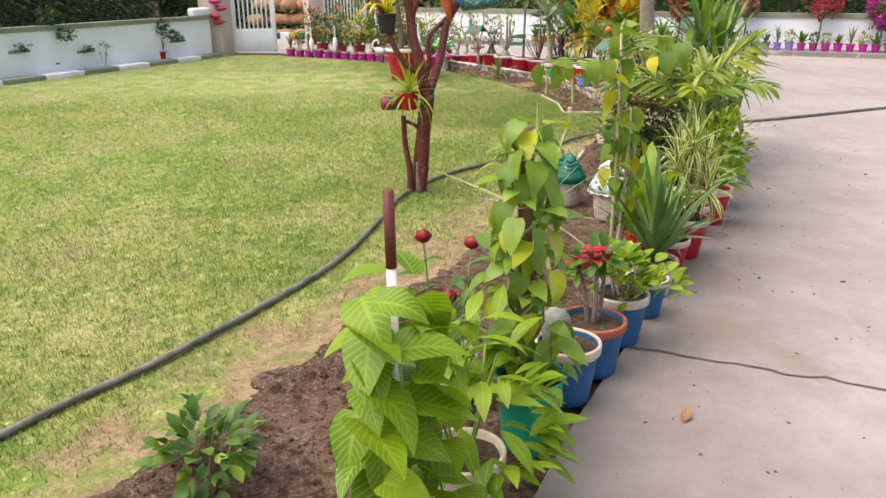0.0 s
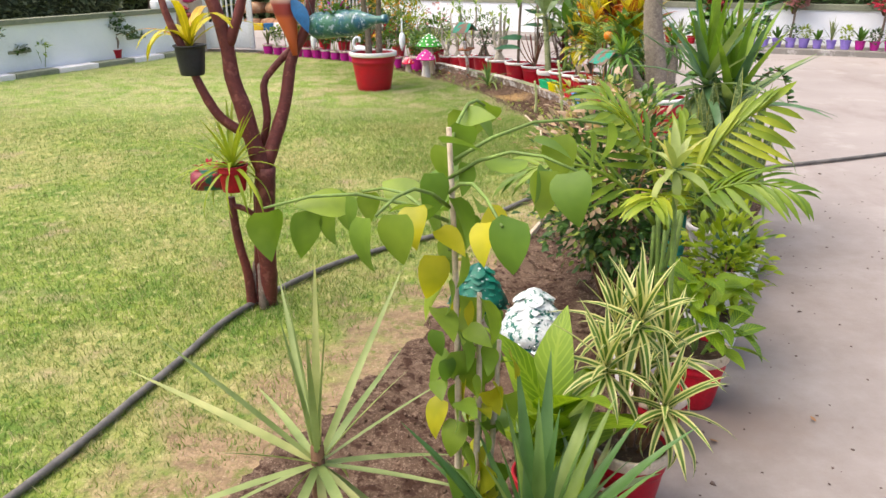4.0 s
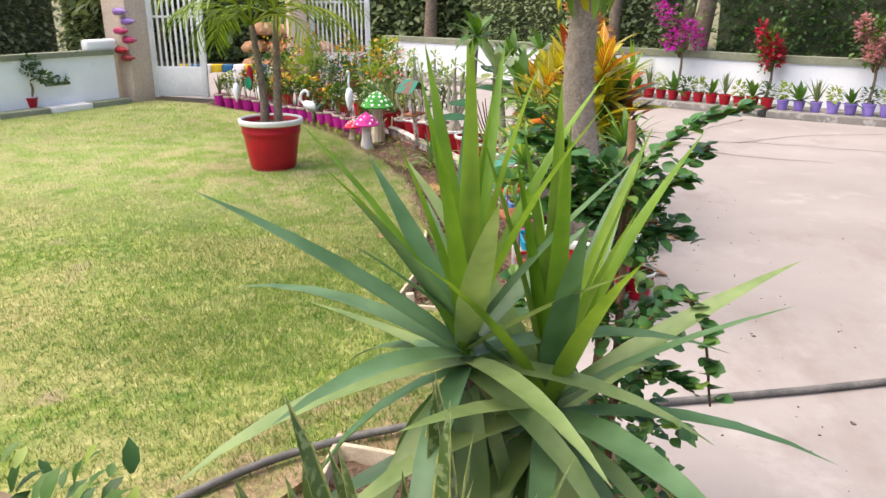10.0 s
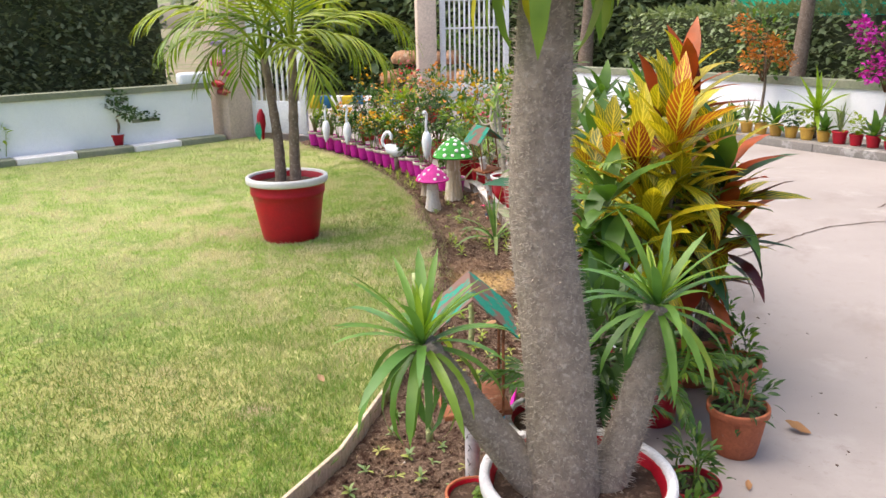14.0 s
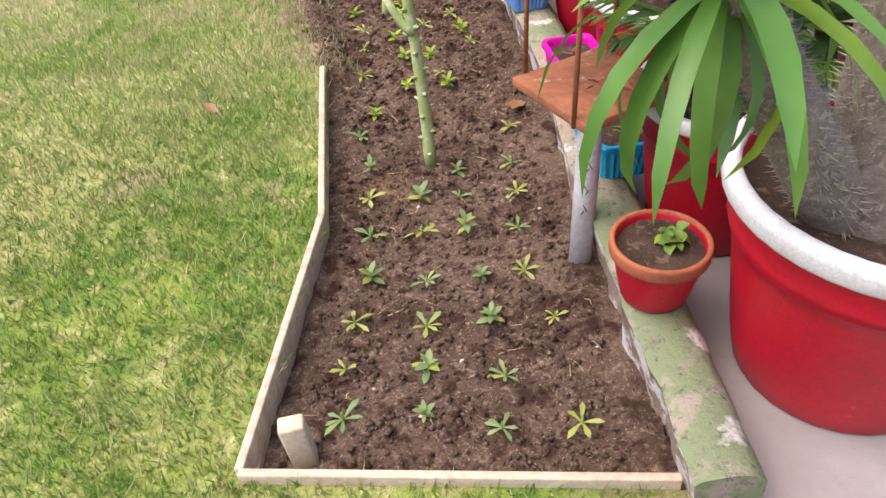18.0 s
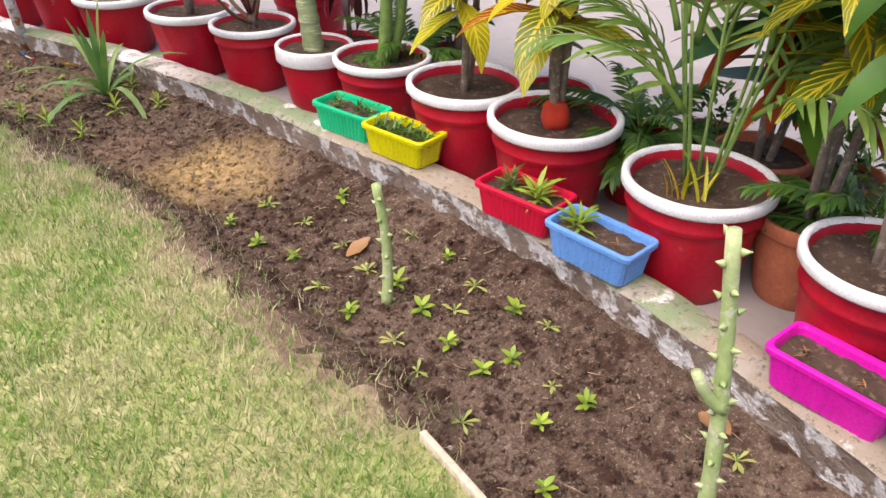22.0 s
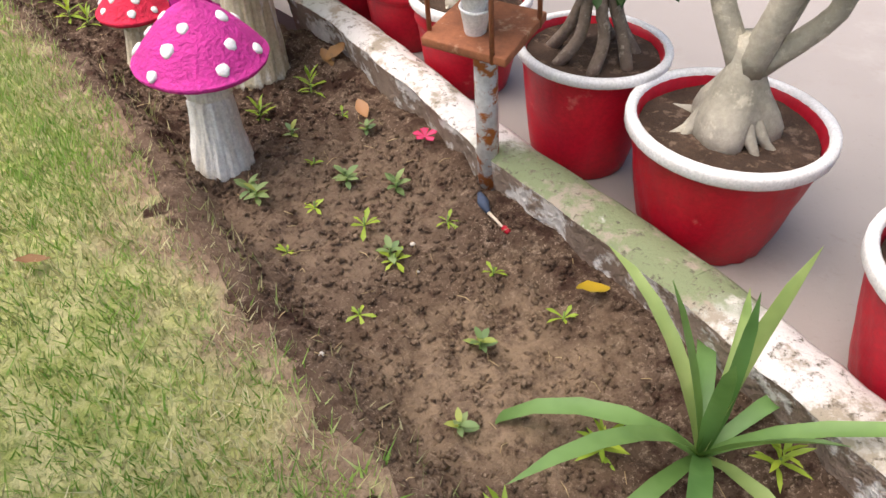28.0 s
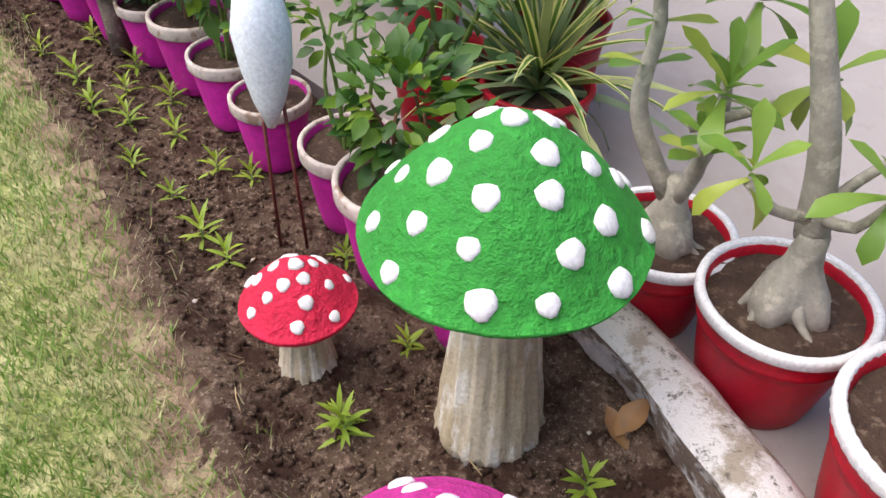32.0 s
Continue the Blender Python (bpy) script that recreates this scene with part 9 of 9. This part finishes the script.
# ---- beyond the walls ----
def leaf_mass(name, at, size, n, leaf, mat, label, category, trunk=None, lumps=7):
    t = thing(name, at, label, category)
    for k in range(lumps):
        c = (U(-0.33, 0.33) * size[0], U(-0.33, 0.33) * size[1], size[2] * (0.25 + 0.55 * rnd.random()))
        spray(t, c, (size[0] * 0.34, size[1] * 0.34, size[2] * 0.34), n // lumps, leaf, mat, "oval", 0.6, "crown", 0.3)
    if trunk:
        twig(t, bend((0, 0, -size[2] * 0.0 - trunk), (0, 0, size[2] * 0.4), (0.06, 0, 0), 6), 0.16, 0.09, M_bark, "trunk", 10)
    return t


def hedge(name, a, b, h, w, n, mat, label, leaf=0.11):
    """A clipped hedge: a ragged skin of leaves over a dark box painted as its shaded inside."""
    t = thing(name, (a[0], a[1], -0.15), label, "hedge", rz=math.degrees(math.atan2(b[1] - a[1], b[0] - a[0])))
    L = math.dist(a, b)
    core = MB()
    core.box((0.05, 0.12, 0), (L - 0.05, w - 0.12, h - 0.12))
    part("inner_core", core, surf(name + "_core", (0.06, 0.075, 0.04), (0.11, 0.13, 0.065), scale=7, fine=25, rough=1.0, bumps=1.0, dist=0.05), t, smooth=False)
    bb = MB()
    for i in range(n):
        x = U(0, L)
        f = rnd.random()
        if f < 0.7:
            p, e = (x, U(-0.06, 0.12) + 0.08 * noise.noise(Vector((x * 2, 0, 0))), U(0.1, h)), U(-30, 40)
        else:
            p, e = (x, U(0, w), h + U(-0.14, 0.06) + 0.08 * noise.noise(Vector((x * 2, 3, 0)))), U(30, 90)
        l = leaf * U(0.7, 1.3)
        bb.leaf(aim(p, 180 + U(-70, 70), e, U(-40, 40)), l, l * 0.55, "oval", 0.5, 0.2, 2)
    part("clipped_foliage", bb, mat, t)["kind"] = "stuff"
    return t


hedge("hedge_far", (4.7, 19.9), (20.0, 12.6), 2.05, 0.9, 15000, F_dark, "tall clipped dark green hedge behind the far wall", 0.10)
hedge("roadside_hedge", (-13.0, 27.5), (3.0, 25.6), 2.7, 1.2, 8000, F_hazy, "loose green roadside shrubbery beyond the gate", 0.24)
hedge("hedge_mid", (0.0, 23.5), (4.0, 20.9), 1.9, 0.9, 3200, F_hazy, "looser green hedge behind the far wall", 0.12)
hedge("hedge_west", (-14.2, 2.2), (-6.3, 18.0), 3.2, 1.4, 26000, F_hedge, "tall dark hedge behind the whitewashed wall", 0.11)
M_net = surf("green_shade_net", (0.0, 0.33, 0.20), (0.0, 0.26, 0.16), scale=5, rough=0.8)
t = thing("shade_net", (3.2, 23.0, -0.1), "green shade net fixed on poles behind the hedge", "shade net", rz=-32)
mb = MB()
vs = [(x * 0.2 - 1.6, 0.06 * math.sin(x * 1.1) + 0.03 * z, 0.9 + z * 0.3 + 0.05 * math.sin(x * 0.9)) for x in range(17) for z in range(6)]
mb.add(vs, [(i * 6 + j, (i + 1) * 6 + j, (i + 1) * 6 + j + 1, i * 6 + j + 1) for i in range(16) for j in range(5)])
part("net", mb, M_net, t)
for x in (-1.6, 0.0, 1.6):
    twig(t, [(x, 0.03, -0.05), (x, 0.03, 2.45)], 0.03, 0.03, M_bark, "pole")
for (x, y, r, lean) in ((3.05, 21.2, 0.12, 0.1), (4.55, 20.85, 0.17, 0.3), (4.35, 21.3, 0.14, 0.2), (8.6, 18.6, 0.15, 0.2), (-1.3, 25.5, 0.16, 0.1), (11.5, 17.6, 0.16, 0.2)):
    t = thing("roadside_tree", (x, y, -0.16), "tree with a bare brown trunk and leafy crown beyond the wall", "tree", "trees beyond the far wall")
    line = smooth_line([(0, 0, 0), (lean * 0.2, 0, 0.9), (lean * 0.7, 0, 2.0), (lean * 1.2, 0.1, 3.4)], 0.2)
    mb = MB()
    mb.tube(line, [r * (1.15 - 0.5 * i / len(line)) * (1 + 0.08 * noise.noise(p * 4)) for i, p in enumerate(line)], 12)
    part("trunk", mb, M_bark, t)
    for k in range(4):
        twig(t, bend((lean, 0.05, 2.6 + 0.2 * k), (lean + math.cos(k * 1.6) * 1.2, math.sin(k * 1.6) * 1.2, 3.9), (0, 0, 0.1), 5), 0.06, 0.03, M_bark, "limb")
    spray(t, (lean, 0, 4.4), (2.0, 2.0, 1.4), 1300, 0.22, (F_green, F_dark)[int(x * 10) % 2], "oval", 0.5, "crown", 0.25)
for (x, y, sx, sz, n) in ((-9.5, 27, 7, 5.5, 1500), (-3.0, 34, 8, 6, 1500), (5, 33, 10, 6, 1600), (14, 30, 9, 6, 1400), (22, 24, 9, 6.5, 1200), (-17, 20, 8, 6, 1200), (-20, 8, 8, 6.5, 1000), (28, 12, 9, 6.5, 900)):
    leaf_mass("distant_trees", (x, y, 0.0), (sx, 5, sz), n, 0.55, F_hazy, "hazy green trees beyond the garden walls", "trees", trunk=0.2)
# beyond the gate: a low striped kerb, tiered rockery and pots
t = thing("striped_kerb", (-4.6, 22.6, -0.1), "road kerb painted in yellow, white and dark blue blocks", "kerb", rz=6)
cols = [surf("kerb_yellow", (0.6, 0.42, 0.02), scale=5), M_blue, M_white]
for i in range(16):
    part("kerb_block", soft_box((i * 0.26 - 2.0, 0, 0), (i * 0.26 - 1.75, 0.2, 0.27), 0.015), cols[i % 3], t)
M_rock = surf("orange_rock", (0.44, 0.24, 0.13), (0.32, 0.17, 0.10), (0.5, 0.36, 0.24), scale=3, rough=0.9, bumps=0.8, dist=0.02)
t = thing("rockery", (-4.5, 23.8, -0.1), "tiered orange rockery with plants beyond the gate", "rockery")
for k in range(14):
    mb = MB()
    mb.lathe([(0, 0), (0.3, 0.0), (0.34, 0.12), (0.24, 0.26), (0, 0.3)], 9, lambda a, z: 1 + 0.25 * math.sin(2 * a + k) + 0.1 * math.sin(5 * a + k))
    part("rock", mb, M_rock, t, m=pose((k % 5) * 0.45 - 1.0 + U(-0.1, 0.1), U(0, 0.5) + (k // 5) * 0.3, (k // 5) * 0.42, 0, 0, U(0, 360)))
t = thing("roadside_shrubs", (-4.2, 24.9, 0.2), "green shrubs on the rockery beyond the gate", "shrub")
spray(t, (0, 0, 0.7), (1.7, 0.6, 0.9), 500, 0.16, F_green, "lance", 0.4)
for (x, y) in ((-3.3, 20.6), (-2.6, 20.2), (-1.6, 19.5), (-0.8, 18.9)):
    t, s = potted("gate_flower_pot", "redplain", (x, y), 0.3, "flowering shrub in a red pot beside the drive", group="pots by the far gate")
    stems(t, (0, 0, s), 6, 0.2, 0.5, 0.01, M_twig, "branch")
    spray(t, (0, 0, s + 0.4), (0.34, 0.34, 0.36), 260, 0.09, F_green, "lance", 0.4)
    spray(t, (0, 0, s + 0.5), (0.34, 0.34, 0.34), 60, 0.06, (F_yellow, F_red, F_orange, F_rose)[int(-x * 10) % 4], "oval", 0.8, "blossom", 0.75)

t, s = potted("lime_shrub", "redplain", (-1.28, 20.62), 0.34, "rounded lime green shrub in a red pot by the gate", group="pots by the far gate")
stems(t, (0, 0, s), 7, 0.2, 0.45, 0.01, M_twig, "branch")
spray(t, (0, 0, s + 0.38), (0.42, 0.42, 0.34), 420, 0.085, F_lime, "oval", 0.5)

# bonsai and wall planters by the west wall
for (x, y, h, lab) in ((-5.62, 16.05, 0.48, "bonsai with flat leaf pads in a red pot"), (-6.75, 13.9, 0.75, "slim topiary tree in a red pot")):
    t, s = potted("wall_bonsai", "redsmall", (x, y), 0.2, lab, group="bonsai on the wall kerb", z=0.07 if x > -6 else 0.07)
    twig(t, smooth_line([(0, 0, s - 0.03), (0.06, 0.0, s + h * 0.35), (-0.04, 0, s + h * 0.7), (0, 0, s + h)], 0.05), 0.022, 0.012, M_bark, "trunk")
    for k, (dx, z) in enumerate(((-0.22, h * 0.72), (0.05, h * 1.05), (0.26, h * 0.62), (-0.05, h * 0.85))):
        twig(t, bend((0, 0, s + z * 0.85), (dx, 0, s + z), (0, 0, 0.02), 4), 0.01, 0.006, M_bark, "branch")
        spray(t, (dx, 0, s + z + 0.03), (0.2, 0.16, 0.1), 150, 0.06, F_dark, "oval", 0.6, "leaf_pad")
t = thing("wall_sprig", (-6.25, 14.75, 0.08), "thin green sprig growing by the wall", "plant")
stems(t, (0, 0, 0), 3, 0.1, 0.35, 0.006, M_stemgreen)
spray(t, (0, 0, 0.32), (0.16, 0.12, 0.12), 40, 0.09, F_lime, "lance", 0.4)
for (x, y, z) in ((-5.42, 16.42, 0.42), (-6.42, 14.42, 0.40), (-7.0, 13.25, 0.5)):
    t = thing("wall_planter", (x, y, z), "small planter of dark leaves fixed on the wall", "planter", "planters on the west wall", rz=64)
    part("box", soft_box((-0.2, -0.04, -0.05), (0.2, 0.06, 0.0), 0.015), M_coping, t)
    spray(t, (0, 0, 0.03), (0.22, 0.09, 0.07), 130, 0.06, F_dark, "oval", 0.6)
